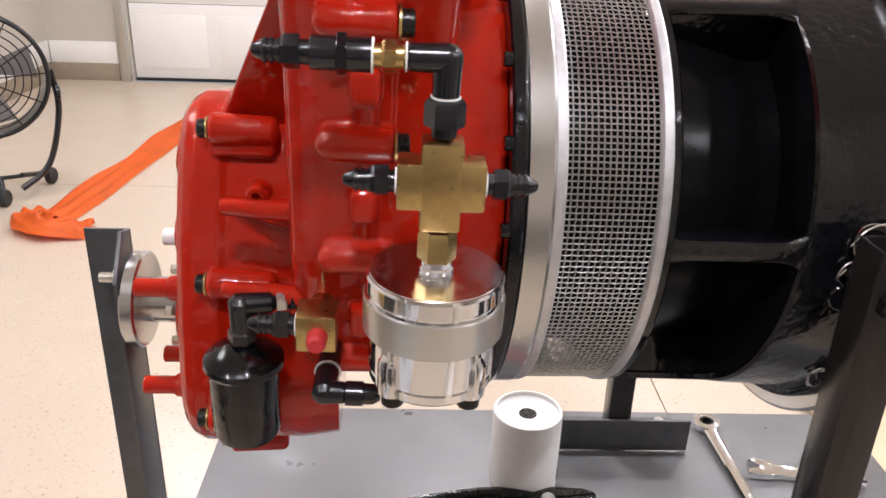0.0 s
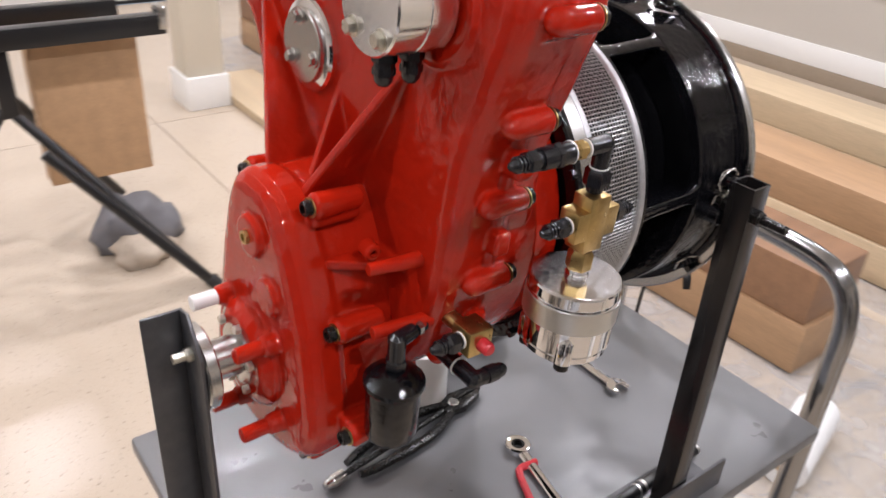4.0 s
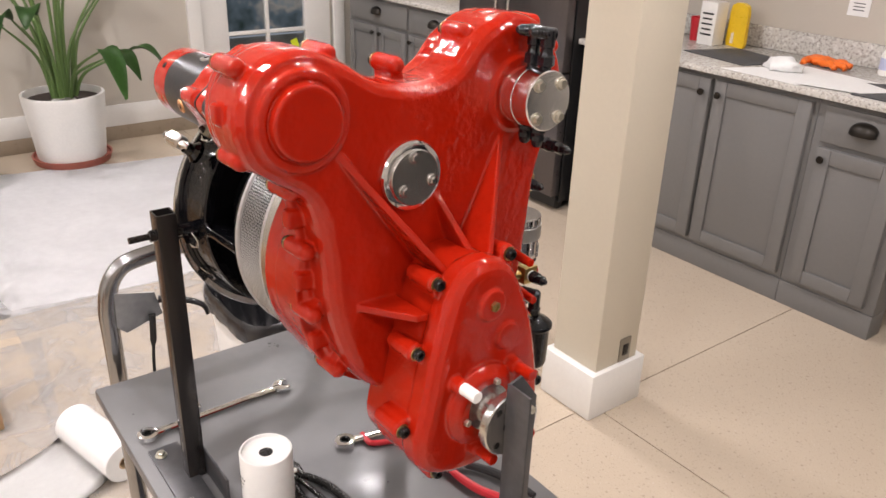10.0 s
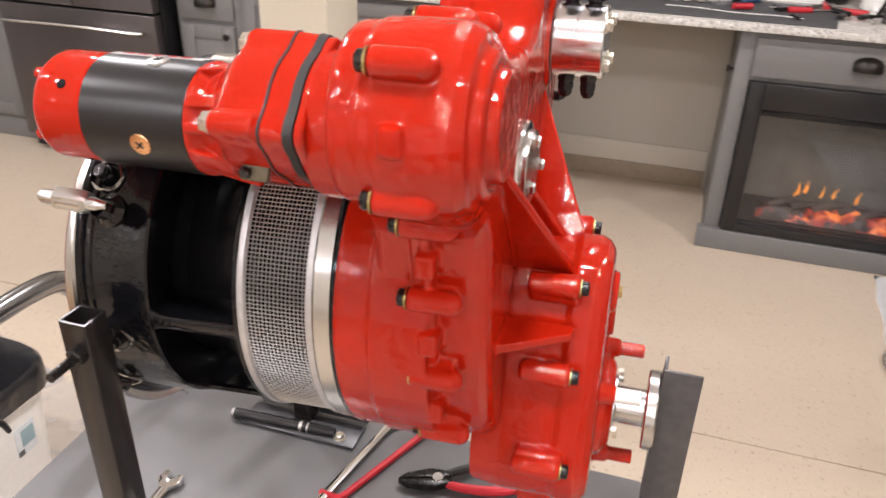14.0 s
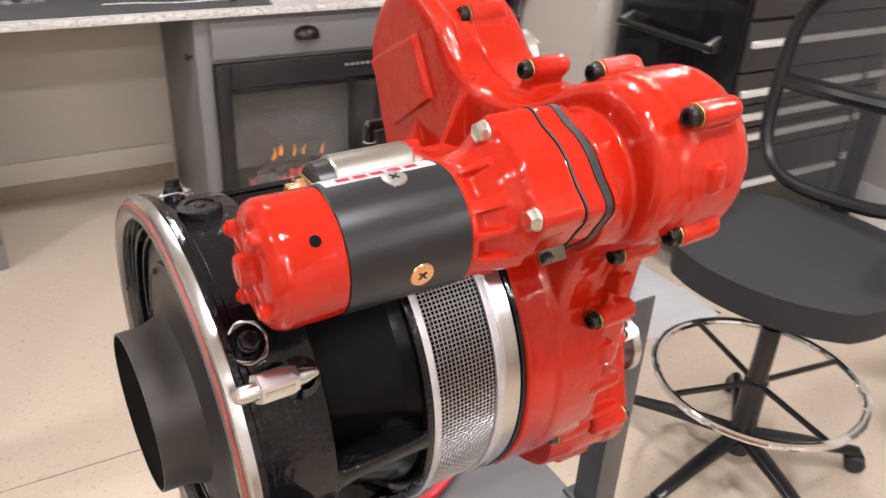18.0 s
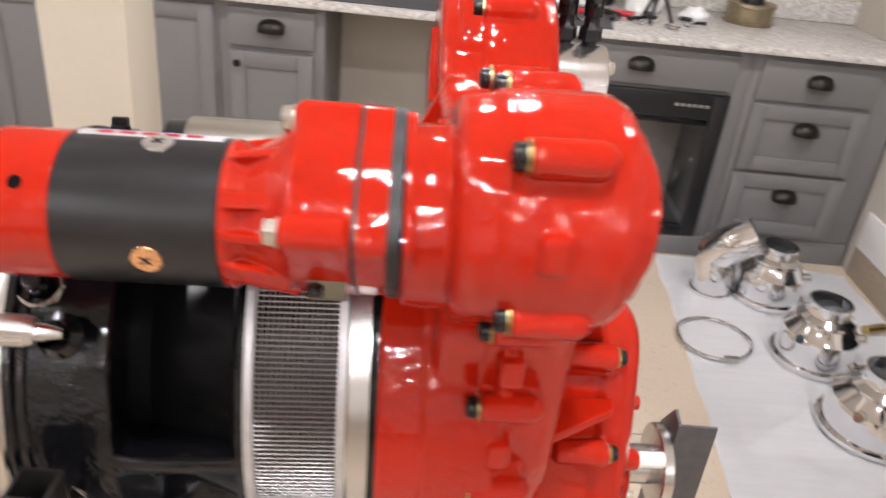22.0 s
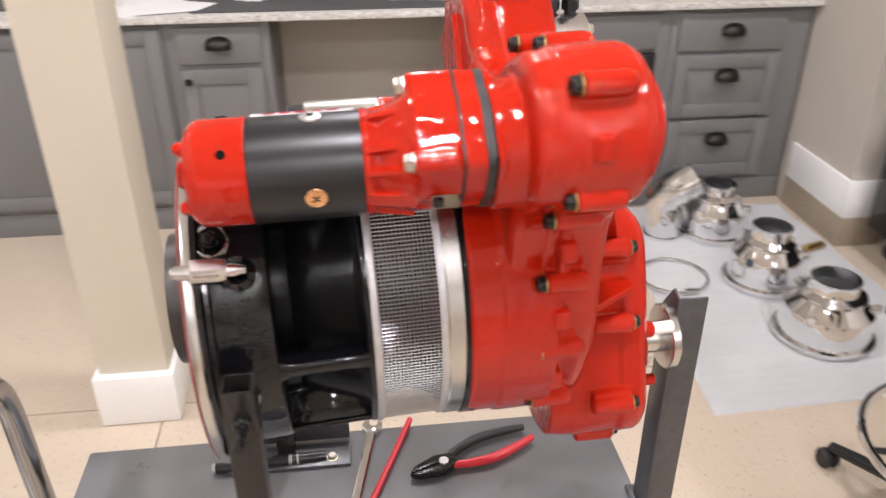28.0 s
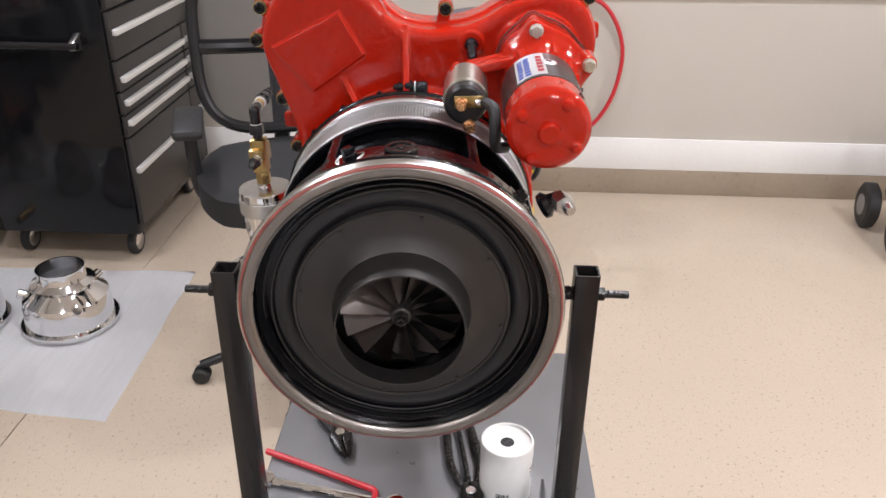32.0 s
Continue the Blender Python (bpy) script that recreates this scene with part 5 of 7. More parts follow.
bmesh.ops.solidify(b, geom=list(b.faces), thickness=.0006)
part("loose_sheet", b, PAPER, pr, angle=180)

# orange hose on the floor, folded at the near end
oh = thing("lay_flat_hose", "orange lay-flat hose stretched over the floor", "hose", pose(0, 0, 0))
def lay_flat(points, half, seed, tall=1.0):
    """A collapsed cloth hose: a strip with lengthwise folds and wandering edges."""
    b = bm_new()
    P = [Vector(p) for p in points]
    n = 12 * (len(P) - 1)
    rows = []
    for i in range(n + 1):
        u = i / n * (len(P) - 1)
        k = min(int(u), len(P) - 2)
        p, d = P[k].lerp(P[k + 1], u - k), (P[k + 1] - P[k]).normalized()
        side = Vector((d.y, -d.x, 0))
        row = []
        for j in range(17):
            v = -1 + j / 8
            w = half * (1 + .22 * noise.noise(Vector((u * 1.1, seed, 0 if v < 0 else 5))))
            fold = .5 + .5 * math.cos(v * 7.5 + 2.2 * noise.noise(Vector((u * .8, seed, 9))))
            z = .004 + tall * (1 - v ** 6) * (.014 + .026 * fold * (.7 + noise.noise(Vector((u * 1.7, v, seed)))))
            row.append(b.verts.new(p + side * (v * w) + Vector((0, 0, z))))
        rows.append(row)
    for A, B in zip(rows, rows[1:]):
        for j in range(16):
            b.faces.new((A[j], A[j + 1], B[j + 1], B[j]))
    bmesh.ops.solidify(b, geom=list(b.faces), thickness=.003)
    return b
part("hose", lay_flat([(1.62, -5.35, 0), (1.66, -5.0, 0), (1.74, -4.4, 0), (1.80, -3.7, 0), (1.86, -3.05, 0), (1.90, -2.62, 0)], .088, 2), ORANGE, oh, angle=70)
part("hose_fold", lay_flat([(1.97, -2.76, .012), (1.95, -2.62, .028), (1.86, -2.565, .030), (1.75, -2.58, .010), (1.68, -2.60, 0)], .085, 7, 1.3), ORANGE, oh, angle=70)

# drum fan near the garage door
FZ, FR = .585, .265
fn = thing("drum_fan", "large black shop fan on a wheeled stand", "fan", pose(2.19, -2.90, 0, 0, 0, 118.7))
fg = part("guard", sweep([(.0, FR * math.cos(2 * math.pi * k / 24), FZ + FR * math.sin(2 * math.pi * k / 24)) for k in range(25)], .011, 10, cap=False), BLACK_SATIN, fn)
part("drum", lathe([(-.16, FR * .98), (-.16, FR), (-.01, FR), (-.01, FR * .98)], (0, 0, FZ), (1, 0, 0), 40, closed=True), BLACK_SATIN, fn)
for q in range(1, 8):
    part("guard_ring", sweep([(.05 - .006 * q, FR * q / 8 * math.cos(2 * math.pi * k / 20), FZ + FR * q / 8 * math.sin(2 * math.pi * k / 20)) for k in range(21)], .003, 6, cap=False), BLACK_SATIN, fg)
for k in range(12):
    a = 2 * math.pi * k / 12
    part("guard_wire", rod((.05, .03 * math.cos(a), FZ + .03 * math.sin(a)), (.0, FR * .98 * math.cos(a), FZ + FR * .98 * math.sin(a)), .003, seg=6), BLACK_SATIN, fg)
FAN = material("grey_fan_blade", (0.20, 0.19, 0.19), 0.45)
for k in range(4):
    b = plate([(-.02, .05, -.02), (.02, .21, -.09), (.0, .23, .05), (-.01, .05, .03)], .004, "x", bevel=.001)
    bmesh.ops.transform(b, matrix=Matrix.Translation((-.06, 0, FZ)) @ Matrix.Rotation(2 * math.pi * k / 4 + .3, 4, "X"), verts=b.verts)
    part("fan_blade", b, FAN, fn)
part("motor", rod((-.16, 0, FZ), (-.03, 0, FZ), .07), BLACK_SATIN, fn)
for y in (.265, -.265):
    part("stand_leg", sweep([(-.08, y * 1.06, FZ), (-.08, y * 1.10, .40), (-.04, y * .8, .16), (-.02, y * .3, .06)], .014, 8), BLACK_SATIN, fn)
    part("pivot_knob", lathe([(0, 0), (0, .030), (.008, .036), (.024, .036), (.03, .02), (.03, 0)], (-.08, y * 1.06, FZ - .10), (0, 1 if y > 0 else -1, 0), 16), BLACK_SATIN, fn)
for x, y in ((.02, .0), (-.24, -.26), (-.24, .22)):
    part("wheel", lathe([(-.018, 0), (-.018, .034), (-.012, .040), (.012, .040), (.018, .034), (.018, 0)], (x, y, .040), (.6, 1, 0), 20), RUBBER, fn)
    part("brace", rod((x, y, .055), (-.04, y * .4, .12), .012), BLACK_SATIN, fn)
part("axle", rod((-.24, -.26, .055), (-.24, .22, .055), .010), BLACK_SATIN, fn)
part("red_tag", box((.03, -.05, FZ + .22), (.02, .06, .07), .01), RED_PLASTIC, fn)

# work stand at the south side
ws = thing("saw_stand", "black folding work stand with a timber block", "work stand", pose(0, 0, 0))
for p0, p1 in (((-.11, -1.68, .015), (.34, -1.98, .60)), ((-.11, -1.68, .015), (.30, -1.80, .52)), ((.86, -1.74, .015), (.36, -1.98, .60)), ((-.06, -2.50, .015), (.34, -2.2, .62)), ((.86, -2.5, .015), (.36, -2.2, .62))):
    part("leg", rod(p0, p1, .017), BLACK_SATIN, ws)
part("foot_cap", rod((-.125, -1.67, .0), (-.10, -1.685, .035), .022), RUBBER, ws)
part("rail", box((.25, -1.93, .82), (.75, .05, .06), .004), BLACK_SATIN, ws)
part("rail", box((.30, -2.25, .80), (.75, .05, .06), .004), BLACK_SATIN, ws)
part("upright", box((.34, -1.98, .69), (.05, .05, .22), .004), BLACK_SATIN, ws)
part("upright", box((.34, -2.22, .69), (.05, .05, .22), .004), BLACK_SATIN, ws)
part("clamp", box((-.115, -1.93, .84), (.025, .06, .07), .004), STEEL, ws)
part("timber_block", box((.10, -2.05, .55), (.32, .08, .46), .004), WOOD_MID, ws, "brown timber block clamped to the stand")
crumpled("glove", "pale work glove on the floor under the stand", "glove", .02, -1.98, 0, .10, material("pale_leather", (0.5, 0.42, 0.33), 0.8), .7, 17)
crumpled("cloth", "dark grey cloth on the floor under the stand", "cloth", .0, -2.12, 0, .14, FABRIC, .9, 18)

# ---- the engine on its stand ----
ENG = pose(0, 0, 1.156, -2.073, -1.386, 1.025)
engine = thing("turbine_engine", "glossy red and black gas turbine engine with starter motor", "engine", ENG)
AX = 0.005      # height of the turbine's axis


def turned(name, prof, mat, label="", seg=64, parent=None, cy=0.0, cz=AX):
    return part(name, lathe(prof, (0, cy, cz), (1, 0, 0), seg), mat, parent or engine, label)


def cast(name, bm, mat, parent, label="", voxel=0.0019, rounds=4):
    """A casting: the pieces run together into one skin with soft inner corners."""
    ob = part(name, bm, mat, parent, label)
    mod = ob.modifiers.new("skin", "REMESH")
    mod.mode, mod.voxel_size = "VOXEL", voxel
    sm = ob.modifiers.new("soft", "SMOOTH")
    sm.factor, sm.iterations = 0.5, rounds
    dg = bpy.context.evaluated_depsgraph_get()
    me = bpy.data.meshes.new_from_object(ob.evaluated_get(dg))
    old = ob.data
    ob.modifiers.clear()
    ob.data = me
    bpy.data.meshes.remove(old)
    me.name = name
    smooth(me, 180)
    return ob


def ring(prof, cy=0.0, cz=AX, bm=None, seg=64, closed=True):
    return lathe(prof, (0, cy, cz), (1, 0, 0), seg, bm, closed)


# compressor end: rim, casing, inlet, wheel
rim = part("rim_ring", ring([(.0035, .1435), (.0005, .1455), (-.0012, .149), (-.0008, .1535), (.0022, .1570), (.0022, .1435)], seg=128), LIP, engine, "dull brown-grey rolled rim")
part("outer_band", ring([(.0024, .146), (.0022, .1575), (.0035, .1592), (.006, .160), (.0105, .160), (.012, .158), (.012, .146)], seg=128), STEEL, rim, "bright aluminium rim edge", angle=20)
part("gasket", ring([(-.0002, .1548), (-.0004, .1555), (.0014, .1572), (.0020, .1566)], seg=128), material("worn_red_line", (0.22, 0.055, 0.045), 0.4, 0, 0.3, 30, 90, 0.0), rim, "thin worn red line")
casing = part("rear_casing", ring([(.0235, .147), (.0235, .1590), (.0245, .1605), (.0285, .1605), (.0300, .1585), (.0305, .1560), (.0345, .1555), (.0360, .1530), (.0375, .1525), (.076, .1508), (.0815, .1500), (.083, .1480), (.083, .138), (.0235, .138)], seg=128), BLACK_GLOSS, engine, "gloss black rear casing")
part("inner_wall", ring([(.022, .1405), (.022, .146), (.083, .138), (.083, .112), (.080, .112), (.078, .134)], seg=96), BLACK_DEEP, casing)
# dark gallery behind the struts, its shade deepened by the wall material
part("inner_cone", ring([(.07, .112), (.10, .108), (.14, .118), (.168, .138), (.168, .132), (.07, .100)], seg=64), BLACK_DEEP, engine)
def strut(deg):
    """A flat bar across the gallery that flares into the rings at both ends, with a web below it."""
    b = bm_new()
    rows = []
    for i in range(17):
        x = .0795 + (.1665 - .0795) * i / 16
        k = abs(2 * i / 16 - 1)
        half = .0060 + .0075 * k ** 8
        r = .1495 - .0018 * i / 16
        rows.append([b.verts.new((x, rr * math.sin(w / rr), rr * math.cos(w / rr))) for w, rr in ((-half, r - .004), (-half, r - .0012), (-half + .0012, r), (0, r + .0002), (half - .0012, r), (half, r - .0012), (half, r - .004))])
    for A, B in zip(rows, rows[1:]):
        for j in range(7):
            b.faces.new((A[j], A[(j + 1) % 7], B[(j + 1) % 7], B[j]))
    b.faces.new(rows[0]), b.faces.new(rows[-1])
    plate([(.079, 0, .108), (.079, 0, .147), (.166, 0, .144), (.166, 0, .112)], .0045, "y", b, .0008)
    bmesh.ops.transform(b, matrix=Matrix.Translation((0, 0, AX)) @ Matrix.Rotation(radians(90 - deg), 4, "X").inverted(), verts=b.verts)
    return part("strut", b, BLACK_GLOSS, engine, angle=50)
for deg in (3, 62, 121, 183, 241, 300):
    strut(deg)
part("screen_seat", ring([(.158, .140), (.158, .1470), (.1595, .1482), (.1640, .1482), (.1640, .140)], seg=96), BLACK_GLOSS, engine, "gloss black seat of the screen", angle=25)
# inlet bell with its flat face, grooves and short pipe
turned("inlet_bell", [(-.030, .0605), (-.030, .0622), (-.0295, .0625), (-.010, .0632), (.004, .068), (.010, .078), (.0125, .088), (.0135, .1035), (.0125, .1040), (.0125, .1065), (.014, .1072), (.026, .1080), (.026, .139), (.05, .139), (.05, .07), (.012, .0605)], INLET, "dark heat-greyed inlet bell", 96)
turned("channel", [(.0215, .1082), (.0185, .1120), (.0165, .1180), (.0180, .1255), (.0205, .1262), (.0205, .1372), (.024, .1380), (.024, .1082)], BLACK_SATIN, "black channel round the bell", 96)
turned("groove_ring", [(.0150, .1268), (.0140, .1275), (.0140, .1286), (.0150, .1292), (.022, .1292), (.022, .1268)], INLET, "", 96)
turned("groove_ring", [(.0110, .1335), (.0095, .1345), (.0095, .1358), (.0110, .1365), (.022, .1365), (.022, .1335)], BLACK_SATIN, "", 96)
for k in range(8):
    a = 2 * math.pi * (k + .3) / 8
    turned_at = (.0125, .101 * math.cos(a), AX + .101 * math.sin(a))
    part("rivet", rod(turned_at, (.0105, turned_at[1], turned_at[2]), .002, seg=8), INLET, engine)
wheel = part("impeller", lathe([(-.003, 0), (-.003, .0085), (-.002, .0100), (.003, .0108), (.014, .0118), (.026, .018), (.036, .034), (.042, .058), (.0455, .068), (.049, .069), (.049, 0)], (0, 0, AX), (1, 0, 0), 40), INLET, engine, "dark compressor wheel")
part("shaft_nut", hexnut((-.001, 0, AX), (-1, 0, 0), .0125, .007, lathe([(0, .0018), (0, .0045), (.008, .0045), (.008, .0018)], (-.012, 0, AX), (1, 0, 0), 16, closed=True)), BLACK_OXIDE, wheel)
wheel.matrix_basis = Matrix.Translation((-.001, 0, 0))
BLADE = material("impeller_blade_metal", (0.36, 0.31, 0.28), 0.36, 0.7, 0.12, 15, 60, 0.0)
blade = None
for k in range(14):
    b = bm_new()
    rows = []
    for i in range(6):
        r = .0115 + (.0597 - .0115) * i / 5
        rows.append([b.verts.new((.002 + .0042 * j + .0004 * i, r * math.cos(-.42 * (1 - j / 5)), r * math.sin(-.42 * (1 - j / 5)))) for j in range(6)])
    for A, B in zip(rows, rows[1:]):
        for j in range(5):
            b.faces.new((A[j], A[j + 1], B[j + 1], B[j]))
    if blade is None:
        bmesh.ops.solidify(b, geom=list(b.faces), thickness=.0016)
        blade = part("blade", b, BLADE, wheel)
        blade.matrix_basis = Matrix.Translation((0, 0, AX))
    else:
        b.free()
        again(blade, Matrix.Translation((0, 0, AX)) @ Matrix.Rotation(2 * math.pi * k / 14, 4, "X"), wheel)

# ports and lugs on the black casing
port = part("oil_port", lathe([(0, 0), (0, .019), (.006, .019), (.006, .0160), (.017, .0160), (.0185, .0145), (.0185, .0105), (.0172, .0100), (.0172, .004), (.0185, .0035), (.0185, 0)], (.052, -.005, .146), (0, 0, 1), 28), BLACK_GLOSS, casing, "black capped oil port")
def gland(y, z, x, h=.014, r=.009):
    n = Vector((0, y, z - AX)).normalized()
    p = Vector((x, 0, AX)) + n * .148
    o = part("pipe_stub", hexnut(p + n * h, n, r * 1.25, .006, rod(p, p + n * h, r, r * .8)), BLACK_GLOSS, casing)
    pts = []
    side = n.cross(Vector((1, 0, 0)))
    for k in range(15):
        a = k * .9
        pts.append(p + n * (h * .6 + .002 * math.sin(k * 1.7)) + (Vector((1, 0, 0)) * math.cos(a) + side * math.sin(a)) * (r + .0045 + .001 * math.sin(k * 2.3)))
    part("lock_wire", sweep(pts, .0008, 6), STEEL if r > .0085 else BLACK_GLOSS, o, "twisted lock wire")
for y, z, x in ((.043, .158, .046), (-.110, .106, .040), (.14, .02, .045), (-.13, -.085, .03), (.13, -.085, .03), (.145, .0, .05), (-.147, -.02, .05)):
    gland(y, z, x)
nz = part("spray_nozzle", lathe([(0, 0), (0, .004), (.003, .0055), (.016, .006), (.016, .008), (.036, .008), (.036, .006), (.046, .0055), (.055, .003), (.056, 0)], (.014, -.163, .109), (1, .10, -.10), 18), STEEL, casing, "machined steel spray nozzle")
part("hex_body", hexnut((.028, -.1605, .1075), (1, .10, -.10), .0175, .026), ALU_SATIN, nz, "pale hexagonal nozzle body")
part("nozzle_boss", lathe([(0, 0), (0, .013), (.005, .014), (.010, .009), (.02, .007)], (.062, -.142, .092), (-.1, -.8, .5), 20), BLACK_GLOSS, casing)

# woven wire screen
def screen():
    n_ax, n_rg, r0, x0, x1 = 262, 18, .1462, .167, .226
    verts, faces = [], []
    w = .00050
    def strand(pts, frame_of, close):
        base = len(verts)
        for i, p in enumerate(pts):
            a, b = frame_of(i)
            for q in ((w, 0), (0, w), (-w, 0), (0, -w)):
                verts.append(tuple(p + a * q[0] + b * q[1]))
        m = len(pts)
        for i in range(m if close else m - 1):
            j = (i + 1) % m
            for k in range(4):
                faces.append((base + i * 4 + k, base + i * 4 + (k + 1) % 4, base + j * 4 + (k + 1) % 4, base + j * 4 + k))
    cs = [(math.cos(2 * math.pi * i / n_ax), math.sin(2 * math.pi * i / n_ax)) for i in range(n_ax)]
    X = Vector((1, 0, 0))
    for j in range(n_rg):
        x = x0 + (x1 - x0) * j / (n_rg - 1)
        pts = [Vector((x, (r0 + (.0005 if (i + j) % 2 else -.0005)) * c, AX + (r0 + (.0005 if (i + j) % 2 else -.0005)) * s)) for i, (c, s) in enumerate(cs)]
        strand(pts, lambda i: (X, Vector((0, cs[i][0], cs[i][1]))), True)
    for i, (c, s) in enumerate(cs):
        out = Vector((0, c, s))
        tan = Vector((0, -s, c))
        pts = [Vector((x0 + (x1 - x0) * j / (n_rg - 1), 0, AX)) + out * (r0 - (.0005 if (i + j) % 2 else -.0005)) for j in range(n_rg)]
        strand(pts, lambda k: (tan, out), False)
    me = bpy.data.meshes.new("wire_screen")
    me.from_pydata(verts, [], faces)
    me.materials.append(WIRE)
    smooth(me, 60)
    o = new("wire_screen", me)
    o.parent = engine
    o["label"] = "woven stainless wire intake screen"
    return o
EDGE = material("dull_edge_band", (0.55, 0.55, 0.56), 0.45, 0.8, 0.15, 40, 200, 0.15)
scr = screen()
part("edge_band", ring([(.1635, .1455), (.1635, .1485), (.165, .1492), (.169, .149), (.170, .1475), (.170, .1455)], seg=96), EDGE, scr, "", 20)
part("edge_band", ring([(.222, .1455), (.222, .1483), (.2235, .149), (.228, .149), (.228, .1455)], seg=96), EDGE, scr, "", 20)
turned("screen_core", [(.168, .118), (.25, .112), (.25, .14), (.248, .14), (.2, .121), (.168, .124)], BLACK_DEEP)
clamp = part("clamp_ring", ring([(.228, .140), (.228, .1488), (.230, .1500), (.243, .1500), (.2445, .1485), (.2445, .140)], seg=96), STEEL, engine, "bright machined clamp ring", angle=20)
fl = part("mounting_flange", ring([(.2445, .140), (.2445, .1510), (.246, .1520), (.2515, .1520), (.253, .1505), (.253, .140)], seg=96), BLACK_GLOSS, engine, "gloss black flange with bolt heads", angle=20)
hd = None
for k in range(20):
    a = 2 * math.pi * (k + .4) / 20
    m = Matrix.Rotation(a, 4, "X")
    if hd is None:
        hd = part("flange_bolt", rod((.2520, 0, .1495), (.2575, 0, .1495), .0042, seg=10), BLACK_GLOSS, fl)
        hd.matrix_basis = Matrix.Translation((0, 0, AX)) @ m
    else:
        again(hd, Matrix.Translation((0, 0, AX)) @ m, fl)

TURN = Matrix.Rotation(radians(2.3), 4, "Z")
INLET_END = Matrix.Translation((.0132, .0013, -.0062 - AX * .033)) @ Matrix.Diagonal((1, 1.033, 1.033, 1))
for o in engine.children:
    if o.name.split(".")[0] in ("rim_ring", "inlet_bell", "channel", "groove_ring", "rivet", "impeller"):
        o.matrix_basis = INLET_END @ o.matrix_basis
    o.matrix_basis = TURN @ o.matrix_basis


def turned_about(o, x, y, deg):
    """Turn a part about the upright line through (x, y)."""
    o.matrix_basis = Matrix.Translation((x, y, 0)) @ Matrix.Rotation(radians(deg), 4, "Z") @ Matrix.Translation((-x, -y, 0)) @ o.matrix_basis


# red gearbox casting
CASE = outline([(-.221, .2), (-.205, .243), (-.162, .262), (-.115, .249), (-.072, .227), (-.022, .221), (.018, .232), (.050, .265), (.100, .286),
    (.152, .268), (.182, .216), (.170, .158), (.153, .10), (.147, .03), (.138, -.03), (.112, -.09), (.07, -.125), (.0, -.14), (-.06, -.122),
    (-.1, -.085), (-.127, -.013), (-.135, .06), (-.150, .115), (-.187, .143), (-.211, .163)])
BOLTS = [(-.210, .246), (-.209, .162), (-.160, .125), (-.145, .059), (-.138, -.013), (-.109, -.087), (.050, .265), (-.040, .237), (-.119, .253),
         (.148, .272), (.181, .244), (.190, .206), (.167, .132), (.156, .068), (.150, .0), (.12, -.085)]
b = loft([(.2865, inset_line(CASE, .015)), (.2875, inset_line(CASE, .010)), (.2905, inset_line(CASE, .0055)), (.296, inset_line(CASE, .0035)), (.3170, inset_line(CASE, .003)),
          (.3180, inset_line(CASE, .0005)), (.3225, CASE), (.358, CASE), (.3655, inset_line(CASE, .002)), (.3715, inset_line(CASE, .0065)), (.3745, inset_line(CASE, .013))])
ring([(.2535, 0), (.2535, .143), (.256, .1445), (.2825, .1445), (.2835, .1468), (.33, .1468), (.33, 0)], bm=b, closed=False)
ring([(.2642, 0), (.2642, .0482), (.266, .0492), (.30, .0510), (.30, 0)], -.147, .187, b, 48, False)
ring([(.30, 0), (.30, .056), (.31, .0610), (.364, .0610), (.373, .056), (.373, 0)], -.159, .2, b, 48, False)
ring([(.37, 0), (.37, .049), (.380, .047), (.3815, .0395), (.378, .038), (.378, .0365), (.3865, .0355), (.388, .033), (.388, 0)], -.160, .199, b, 48, False)
ring([(.37, 0), (.37, .050), (.3735, .046), (.3775, .0385), (.378, 0)], .108, .201, b, 48, False)
ring([(.30, 0), (.30, .079), (.362, .079), (.372, .072), (.372, 0)], .101, .205, b, 48, False)
def boss(x0, x1, y, z, r, bm):
    """A bolt boss: a round bar with a domed front end."""
    ln = x1 - x0
    dome = [(ln - r + r * math.sin(k * math.pi / 10), r * math.cos(k * math.pi / 10)) for k in range(5)]
    return lathe([(0, 0), (0, r * .93), (.0015, r)] + dome + [(ln, 0)], (x0, y, z), (1, 0, 0), 18, bm)
for y, z in BOLTS:
    out = Vector((y, z - .08)).normalized()
    boss(.3172, .3575, y, z, .0094, b)
    box((.3335, y - out.x * .011, z - out.y * .011), (.032, .018, .0145), .001, b, (math.degrees(math.atan2(out.y, out.x)), 0, 0))
for y, z in ((-.140, .022), (-.124, -.052), (-.216, .204), (-.149, .092), (.150, .034), (.137, -.045), (.161, .100)):
    box((.332, y, z), (.015, .020, .020), .003, b)
for side in ([(-.209, .246), (-.216, .205), (-.209, .162)], [(-.160, .125), (-.145, .059), (-.138, -.013), (-.109, -.087)], [(.181, .244), (.190, .206)], [(.167, .132), (.156, .068), (.150, .0), (.12, -.085)], [(.050, .265), (.100, .288), (.148, .272)]):
    for (ya, za), (yb, zb) in zip(side, side[1:]):
        o = Vector((ya + yb, za + zb - .16)).normalized() * .0065
        rod((.331, ya - o.x, za - o.y), (.331, yb - o.x, zb - o.y), .0048, .0048, 8, b, .0005)
# ribs
for pts, ax in ((((.369, -.135, .178), (.369, -.020, .030), (.428, -.020, .030)), (0, .79, .61)),
                (((.369, .094, .170), (.369, .032, .038), (.430, .032, .038)), (0, -.90, .43)),
                (((.369, -.006, .116), (.369, .020, .042), (.415, .020, .042)), (0, -.94, -.33))):
    plate(pts, .0075, ax, b)
for s, y0 in ((-1, -.022), (1, .022)):
    plate([(.366, y0 + s * .085, -.004), (.366, y0 + s * .03, -.004), (.432, y0 + s * .03, -.004), (.430, y0 + s * .044, -.004)], .008, "z", b)
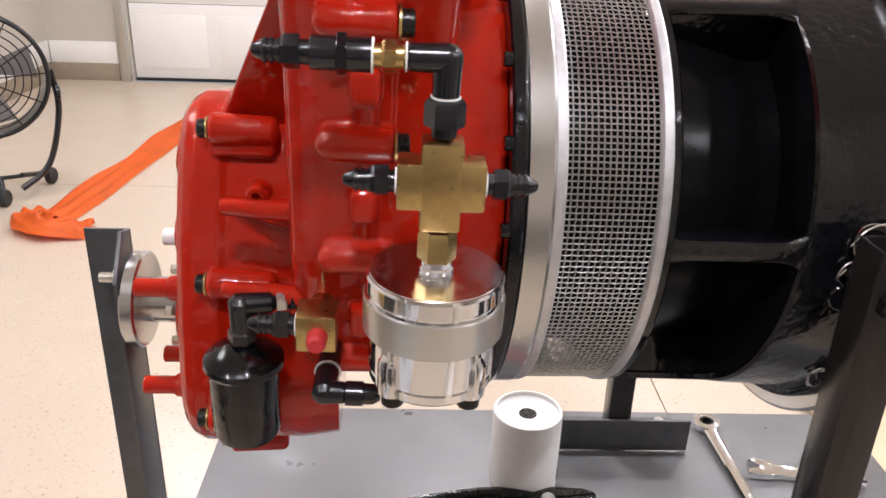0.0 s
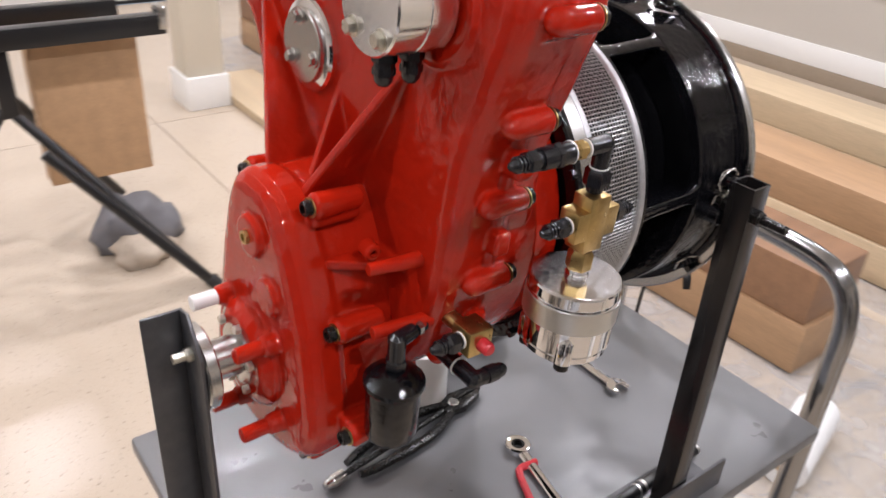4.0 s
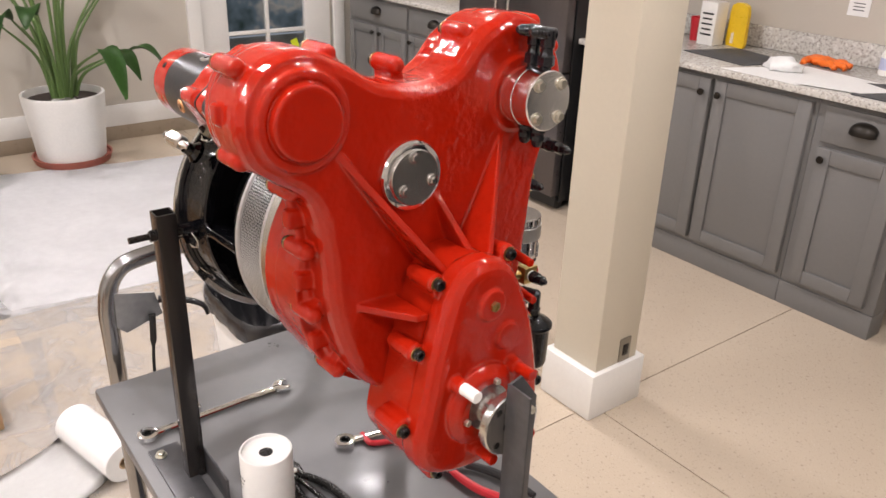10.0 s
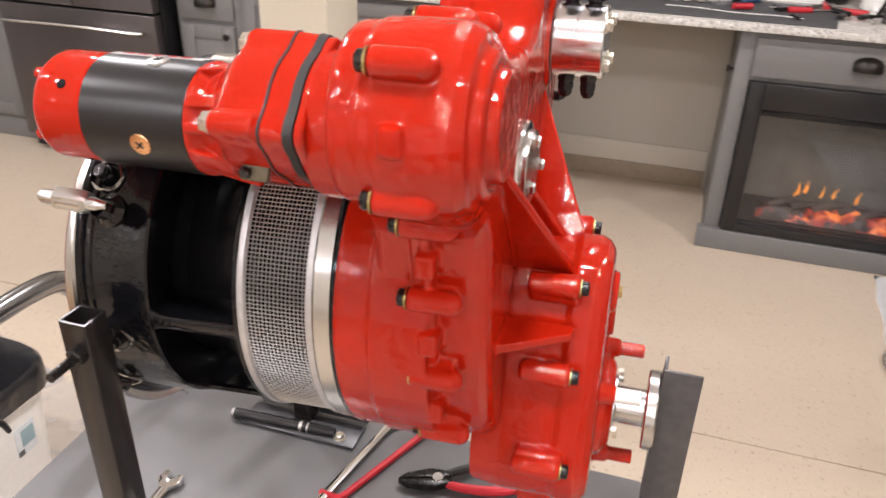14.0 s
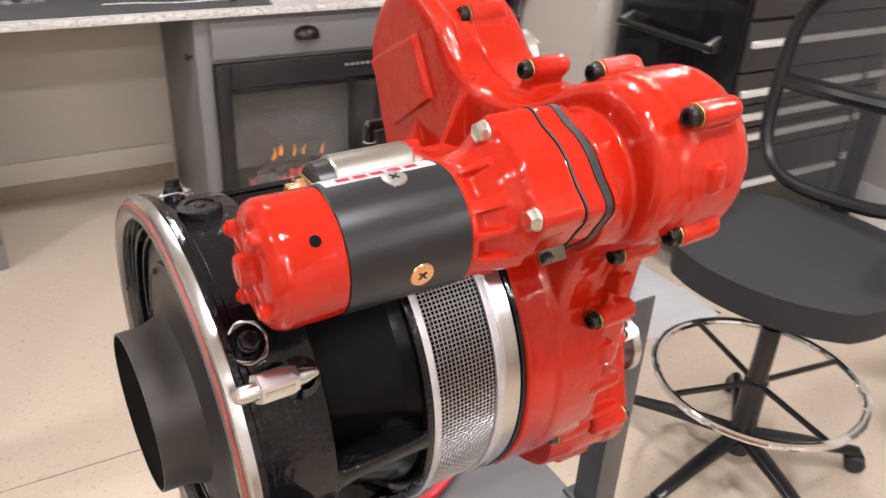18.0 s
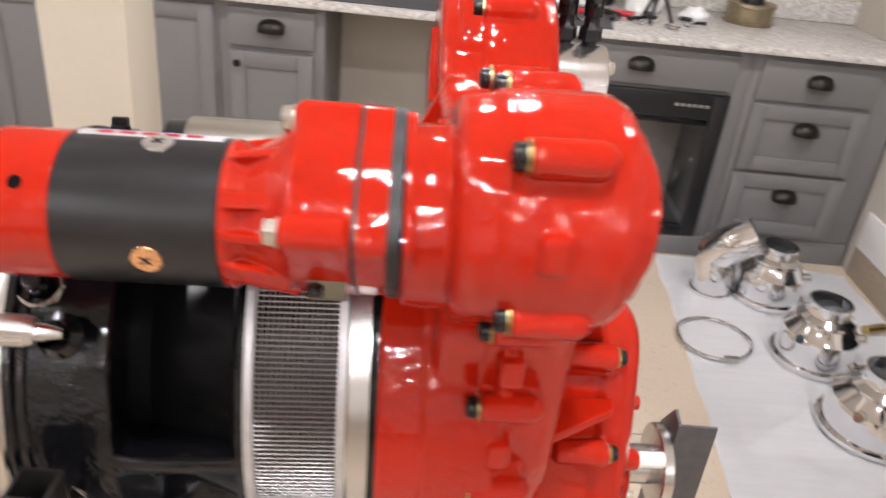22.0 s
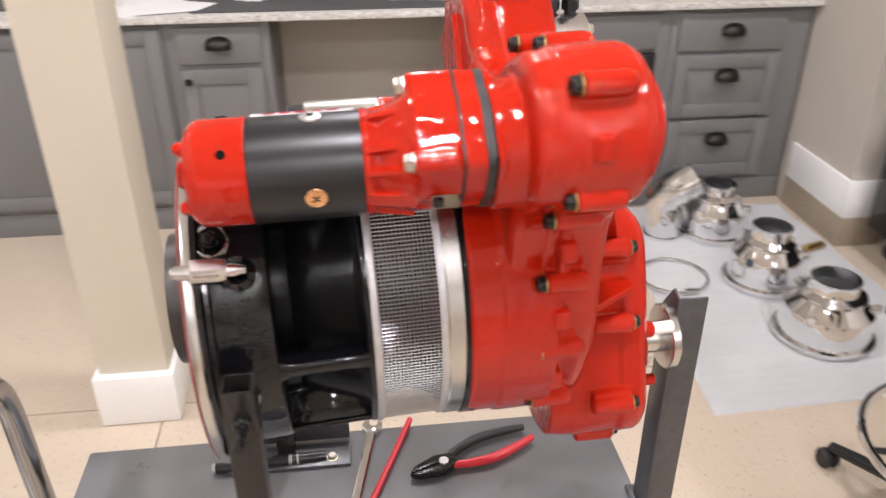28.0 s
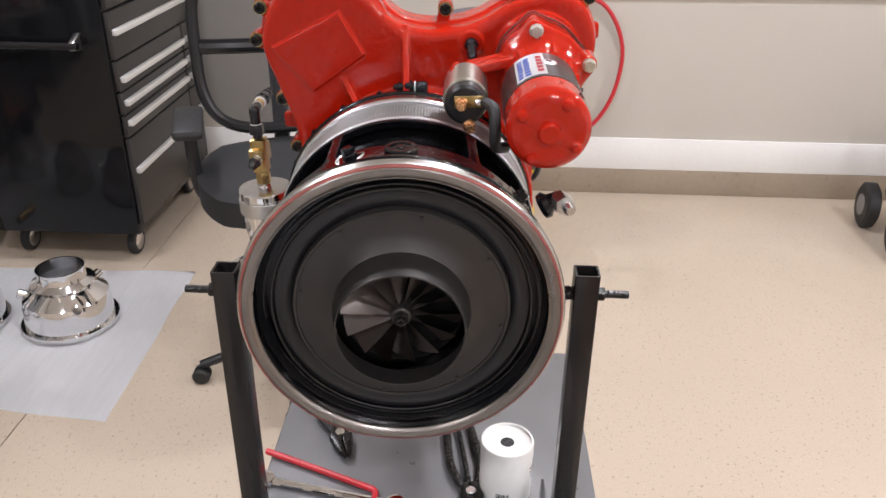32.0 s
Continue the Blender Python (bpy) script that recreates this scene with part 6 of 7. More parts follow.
# back of the tower: raised pad and ribs
plate([(.287, .166, .204), (.287, .084, .243), (.287, .057, .193), (.287, .122, .150)], .012, "x", b)
plate([(.250, .008, .140), (.292, .008, .225), (.300, .008, .225), (.300, .008, .14)], .008, "y", b)
plate([(.252, .060, .125), (.288, .086, .168), (.300, .086, .168), (.300, .060, .11)], .008, "y", b)
plate([(.252, -.075, .125), (.290, -.060, .195), (.300, -.06, .195), (.300, -.07, .12)], .008, "y", b)
ring([(.283, 0), (.283, .014), (.295, .016), (.295, 0)], -.070, .203, b, 24, False)
case = cast("gearbox_case", b, RED, engine, "glossy red cast gearbox housing", .0014, 3)


def cap_bolt(p, d, parent, r=.0068, h=.0075, washer=True):
    """A black socket-head bolt with its brass washer."""
    p, d = Vector(p), Vector(d)
    w = lathe([(0, .004), (0, r * 1.28), (.0012, r * 1.28), (.0012, .004)], p, d, 16, closed=True) if washer else None
    o = part("bolt", lathe([(.001, 0), (.001, r), (h - .001, r), (h, r - .001), (h, r * .55), (h - .004, r * .5), (h - .004, 0)], p, d, 14), BLACK_OXIDE, parent)
    if w:
        part("washer", w, BRASS, parent)
    return o
for y, z in BOLTS:
    cap_bolt((.3165, y, z), (-1, 0, 0), case)
turned_about(case, .312, -.14, 1.4)

# front cover
COVER = outline([(.010, .052), (-.028, .037), (-.050, -.025), (-.064, -.095), (-.074, -.150), (-.058, -.184), (-.015, -.202), (.035, -.202), (.083, -.184), (.106, -.148), (.101, -.095), (.082, -.025), (.048, .037)])
FB = [(-.040, .031), (-.063, -.042), (-.079, -.130), (.059, .042), (.096, -.049), (.120, -.136), (-.030, -.205), (.058, -.203)]
b = loft([(.345, inset_line(COVER, .006)), (.372, inset_line(COVER, .002)), (.418, inset_line(COVER, .003)), (.424, COVER), (.440, COVER), (.4465, inset_line(COVER, .0035)), (.4515, inset_line(COVER, .010)), (.453, inset_line(COVER, .017))])
for y, z in FB:
    rod((.385, y, z), (.4285, y, z), .0092, .0108, 14, b, .003)
    c = Vector((.016 - y, -.08 - z)).normalized() * .010
    box((.408, y + c.x, z + c.y), (.042, .016, .016), .003, b)
ring([(.44, 0), (.44, .0185), (.4565, .0180), (.4585, .0165), (.4585, 0)], .014, .003, b, 28, False)
ring([(.44, 0), (.44, .0165), (.4565, .0160), (.458, .0145), (.458, 0)], .040, -.040, b, 28, False)
ring([(.44, 0), (.44, .051), (.458, .048), (.464, .040), (.466, .036), (.466, 0)], .008, -.114, b, 40, False)
PEGS = [(.050, -.078), (-.030, -.076), (.000, -.166), (.056, -.156)]
for y, z in PEGS:
    rod((.44, y, z), (.468, y, z), .0105, .009, 14, b, .003)
cover = cast("front_cover", b, RED, engine, "glossy red cast front cover", .0013, 2)
for y, z in FB:
    cap_bolt((.4285, y, z), (1, 0, 0), cover, .0062, .007)
for i, (y, z) in enumerate(PEGS):
    part("peg", rod((.466, y, z), (.489, y, z), .0068, seg=14), WHITE_PLASTIC if i == 1 else RED, cover, "tape-wrapped white peg" if i == 1 else "red capped peg")
part("plug_screw", lathe([(0, 0), (0, .0062), (.003, .006), (.003, .0035), (.001, .003), (.001, 0)], (.4585, .014, .003), (1, 0, 0), 6), BRASS, cover, "small brass plug")
turned_about(cover, .433, .016, 1.6)
shaft = part("output_shaft", lathe([(.455, 0), (.455, .027), (.468, .027), (.470, .0175), (.494, .0175), (.495, .0355), (.4965, .037), (.5045, .037), (.506, .0355), (.506, .012), (.500, .011), (.500, 0)], (0, .008, -.112), (1, 0, 0), 48), STEEL, engine, "machined steel output shaft with flange", angle=20)
for k in range(6):
    a = 2 * math.pi * (k + .25) / 6
    p = (.468, .008 + .0315 * math.cos(a), -.112 + .0315 * math.sin(a))
    part("seal_bolt", hexnut(p, (1, 0, 0), .007, .005), ZINC, shaft)
# flange holes are not cut: dark discs paint the shade inside them
for k in range(4):
    a = 2 * math.pi * (k + .5) / 4
    p = Vector((.5055, .008 + .028 * math.cos(a), -.112 + .028 * math.sin(a)))
    part("flange_hole", rod(p, p + Vector((.0008, 0, 0)), .0042, seg=14), BLACK_OXIDE, shaft)

# steel pump cap with four bolts, and the small cover with three
pump = part("pump_cap", lathe([(.374, 0), (.374, .0320), (.393, .0320), (.3935, .0312), (.3945, .0312), (.395, .0320), (.4165, .0320), (.4178, .0308), (.4178, 0)], (0, .108, .201), (1, 0, 0), 56), TURNED, engine, "polished aluminium pump cap with four bolts", angle=20)
for y in (.0915, .1235):
    for z in (.1835, .2185):
        part("bolt", hexnut((.418, y, z), (1, 0, 0), .0095, .0055, rod((.4175, y, z), (.4188, y, z), .0072)), ZINC, pump)
for i, (x, y, top) in enumerate(((.384, .113, True), (.4045, .112, True), (.384, .110, False), (.4045, .109, False))):
    s = 1 if top else -1
    z0 = .201 + s * .029
    if top:
        e = part("hose_elbow", lathe([(0, 0), (0, .0062), (.004, .0062), (.006, .0078), (.016, .0078), (.018, .0066), (.024, .0066), (.025, .0080), (.042, .0080), (.044, .0066), (.044, 0)], (x, y, z0), (0, 0, 1), 18), BLACK_ANOD, pump, "black anodised elbow fitting")
        part("nut", hexnut((x, y, z0 + .006), (0, 0, 1), .0165, .011), BLACK_ANOD, e)
        part("elbow_end", lathe([(-.007, 0), (-.007, .0072), (.006, .0075), (.0065, .0066), (.009, .0060), (.010, .0068), (.012, .0058), (.014, .0064), (.016, .0054), (.018, .0060), (.020, .0050), (.024, .0030), (.024, 0)], (x, y, z0 + .0385), (-.12, -1, .10), 16), BLACK_ANOD, e)
    else:
        e = part("hose_fitting", hexnut((x, y, z0), (0, 0, -1), .0145, .009, lathe([(0, 0), (0, .0066), (.012, .0070), (.020, .0062), (.023, .004), (.023, 0)], (x, y, z0), (0, 0, -1), 14)), BLACK_ANOD, pump, "black capped hose fitting")
        part("nut", hexnut((x, y, z0 - .011), (0, 0, -1), .0135, .006), BLACK_ANOD, e)
disc = part("cover_disc", lathe([(.370, 0), (.370, .0370), (.3765, .0370), (.3785, .0352), (.380, .029), (.380, 0)], (0, -.037, .130), (1, 0, 0), 56), ALU, engine, "turned aluminium cover with three bolts", angle=20)
part("face_plate", lathe([(.3795, 0), (.3795, .0295), (.3828, .0293), (.3836, .0285), (.3836, 0)], (0, -.037, .130), (1, 0, 0), 56), STEEL, disc)
for y, z in ((-.040, .152), (-.051, .118), (-.016, .125)):
    part("bolt", hexnut((.3840, y, z), (1, 0, 0), .0088, .005, rod((.383, y, z), (.3850, y, z), .0065)), STEEL, disc)

# starter motor
SY, SZ = -.142, .179
st = part("starter_motor", lathe([(.0895, 0), (.0895, .0400), (.090, .0405), (.171, .0405), (.1715, .0400), (.1715, 0)], (0, SY, SZ), (1, 0, 0), 56), BLACK_SATIN, engine, "starter motor with a satin black can", angle=20)
b = lathe([(.044, 0), (.044, .028), (.0455, .034), (.050, .0385), (.054, .0402), (.0892, .0402), (.0892, 0)], (0, SY, SZ), (1, 0, 0), 56)
lathe([(.036, 0), (.036, .009), (.037, .010), (.046, .0115), (.046, 0)], (0, SY, SZ), (1, 0, 0), 28, b)
for k in range(4):
    a = 2 * math.pi * (k + .35) / 4
    rod((.040, SY + .030 * math.cos(a), SZ + .030 * math.sin(a)), (.05, SY + .030 * math.cos(a), SZ + .030 * math.sin(a)), .0052, seg=12, bm=b)
for k in (0, 2):
    a = 2 * math.pi * (k + .35) / 4
    box((.0445, SY + .020 * math.cos(a), SZ + .020 * math.sin(a)), (.004, .018, .009), .002, b, (math.degrees(a), 0, 0))
cap = cast("end_cap", b, RED, st, "glossy red starter end cap", .0011, 3)
for k in range(4):
    a = 2 * math.pi * (k + .35) / 4
    part("screw", rod((.0405, SY + .030 * math.cos(a), SZ + .030 * math.sin(a)), (.0385, SY + .030 * math.cos(a), SZ + .030 * math.sin(a)), .0036, seg=6), RED, cap)


def on_can(x, ang, lift=.0405):
    n = Vector((0, math.cos(radians(ang)), math.sin(radians(ang))))
    return Vector((x, SY, SZ)) + n * lift, n
p, n = on_can(.073, 142, .0395)
# near-black disc on the surface, painting the shade inside the vent
part("vent_hole", rod(p, p + n * .0012, .0036, seg=16), BLACK_DEEP, st)
for x, ang, mt, lb in ((.136, 195, COPPER, "copper-coloured cross-head screw"), (.136, 98, ALU_SATIN, "silver cross-head screw")):
    p, n = on_can(x, ang, .0398)
    sc = part("pole_screw", lathe([(0, 0), (0, .0082), (.0014, .0078), (.0019, .004), (.0016, 0)], p, n, 24), mt, st, lb)
    t = n.cross(Vector((1, 0, 0)))
    # cross recess drawn with dark bars that carry its shade
    cr = bm_new()
    for d in (Vector((1, 0, 0)) + t, Vector((1, 0, 0)) - t):
        sweep([p + n * .0017 - d.normalized() * .0035, p + n * .0017 + d.normalized() * .0035], .0008, 6, cr)
    part("cross_slot", cr, BLACK_OXIDE, sc)
# label wrapped on the can: white ground with plain red and blue bars
LABEL = material("white_label", (0.80, 0.80, 0.80), 0.35, 0, 0.03, 10, 90, 0)
BLUE = material("label_blue", (0.03, 0.10, 0.55), 0.35, 0, 0.05, 10, 90, 0)
LRED = material("label_red", (0.60, 0.03, 0.05), 0.35, 0, 0.05, 10, 90, 0)
def wrap(name, x0, x1, a0, a1, lift, mat, parent):
    b = bm_new()
    rows = [[b.verts.new(on_can(x, a0 + (a1 - a0) * k / 10, .0405 + lift)[0]) for k in range(11)] for x in (x0, x1)]
    for k in range(10):
        b.faces.new((rows[0][k], rows[0][k + 1], rows[1][k + 1], rows[1][k]))
    bmesh.ops.solidify(b, geom=list(b.faces), thickness=-.00025)
    return part(name, b, mat, parent)
lab = wrap("label_sticker", .093, .168, 48, 92, .0006, LABEL, st)
lab["label"] = "white sticker with red and blue print"
for k in range(5):
    wrap("print_bar", .102 + k * .0115, .1105 + k * .0115, 80, 88, .0009, LRED, lab)
rnd = random.Random(4)
for row in range(2):
    for k in range(7):
        x = .098 + k * .0088
        wrap("print_bar", x, x + .0055 + .001 * rnd.random(), 52 + row * 10, 59 + row * 10 + 1.5 * rnd.random(), .0009, BLUE, lab)
DY, DZ = -.147, .187          # axis of the offset drive
EARS = ((-.140, .234), (-.198, .196))


def drive_line(grow=0.0, ear=1.0):
    """The eared outline of the drive flange."""
    out = []
    for k in range(96):
        t = 360 * k / 96
        r = .0488 + grow
        for c, h, w in ((81, .0092, 13), (173, .0098, 14), (232, -.0065, 24)):
            d = (t - c + 180) % 360 - 180
            r += ear * h * math.exp(-(d / w) ** 2)
        out.append(Vector((DY + r * math.cos(radians(t)), DZ + r * math.sin(radians(t)))))
    return out


def can_line(r):
    return [Vector((SY + r * math.cos(2 * math.pi * k / 96), SZ + r * math.sin(2 * math.pi * k / 96))) for k in range(96)]
def mix_line(A, B, u):
    return [p.lerp(q, u) for p, q in zip(A, B)]
mouth = drive_line(-.002, .0)
b = loft([(.1712, can_line(.0402)), (.1755, can_line(.0408)), (.1775, can_line(.0392)), (.183, mix_line(can_line(.0345), mouth, .10)), (.195, mix_line(can_line(.0345), mouth, .45)),
          (.2045, mix_line(can_line(.035), mouth, .85)), (.2075, drive_line(-.0015, .8)), (.2095, drive_line(0)), (.2400, drive_line(0))])
for ang, w, top in ((28, .006, .044), (62, .006, .045), (112, .005, .049), (146, .009, .0475), (172, .005, .048), (203, .012, .047), (262, .008, .045), (318, .008, .044)):
    n = Vector((0, math.cos(radians(ang)), math.sin(radians(ang))))
    c = Vector((0, SY, SZ))
    plate([Vector((.1735, 0, 0)) + c + n * .030, Vector((.1735, 0, 0)) + c + n * (top - .006), Vector((.183, 0, 0)) + c + n * (top - .004), Vector((.2085, 0, 0)) + c + n * top, Vector((.2085, 0, 0)) + c + n * .030], w, n.cross(Vector((1, 0, 0))), b)
for y, z in EARS:
    rod((.2055, y, z), (.238, y, z), .0094, .0100, 16, b, .002)
part_drive = cast("drive_housing", b, RED, st, "glossy red cast drive housing with pockets between ribs", .0011, 3)
for y, z in EARS:
    part("bolt", hexnut((.2055, y, z), (-1, 0, 0), .0125, .0068, rod((.2060, y, z), (.2040, y, z), .0078)), ZINC, part_drive, "yellow zinc hexagon bolt")
part("gasket", loft([(.2402, drive_line(.0006)), (.2418, drive_line(.0006))]), RUBBER, st, "thin black gasket")
part("spacer", loft([(.2420, drive_line(-.0002)), (.2568, drive_line(-.0002, .9))]), RED, st, "glossy red spacer ring")
part("gasket", loft([(.2570, drive_line(.0006, .9)), (.2632, drive_line(.0006, .8))]), RUBBER, st, "wide black gasket strip")
part("case_flange", loft([(.2634, drive_line(-.0004, .8)), (.2676, drive_line(-.0004, .8)), (.2690, drive_line(-.0016, .8)), (.2694, drive_line(-.004, .7))]), RED, case, "red flange face of the gearbox")
p = Vector((.228, -.188, .164))
br = part("bracket", box(p, (.020, .016, .0040), .001, rot=(62, 0, 0)), material("olive_zinc", (0.12, 0.10, 0.06), 0.5, 0.4, 0.2, 40, 200, 0.05), st, "small plated bracket under the drive")
n = Vector((0, -.88, -.47))
part("bolt", hexnut(p + Vector((-.006, 0, 0)) + n * .002, n, .008, .005), BLACK_OXIDE, br)
# solenoid
VY, VZ = -.064, .183
sol = part("solenoid", lathe([(.128, 0), (.128, .0218), (.1295, .0232), (.188, .0232), (.190, .0218), (.190, 0)], (0, VY, VZ), (1, 0, 0), 40), material("yellow_zinc_can", (0.47, 0.45, 0.40), 0.30, 1.0, 0.06, 12, 60, 0.0), st, "pale yellow zinc plated solenoid", angle=20)
part("terminal_cap", lathe([(.114, 0), (.114, .0175), (.116, .0205), (.1285, .0210), (.1285, 0)], (0, VY, VZ), (1, 0, 0), 36), BLACK_SATIN, sol)
part("strap", box((.1125, VY - .004, VZ + .004), (.0016, .030, .012), .0006), BRASS, sol)
for y, z in ((VY + .004, VZ + .003), (VY - .004, VZ - .020)):
    part("terminal_stud", hexnut((.1115, y, z), (-1, 0, 0), .0120, .0055, rod((.115, y, z), (.098, y, z), .0045)), COPPER, sol, "copper terminal stud with nut")
part("terminal_stud", hexnut((.1125, VY - .013, VZ + .004), (-1, 0, 0), .006, .004, rod((.115, VY - .013, VZ + .004), (.106, VY - .013, VZ + .004), .0022)), STEEL, sol)
part("jumper_lead", sweep([(.108, VY - .020, VZ + .004), (.094, VY - .028, VZ + .002), (.086, VY - .029, VZ - .016), (.088, VY - .030, VZ - .034), (.10, VY - .040, VZ - .040)], .0058, 10), RUBBER, st, "black jumper lead")
b = rod((.186, VY, VZ), (.215, VY - .006, VZ), .015, .018, 24)
rod((.176, VY + .012, VZ + .014), (.205, VY + .010, VZ + .014), .006, seg=12, bm=b)
plate([(.19, VY, VZ + .012), (.22, VY, VZ + .012), (.222, VY - .06, VZ + .024), (.18, VY - .050, VZ + .024)], .01, "z", b)
cast("solenoid_mount", b, RED, st, "", .0013, 3)

# small black fittings at the back of the tower
def nipple(name, p, d, parent, r=.0062, nut=True, seal=True):
    """A capped flare fitting: seal, hex, ribbed thread and rounded cone."""
    p, d = Vector(p), Vector(d).normalized()
    k = r / .0062
    o = part(name, lathe([(a * k, b) for a, b in ((0, 0), (0, r * .95), (.0045, r * .95), (.0045, r * .86), (.0135, r * .86), (.0135, r), (.0150, r), (.0152, r * .86), (.0166, r * .86), (.0168, r), (.0182, r), (.0184, r * .86), (.0198, r * .86), (.0200, r), (.0214, r), (.0220, r * .82), (.0265, r * .50), (.0275, r * .3), (.0275, 0))], p, d, 18), BLACK_ANOD, parent)
    if nut:
        part("hex", hexnut(p + d * .0045 * k, d, r * 2.35, .0088 * k), BLACK_ANOD, o)
    if seal:
        part("sealant", lathe([(0, 0), (0, r * 1.12), (.0012, r * 1.12), (.0012, 0)], p, d, 18), WHITE_PLASTIC, o)
    return o
ey0, ez0 = (-.012, .158)
e = part("rear_elbow", rod((.262, ey0, ez0 - .030), (.262, ey0, ez0 + .006), .0060, .0068, 14, rod((.262, ey0 - .004, ez0), (.262, ey0 + .008, ez0), .0070, .0066, 14, None, .002), .002), BLACK_ANOD, engine, "black elbow fitting with capped end")
nipple("elbow_tip", (.262, ey0 + .008, ez0), (0, 1, 0), e, .0060)
part("breather_fitting", lathe([(0, 0), (0, .008), (.006, .0082), (.008, .006), (.022, .006), (.030, .0045), (.032, 0)], (.284, -.070, .203), (-.8, -.05, -.35), 14), BLACK_ANOD, engine, "short black breather fitting")

# oil plumbing on the far flank
PX, PY = .287, .200
CZ = .0200
can = part("filter_can", lathe([(0, 0), (0, .0335), (.0015, .0343), (.0085, .0345), (.0095, .0332), (.0110, .0332), (.0116, .0345), (.0300, .0348), (.0308, .0335), (.0315, .0322), (.052, .0322), (.0526, .0316), (.0535, .0322), (.058, .0320), (.060, .030), (.060, 0)], (PX, PY, CZ), (0, 0, -1), 56), ALU, engine, "polished aluminium filter can", angle=20)
part("lid_face", lathe([(0, 0), (0, .0328), (.0004, .0324), (.0004, 0)], (PX, PY, CZ), (0, 0, 1), 56), material("hazed_aluminium", (0.58, 0.57, 0.57), 0.20, 1.0, 0.08, 30, 200, 0.0, rvar=0.3), can, "hazed flat lid")
part("band", lathe([(.0118, .0330), (.0118, .0352), (.0123, .0355), (.0300, .0355), (.0305, .0352), (.0305, .033)], (PX, PY, CZ), (0, 0, -1), 56, closed=True), ALU_SATIN, can, "satin clamp band", angle=20)
for k in range(4):
    a = math.pi / 4 + k * math.pi / 2
    c = (PX + .0270 * math.cos(a), PY + .0270 * math.sin(a))
    part("lug", lathe([(0, 0), (.004, .005), (.010, .0078), (.027, .0078), (.028, .007), (.028, 0)], (c[0], c[1], -.0115), (0, 0, -1), 18), ALU, can)
    part("foot_bolt", lathe([(0, 0), (0, .0058), (.006, .0058), (.0068, .005), (.0068, 0)], (c[0], c[1], -.0395), (0, 0, -1), 14), BLACK_OXIDE, can)
part("nipple", lathe([(0, 0), (0, .0085), (.003, .0088), (.004, .0078), (.010, .0078), (.012, .0062), (.016, .0062)], (PX, PY, CZ - .0005), (0, 0, 1), 20), CHROME, can)
hexb = hexnut((PX, PY, .0270), (0, 0, 1), .0165, .0150)
part("nut", hexb, BRASS, can)
b = box((PX, PY, .0655), (.0192, .018, .043), .0012)
box((PX, PY, .0660), (.0410, .0178, .0228), .0012, b)
cross = part("brass_cross", b, BRASS, engine, "brass cross fitting with black capped arms")
for s in (1, -1):
    nipple("arm_fitting", (PX + s * .0203, PY, .0660), (s, 0, 0), cross, .0057)
b = rod((PX, PY, .106), (PX, PY, .1236), .0062, .0068, 20, None, .001)
rod((PX - .0001, PY, .1235), (PX + .0175, PY, .1235), .0068, .0062, 20, b, .001)
lathe([(.0069 * math.sin(math.pi * (k / 10 - .5)), max(0, .0069 * math.cos(math.pi * (k / 10 - .5)))) for k in range(11)], (PX, PY, .1235), (0, 0, 1), 20, b)
el = part("riser_elbow", rod((PX, PY, .088), (PX, PY, .107), .0060, .0060, 16, b), BLACK_ANOD, engine, "black anodised riser elbow")
part("nut", hexnut((PX, PY, .0935), (0, 0, 1), .0165, .0125), BLACK_ANOD, el)
part("seal", lathe([(0, 0), (0, .0068), (.0008, .0068), (.0008, 0)], (PX, PY, .1062), (0, 0, 1), 18), WHITE_PLASTIC, el)
part("seal", lathe([(0, 0), (0, .0066), (.0010, .0066), (.0010, 0)], (PX + .0176, PY, .1235), (1, 0, 0), 18), WHITE_PLASTIC, el)
part("brass_coupling", hexnut((PX + .0225, PY, .1235), (1, 0, 0), .0125, .0065, rod((PX + .0186, PY, .1235), (PX + .033, PY, .1235), .0054)), BRASS, el)
cv = part("check_valve", lathe([(0, 0), (0, .0076), (.001, .0076), (.0255, .0076), (.0265, .0070), (.0265, .0056), (.030, .0056), (.030, 0)], (PX + .033, PY, .1235), (1, 0, 0), 24), BLACK_ANOD, engine, "black inline check valve with capped end")
part("collar", hexnut((PX + .0440, PY, .1235), (1, 0, 0), .0158, .0048), BLACK_ANOD, cv)
part("seal", lathe([(0, 0), (0, .0078), (.0010, .0078), (.0010, 0)], (PX + .0322, PY, .1235), (1, 0, 0), 18), WHITE_PLASTIC, cv)
nipple("end_fitting", (PX + .0600, PY, .1235), (1, 0, 0), cv, .0056, True, False)
# screw-on oil filter with its elbow
OX, OY = .397, .137
of = part("oil_filter", lathe([(0, 0), (0, .007), (.002, .012), (.006, .0205), (.010, .0242), (.0135, .0245), (.0155, .0235), (.016, .0216), (.060, .0212), (.065, .0195), (.067, .016), (.067, 0)], (OX, OY, -.066), (0, 0, -1), 48), BLACK_GLOSS, engine, "gloss black canister oil filter")
part("drain", lathe([(0, 0), (0, .0065), (.005, .006), (.007, .003), (.011, .003), (.011, 0)], (OX, OY, -.133), (0, 0, -1), 14), BRASS, of)
b = rod((OX, OY, -.068), (OX, OY, -.034), .0068, .0072, 18, None, .003)
e = part("filter_elbow", rod((OX + .006, OY + .001, -.040), (OX - .020, OY - .005, -.040), .0072, .0064, 18, b, .003), BLACK_ANOD, of, "black elbow over the filter")
part("nut", hexnut((OX, OY, -.064), (0, 0, 1), .0150, .008), BLACK_ANOD, e)
part("collar", hexnut((OX - .020, OY - .005, -.040), (-1, -.25, 0), .0105, .006), STEEL, of)
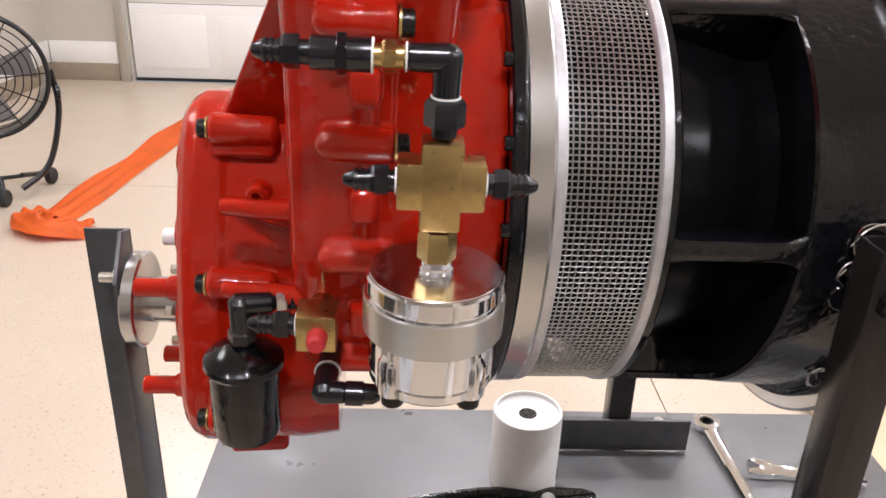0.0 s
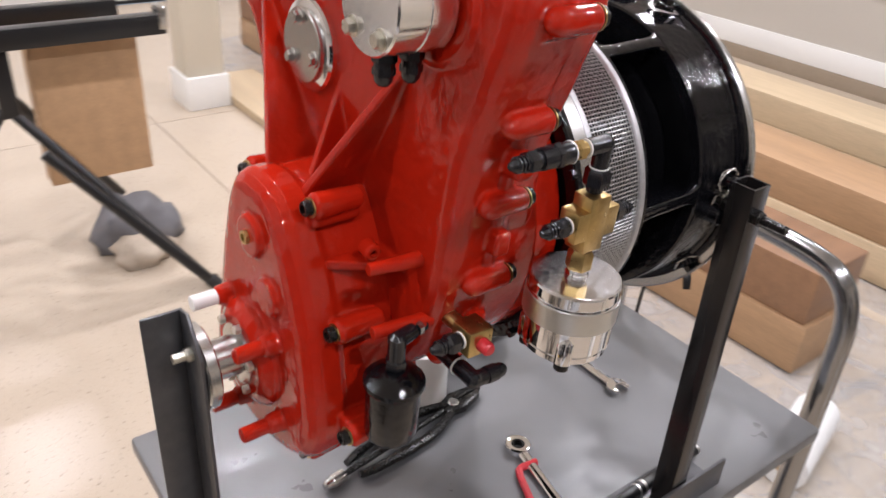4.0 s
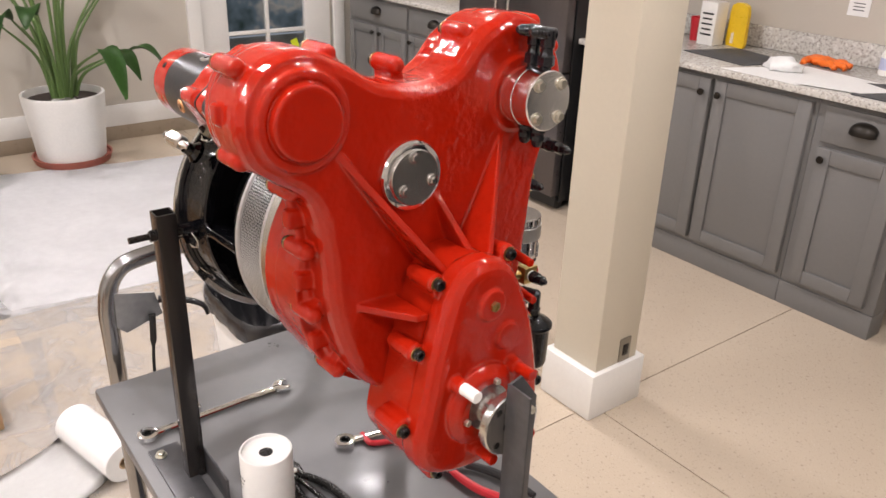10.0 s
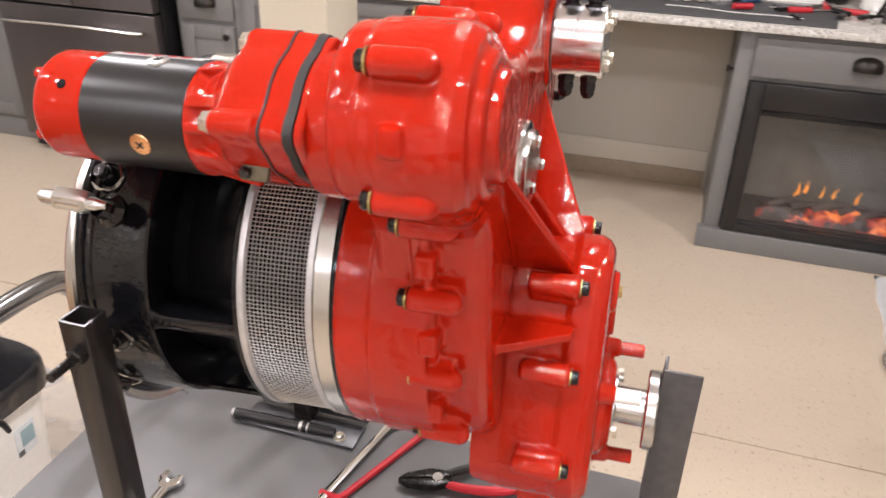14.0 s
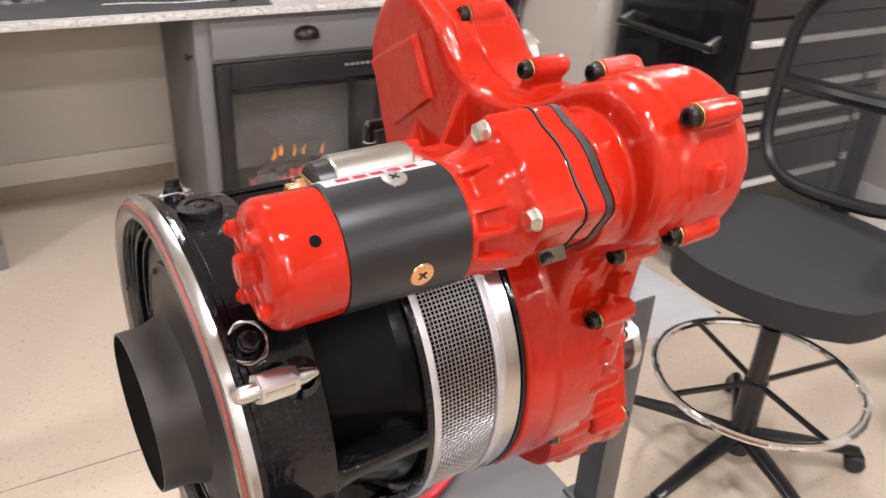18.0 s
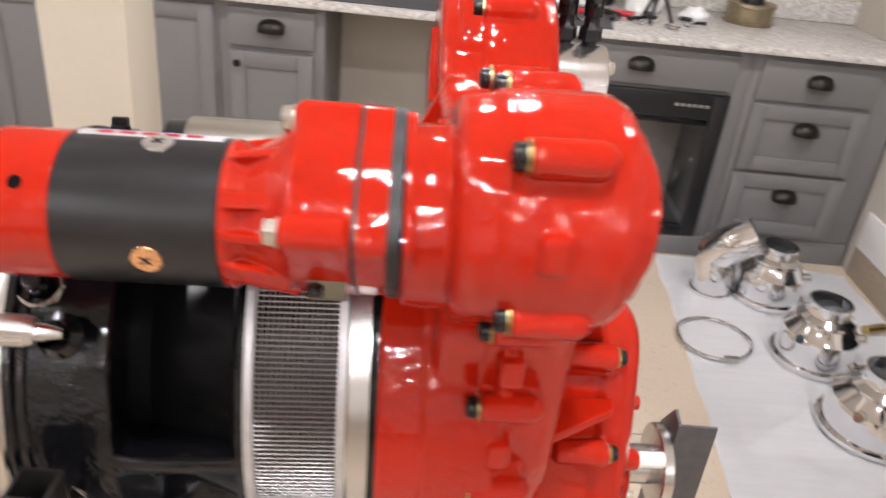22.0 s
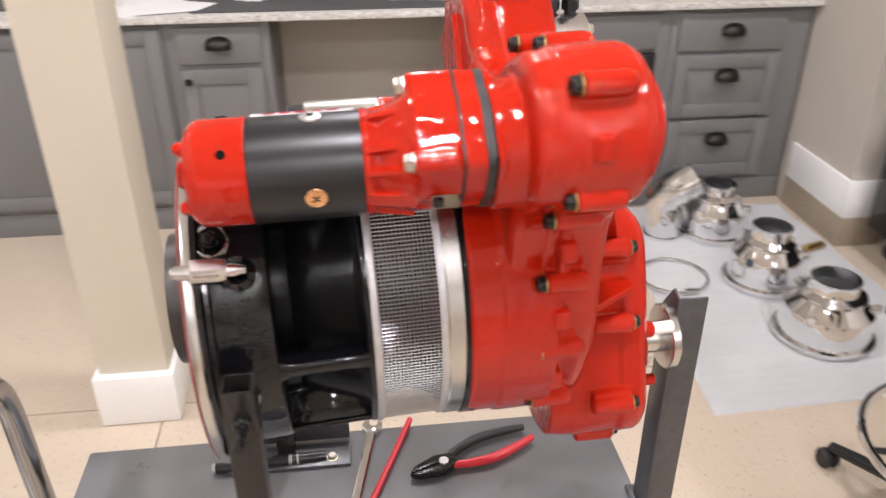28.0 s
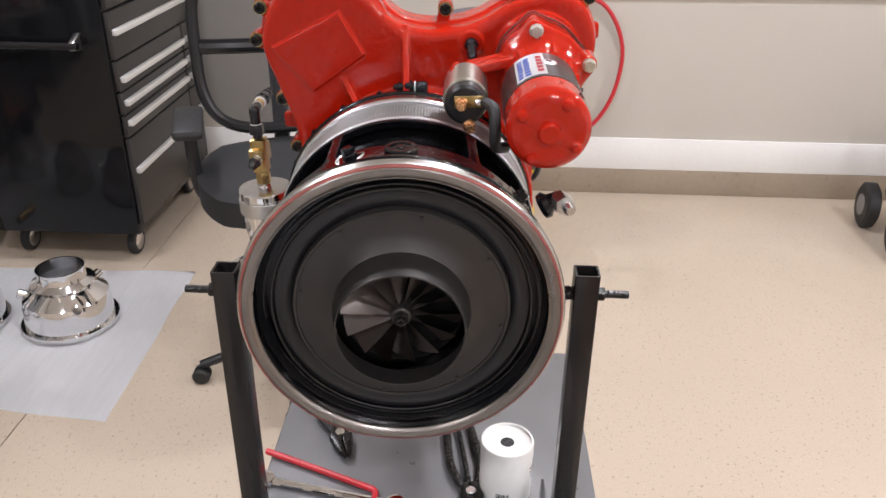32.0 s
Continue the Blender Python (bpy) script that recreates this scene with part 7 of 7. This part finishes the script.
part("hose_end", rod((OX - .026, OY - .0065, -.040), (OX - .050, OY - .03, -.040), .0062), BLACK_ANOD, of)
TX, TY, TZ = .349, .165, -.035
tee = part("brass_tee", box((TX, TY, TZ), (.022, .022, .022), .0012), BRASS, engine, "brass tee block with a red cap")
part("inlet_pipe", rod((TX, TY - .01, TZ), (TX, TY - .055, TZ), .0065), BRASS, tee)
nipple("side_fitting", (TX + .011, TY, TZ), (1, 0, 0), tee, .0062)
part("red_cap", lathe([(0, 0), (0, .0058), (.008, .0054), (.010, .004), (.010, 0)], (TX - .001, TY + .011, TZ - .001), (0, 1, 0), 16), RED_PLASTIC, tee, "small red plastic cap")
b = rod((TX - .004, .12, -.076), (TX - .004, .176, -.076), .0070, .0072, 16, None, .003)
lo = part("lower_elbow", rod((TX + .002, .170, -.076), (TX - .018, .170, -.076 - .001), .0070, .0064, 16, b, .003), BLACK_ANOD, engine, "black lower drain elbow")
part("cap", lathe([(0, 0), (0, .0072), (.010, .0072), (.0105, .0062), (.016, .0060), (.020, .0035), (.020, 0)], (TX - .016, .170, -.076 - .001), (-1, 0, -.02), 16), BLACK_ANOD, lo)
part("seal", lathe([(0, 0), (0, .0080), (.0012, .0080), (.0012, 0)], (TX - .004, .150, -.076), (0, 1, 0), 18), WHITE_PLASTIC, lo)
part("sight_plug", lathe([(0, 0), (0, .0075), (.010, .0072), (.012, .0055), (.012, .003), (.008, .0025), (.008, 0)], (.392, .082, .011), (.1, 1, 0), 16), RED, engine, "small red plug with a hole")
for y, z in ((.118, .012), (.128, -.038)):
    part("rib_peg", rod((.36, y, z), (.41, y - .006, z), .007, .005, 12), RED, engine)

# support arms between casing and posts
for s in (-1, 1):
    part("side_lug", rod((.060, s * .146, -.006), (.060, s * .172, -.004), .0085, .0075, 14), BLACK_GLOSS, engine)

# ---- stand, cart and the tools on it ----
TOP = 0.776
def tube_post(px, py, top, s):
    """Square steel tube on an angle-iron foot, with the bolt that carries the engine."""
    t = thing("stand_post", "dark square steel tube post holding the engine, bolted to the cart", "stand", pose(px, py, TOP), "stand posts")
    h, w, g = top - TOP, .0127, .0022
    b = bm_new()
    outer = [(-w, -w), (w, -w), (w, w), (-w, w)]
    q = [[b.verts.new((x * k, y * k, z)) for x, y in outer] for k, z in ((1, .002), (1, h), ((w - g) / w, h), ((w - g) / w, .01))]
    for A, B in zip(q, q[1:]):
        for i in range(4):
            b.faces.new((A[i], A[(i + 1) % 4], B[(i + 1) % 4], B[i]))
    bmesh.ops.bevel(b, geom=[e for e in b.edges if abs(e.verts[0].co.z - e.verts[1].co.z) > .1], offset=.0015, segments=2, affect="EDGES", profile=.5)
    part("tube", b, TUBE, t)
    f = bm_new()
    box((.005, -.020, .0025), (.17, .045, .005), .001, f)
    box((.005, .0152, .022), (.17, .004, .040), .001, f)
    part("angle_foot", f, IRON, t, "short angle iron foot")
    for x in (-.06, .065):
        part("foot_bolt", hexnut((x, -.029, .006), (0, 0, 1), .011, .006, rod((x, -.029, .004), (x, -.029, .0065), .009)), ZINC, t)
    p = Vector((.002, -s * .03, h - .028))
    bolt = rod(p, p + Vector((0, s * .076, 0)), .0042, seg=12)
    part("through_bolt", bolt, BLACK_OXIDE, t, "black threaded bolt")
    part("nut", hexnut((.002, s * .0128, h - .028), (0, s, 0), .014, .008), BLACK_OXIDE, t)
    part("nut", hexnut((.002, -s * .0128, h - .028), (0, -s, 0), .014, .008), BLACK_OXIDE, t)
tube_post(.0627, -.186, 1.186, -1)
tube_post(.045, .1865, 1.186, 1)
t = thing("angle_post", "bare angle iron post bolted to the output flange", "stand", pose(0, 0, TOP), "stand posts")
h = 1.110 - TOP
part("web", box((.525, .004, h / 2), (.034, .003, h), .0006), IRON, t)
part("web", plate([(.5095, .0055, 0), (.5095, .043, 0), (.5095, .043, h - .028), (.5095, .020, h + .004), (.5095, .0055, h)], .003, "x", bevel=.0005), IRON, t)
part("bolt", hexnut((.511, .024, 1.079 - TOP), (1, 0, 0), .011, .006, rod((.505, .024, 1.079 - TOP), (.527, .024, 1.079 - TOP), .004)), ZINC, t)
part("foot", box((.527, .028, .0025), (.05, .06, .005), .001), IRON, t)

cart = thing("lift_cart", "grey steel lift cart with a bent tube push handle", "cart", pose(0, 0, 0))
b = box((.14, -.015, TOP - .011), (.75, .466, .022), .004)
part("table_top", b, TABLE, cart, "smudged grey steel table top")
part("skirt", box((.14, -.015, TOP - .045), (.70, .42, .046), .003), IRON, cart)
for s in (-1, 1):
    for q in (-1, 1):
        part("scissor_arm", box((.14, s * .17 - .015 + q * .012, .43), (.78, .008, .04), .002, rot=(0, q * 42, 0)), IRON, cart)
part("base_frame", box((.12, -.015, .155), (.80, .44, .05), .006), IRON, cart)
for x in (-.22, .46):
    for y in (-.19, .16):
        w = part("caster", lathe([(-.016, 0), (-.016, .058), (-.012, .064), (.012, .064), (.016, .058), (.016, 0)], (x, y, .064), (0, 1, 0), 24), RUBBER, cart)
        part("fork", box((x, y, .115), (.03, .046, .03), .004), STEEL, w)
part("push_handle", sweep([(-.285, -.192, .15), (-.29, -.194, .5), (-.298, -.194, .80), (-.30, -.192, .895), (-.30, -.170, .948), (-.30, -.125, .966), (-.30, 0, .972), (-.30, .110, .966), (-.30, .155, .946), (-.30, .176, .895), (-.298, .178, .80), (-.29, .178, .5), (-.285, .176, .15)], .0155, 14), TUBE_BRIGHT, cart, "bent bright steel tube handle")
lv = part("lever_bracket", plate([(-.288, -.182, .915), (-.288, -.115, .90), (-.288, -.105, .855), (-.288, -.17, .835), (-.288, -.186, .85)], .004, "x", bevel=.0008), material("galvanised_plate", (0.35, 0.36, 0.37), 0.4, 0.8, 0.15, 20, 90, 0.05), cart)
part("release_lever", sweep([(-.286, -.11, .885), (-.276, -.085, .882), (-.264, -.060, .877), (-.254, -.042, .867), (-.250, -.036, .850)], lambda u: .010 - .004 * u, 10, flat=.6), BLACK_SATIN, lv, "black release lever")
part("cable", sweep([(-.282, -.125, .86), (-.281, -.128, .82), (-.280, -.135, .74), (-.276, -.13, .62), (-.27, -.11, .3)], lambda u: .006 if u < .3 else .003, 8), RUBBER, lv)


def wrench(name, label, x0, y0, x1, y1, size=1.0, adjust=False):
    """A combination wrench lying on the table from its ring end to its open end."""
    a, d = Vector((x0, y0, 0)), Vector((x1 - x0, y1 - y0, 0))
    ln = d.length
    t = thing(name, label, "wrench", Matrix.Translation((x0, y0, TOP)) @ Matrix.Rotation(math.atan2(d.y, d.x), 4, "Z"), "wrenches")
    w = .0072 * size
    part("shank", sweep([(.012, 0, .006), (ln * .3, 0, .0055), (ln * .7, 0, .0055), (ln - .012, 0, .005)], lambda u: w * (1 - .15 * math.sin(math.pi * u)), 10, flat=.45), CHROME, t)
    r = .0155 * size
    part("ring_end", lathe([(0, r * .55), (.0005, r), (.0085, r), (.009, r * .9), (.009, r * .55)], (0, 0, .001), (0, 0, 1), 24, closed=True), CHROME, t)
    part("ratchet_insert", lathe([(.001, r * .40), (.001, r * .62), (.0088, r * .62), (.0088, r * .40)], (0, 0, .001), (0, 0, 1), 12, closed=True), BLACK_OXIDE, t)
    j = plate([(ln - .014, -.006, .005), (ln - .004, -r, .005), (ln + .010, -r * .95, .005), (ln + .013, -r * .5, .005), (ln + .002, -r * .45, .005), (ln - .001, 0, .005), (ln + .003, r * .42, .005), (ln + .015, r * .35, .005), (ln + .013, r * .85, .005), (ln - .002, r, .005), (ln - .014, .006, .005)], .007, "z", bevel=.001)
    part("open_jaw", j, CHROME, t)
wrench("combination_wrench", "chrome ratcheting combination wrench lying on the cart", -.055, -.216, -.062, .012)
wrench("combination_wrench", "chrome combination wrench lying by the hex key", .130, .026, .168, .214)
a = thing("adjustable_wrench", "short chrome wrench with a drilled handle", "wrench", Matrix.Translation((-.182, -.118, TOP)) @ Matrix.Rotation(-.17, 4, "Z"), "wrenches")
part("handle", plate([(-.012, -.011, .004), (-.018, 0, .004), (-.012, .011, .004), (.07, .007, .004), (.082, .010, .004), (.082, -.010, .004), (.07, -.007, .004)], .006, "z", bevel=.0015), CHROME, a)
# drilled holes as dark discs on the handle, coloured like their shaded depth
for k in range(3):
    part("handle_hole", rod((.002 + k * .018, 0, .0068), (.002 + k * .018, 0, .0076), .0052, seg=16), BLACK_OXIDE, a)
part("jaw", plate([(.080, -.012, .005), (.100, -.016, .005), (.108, -.010, .005), (.094, -.003, .005), (.094, .003, .005), (.110, .004, .005), (.108, .013, .005), (.082, .012, .005)], .009, "z", bevel=.0015), CHROME, a)
k = thing("hex_key", "red plastic-coated hex key lying on the cart", "hex key", pose(0, 0, TOP))
part("bar", sweep([(.225, .225, .005), (.205, .175, .005), (.168, .085, .005), (.158, .062, .005), (.150, .056, .005), (.128, .058, .005)], .0046, 8), RED_PLASTIC, k)


def pliers(name, label, m, grip, ln=.19, twist=False):
    t = thing(name, label, "pliers", m, "pliers")
    part("jaw", plate([(0, .001, .009), (.012, .010, .009), (.045, .017, .009), (.07, .010, .009), (.07, .001, .009)], .010, "z", bevel=.002), BLACK_OXIDE, t)
    part("jaw", plate([(0, -.001, .009), (.012, -.010, .009), (.045, -.017, .009), (.07, -.010, .009), (.07, -.001, .009)], .010, "z", bevel=.002), BLACK_OXIDE, t)
    part("pivot", rod((.052, 0, .002), (.052, 0, .0155), .0075), STEEL, t)
    for s in (1, -1):
        part("grip", sweep([(.062, -s * .008, .009), (.085, -s * .016, .009), (.12, -s * .022, .009), (ln - .03, -s * .018, .009), (ln, -s * .012, .009)], lambda u: .0046 + .002 * math.sin(math.pi * u), 10), grip if s > 0 or twist else RUBBER, t)
    if twist:
        part("twist_rod", rod((.07, 0, .009), (ln + .02, 0, .009), .004), BLACK_OXIDE, t)
        part("knurled_knob", lathe([(0, 0), (0, .008), (.004, .0085), (.016, .0085), (.018, .007), (.026, .006), (.028, .004), (.028, 0)], (ln + .014, 0, .009), (1, 0, 0), 12), STEEL, t)
pliers("pliers", "slip-joint pliers with red and black grips", Matrix.Translation((.215, .105, TOP)) @ Matrix.Rotation(.36, 4, "Z"), RED_PLASTIC)
pliers("wire_twisting_pliers", "black safety-wire twisting pliers on the cart edge", Matrix.Translation((.103, -.083, TOP)) @ Matrix.Rotation(.155, 4, "Z"), BLACK_OXIDE, .22, True)
mk = thing("marker_pen", "black marker pen with a silver band", "pen", Matrix.Translation((-.054, .153, TOP)) @ Matrix.Rotation(.05, 4, "Z"))
part("barrel", rod((.004, 0, .008), (.105, 0, .008), .0075), BLACK_SATIN, mk)
part("cap", rod((.105, 0, .008), (.155, 0, .008), .0080, .0065), BLACK_SATIN, mk)
part("band", rod((.103, 0, .008), (.109, 0, .008), .0082), ALU_SATIN, mk)
part("band", rod((.114, 0, .008), (.118, 0, .008), .0083), ALU_SATIN, mk)
part("tail", rod((0, 0, .008), (.005, 0, .008), .0072), ALU_SATIN, mk)
ro = thing("spool_can", "white plastic can with a hole in its lid", "can", pose(.175, -.122, TOP))
part("body", lathe([(0, 0), (0, .0345), (.001, .0358), (.086, .0358), (.088, .035), (.0885, .0325), (.084, .0320), (.083, 0)], (0, 0, 0), (0, 0, 1), 40), WHITE_PLASTIC, ro)
# lid opening: a dark disc in place of the shade within
part("lid_hole", rod((0, 0, .0825), (0, 0, .0836), .0095, seg=20), BLACK_OXIDE, ro)
for row in range(3):
    for c in range(5 - row):
        an = -.5 + c * .16 + (row * .05)
        q = Vector((math.sin(an) * .0360, -math.cos(an) * .0360, .055 - row * .008))
        part("print_bar", box(q, (.0034, .0004, .0022), rot=(0, 0, math.degrees(an))), BLACK_SATIN, ro)
for c in range(9):
    an = -1.5 - c * .055
    q = Vector((math.sin(an) * .0360, -math.cos(an) * .0360, .016))
    part("print_bar", box(q, (.0009 if c % 3 else .0016, .0004, .012), rot=(0, 0, math.degrees(an))), BLACK_SATIN, ro)
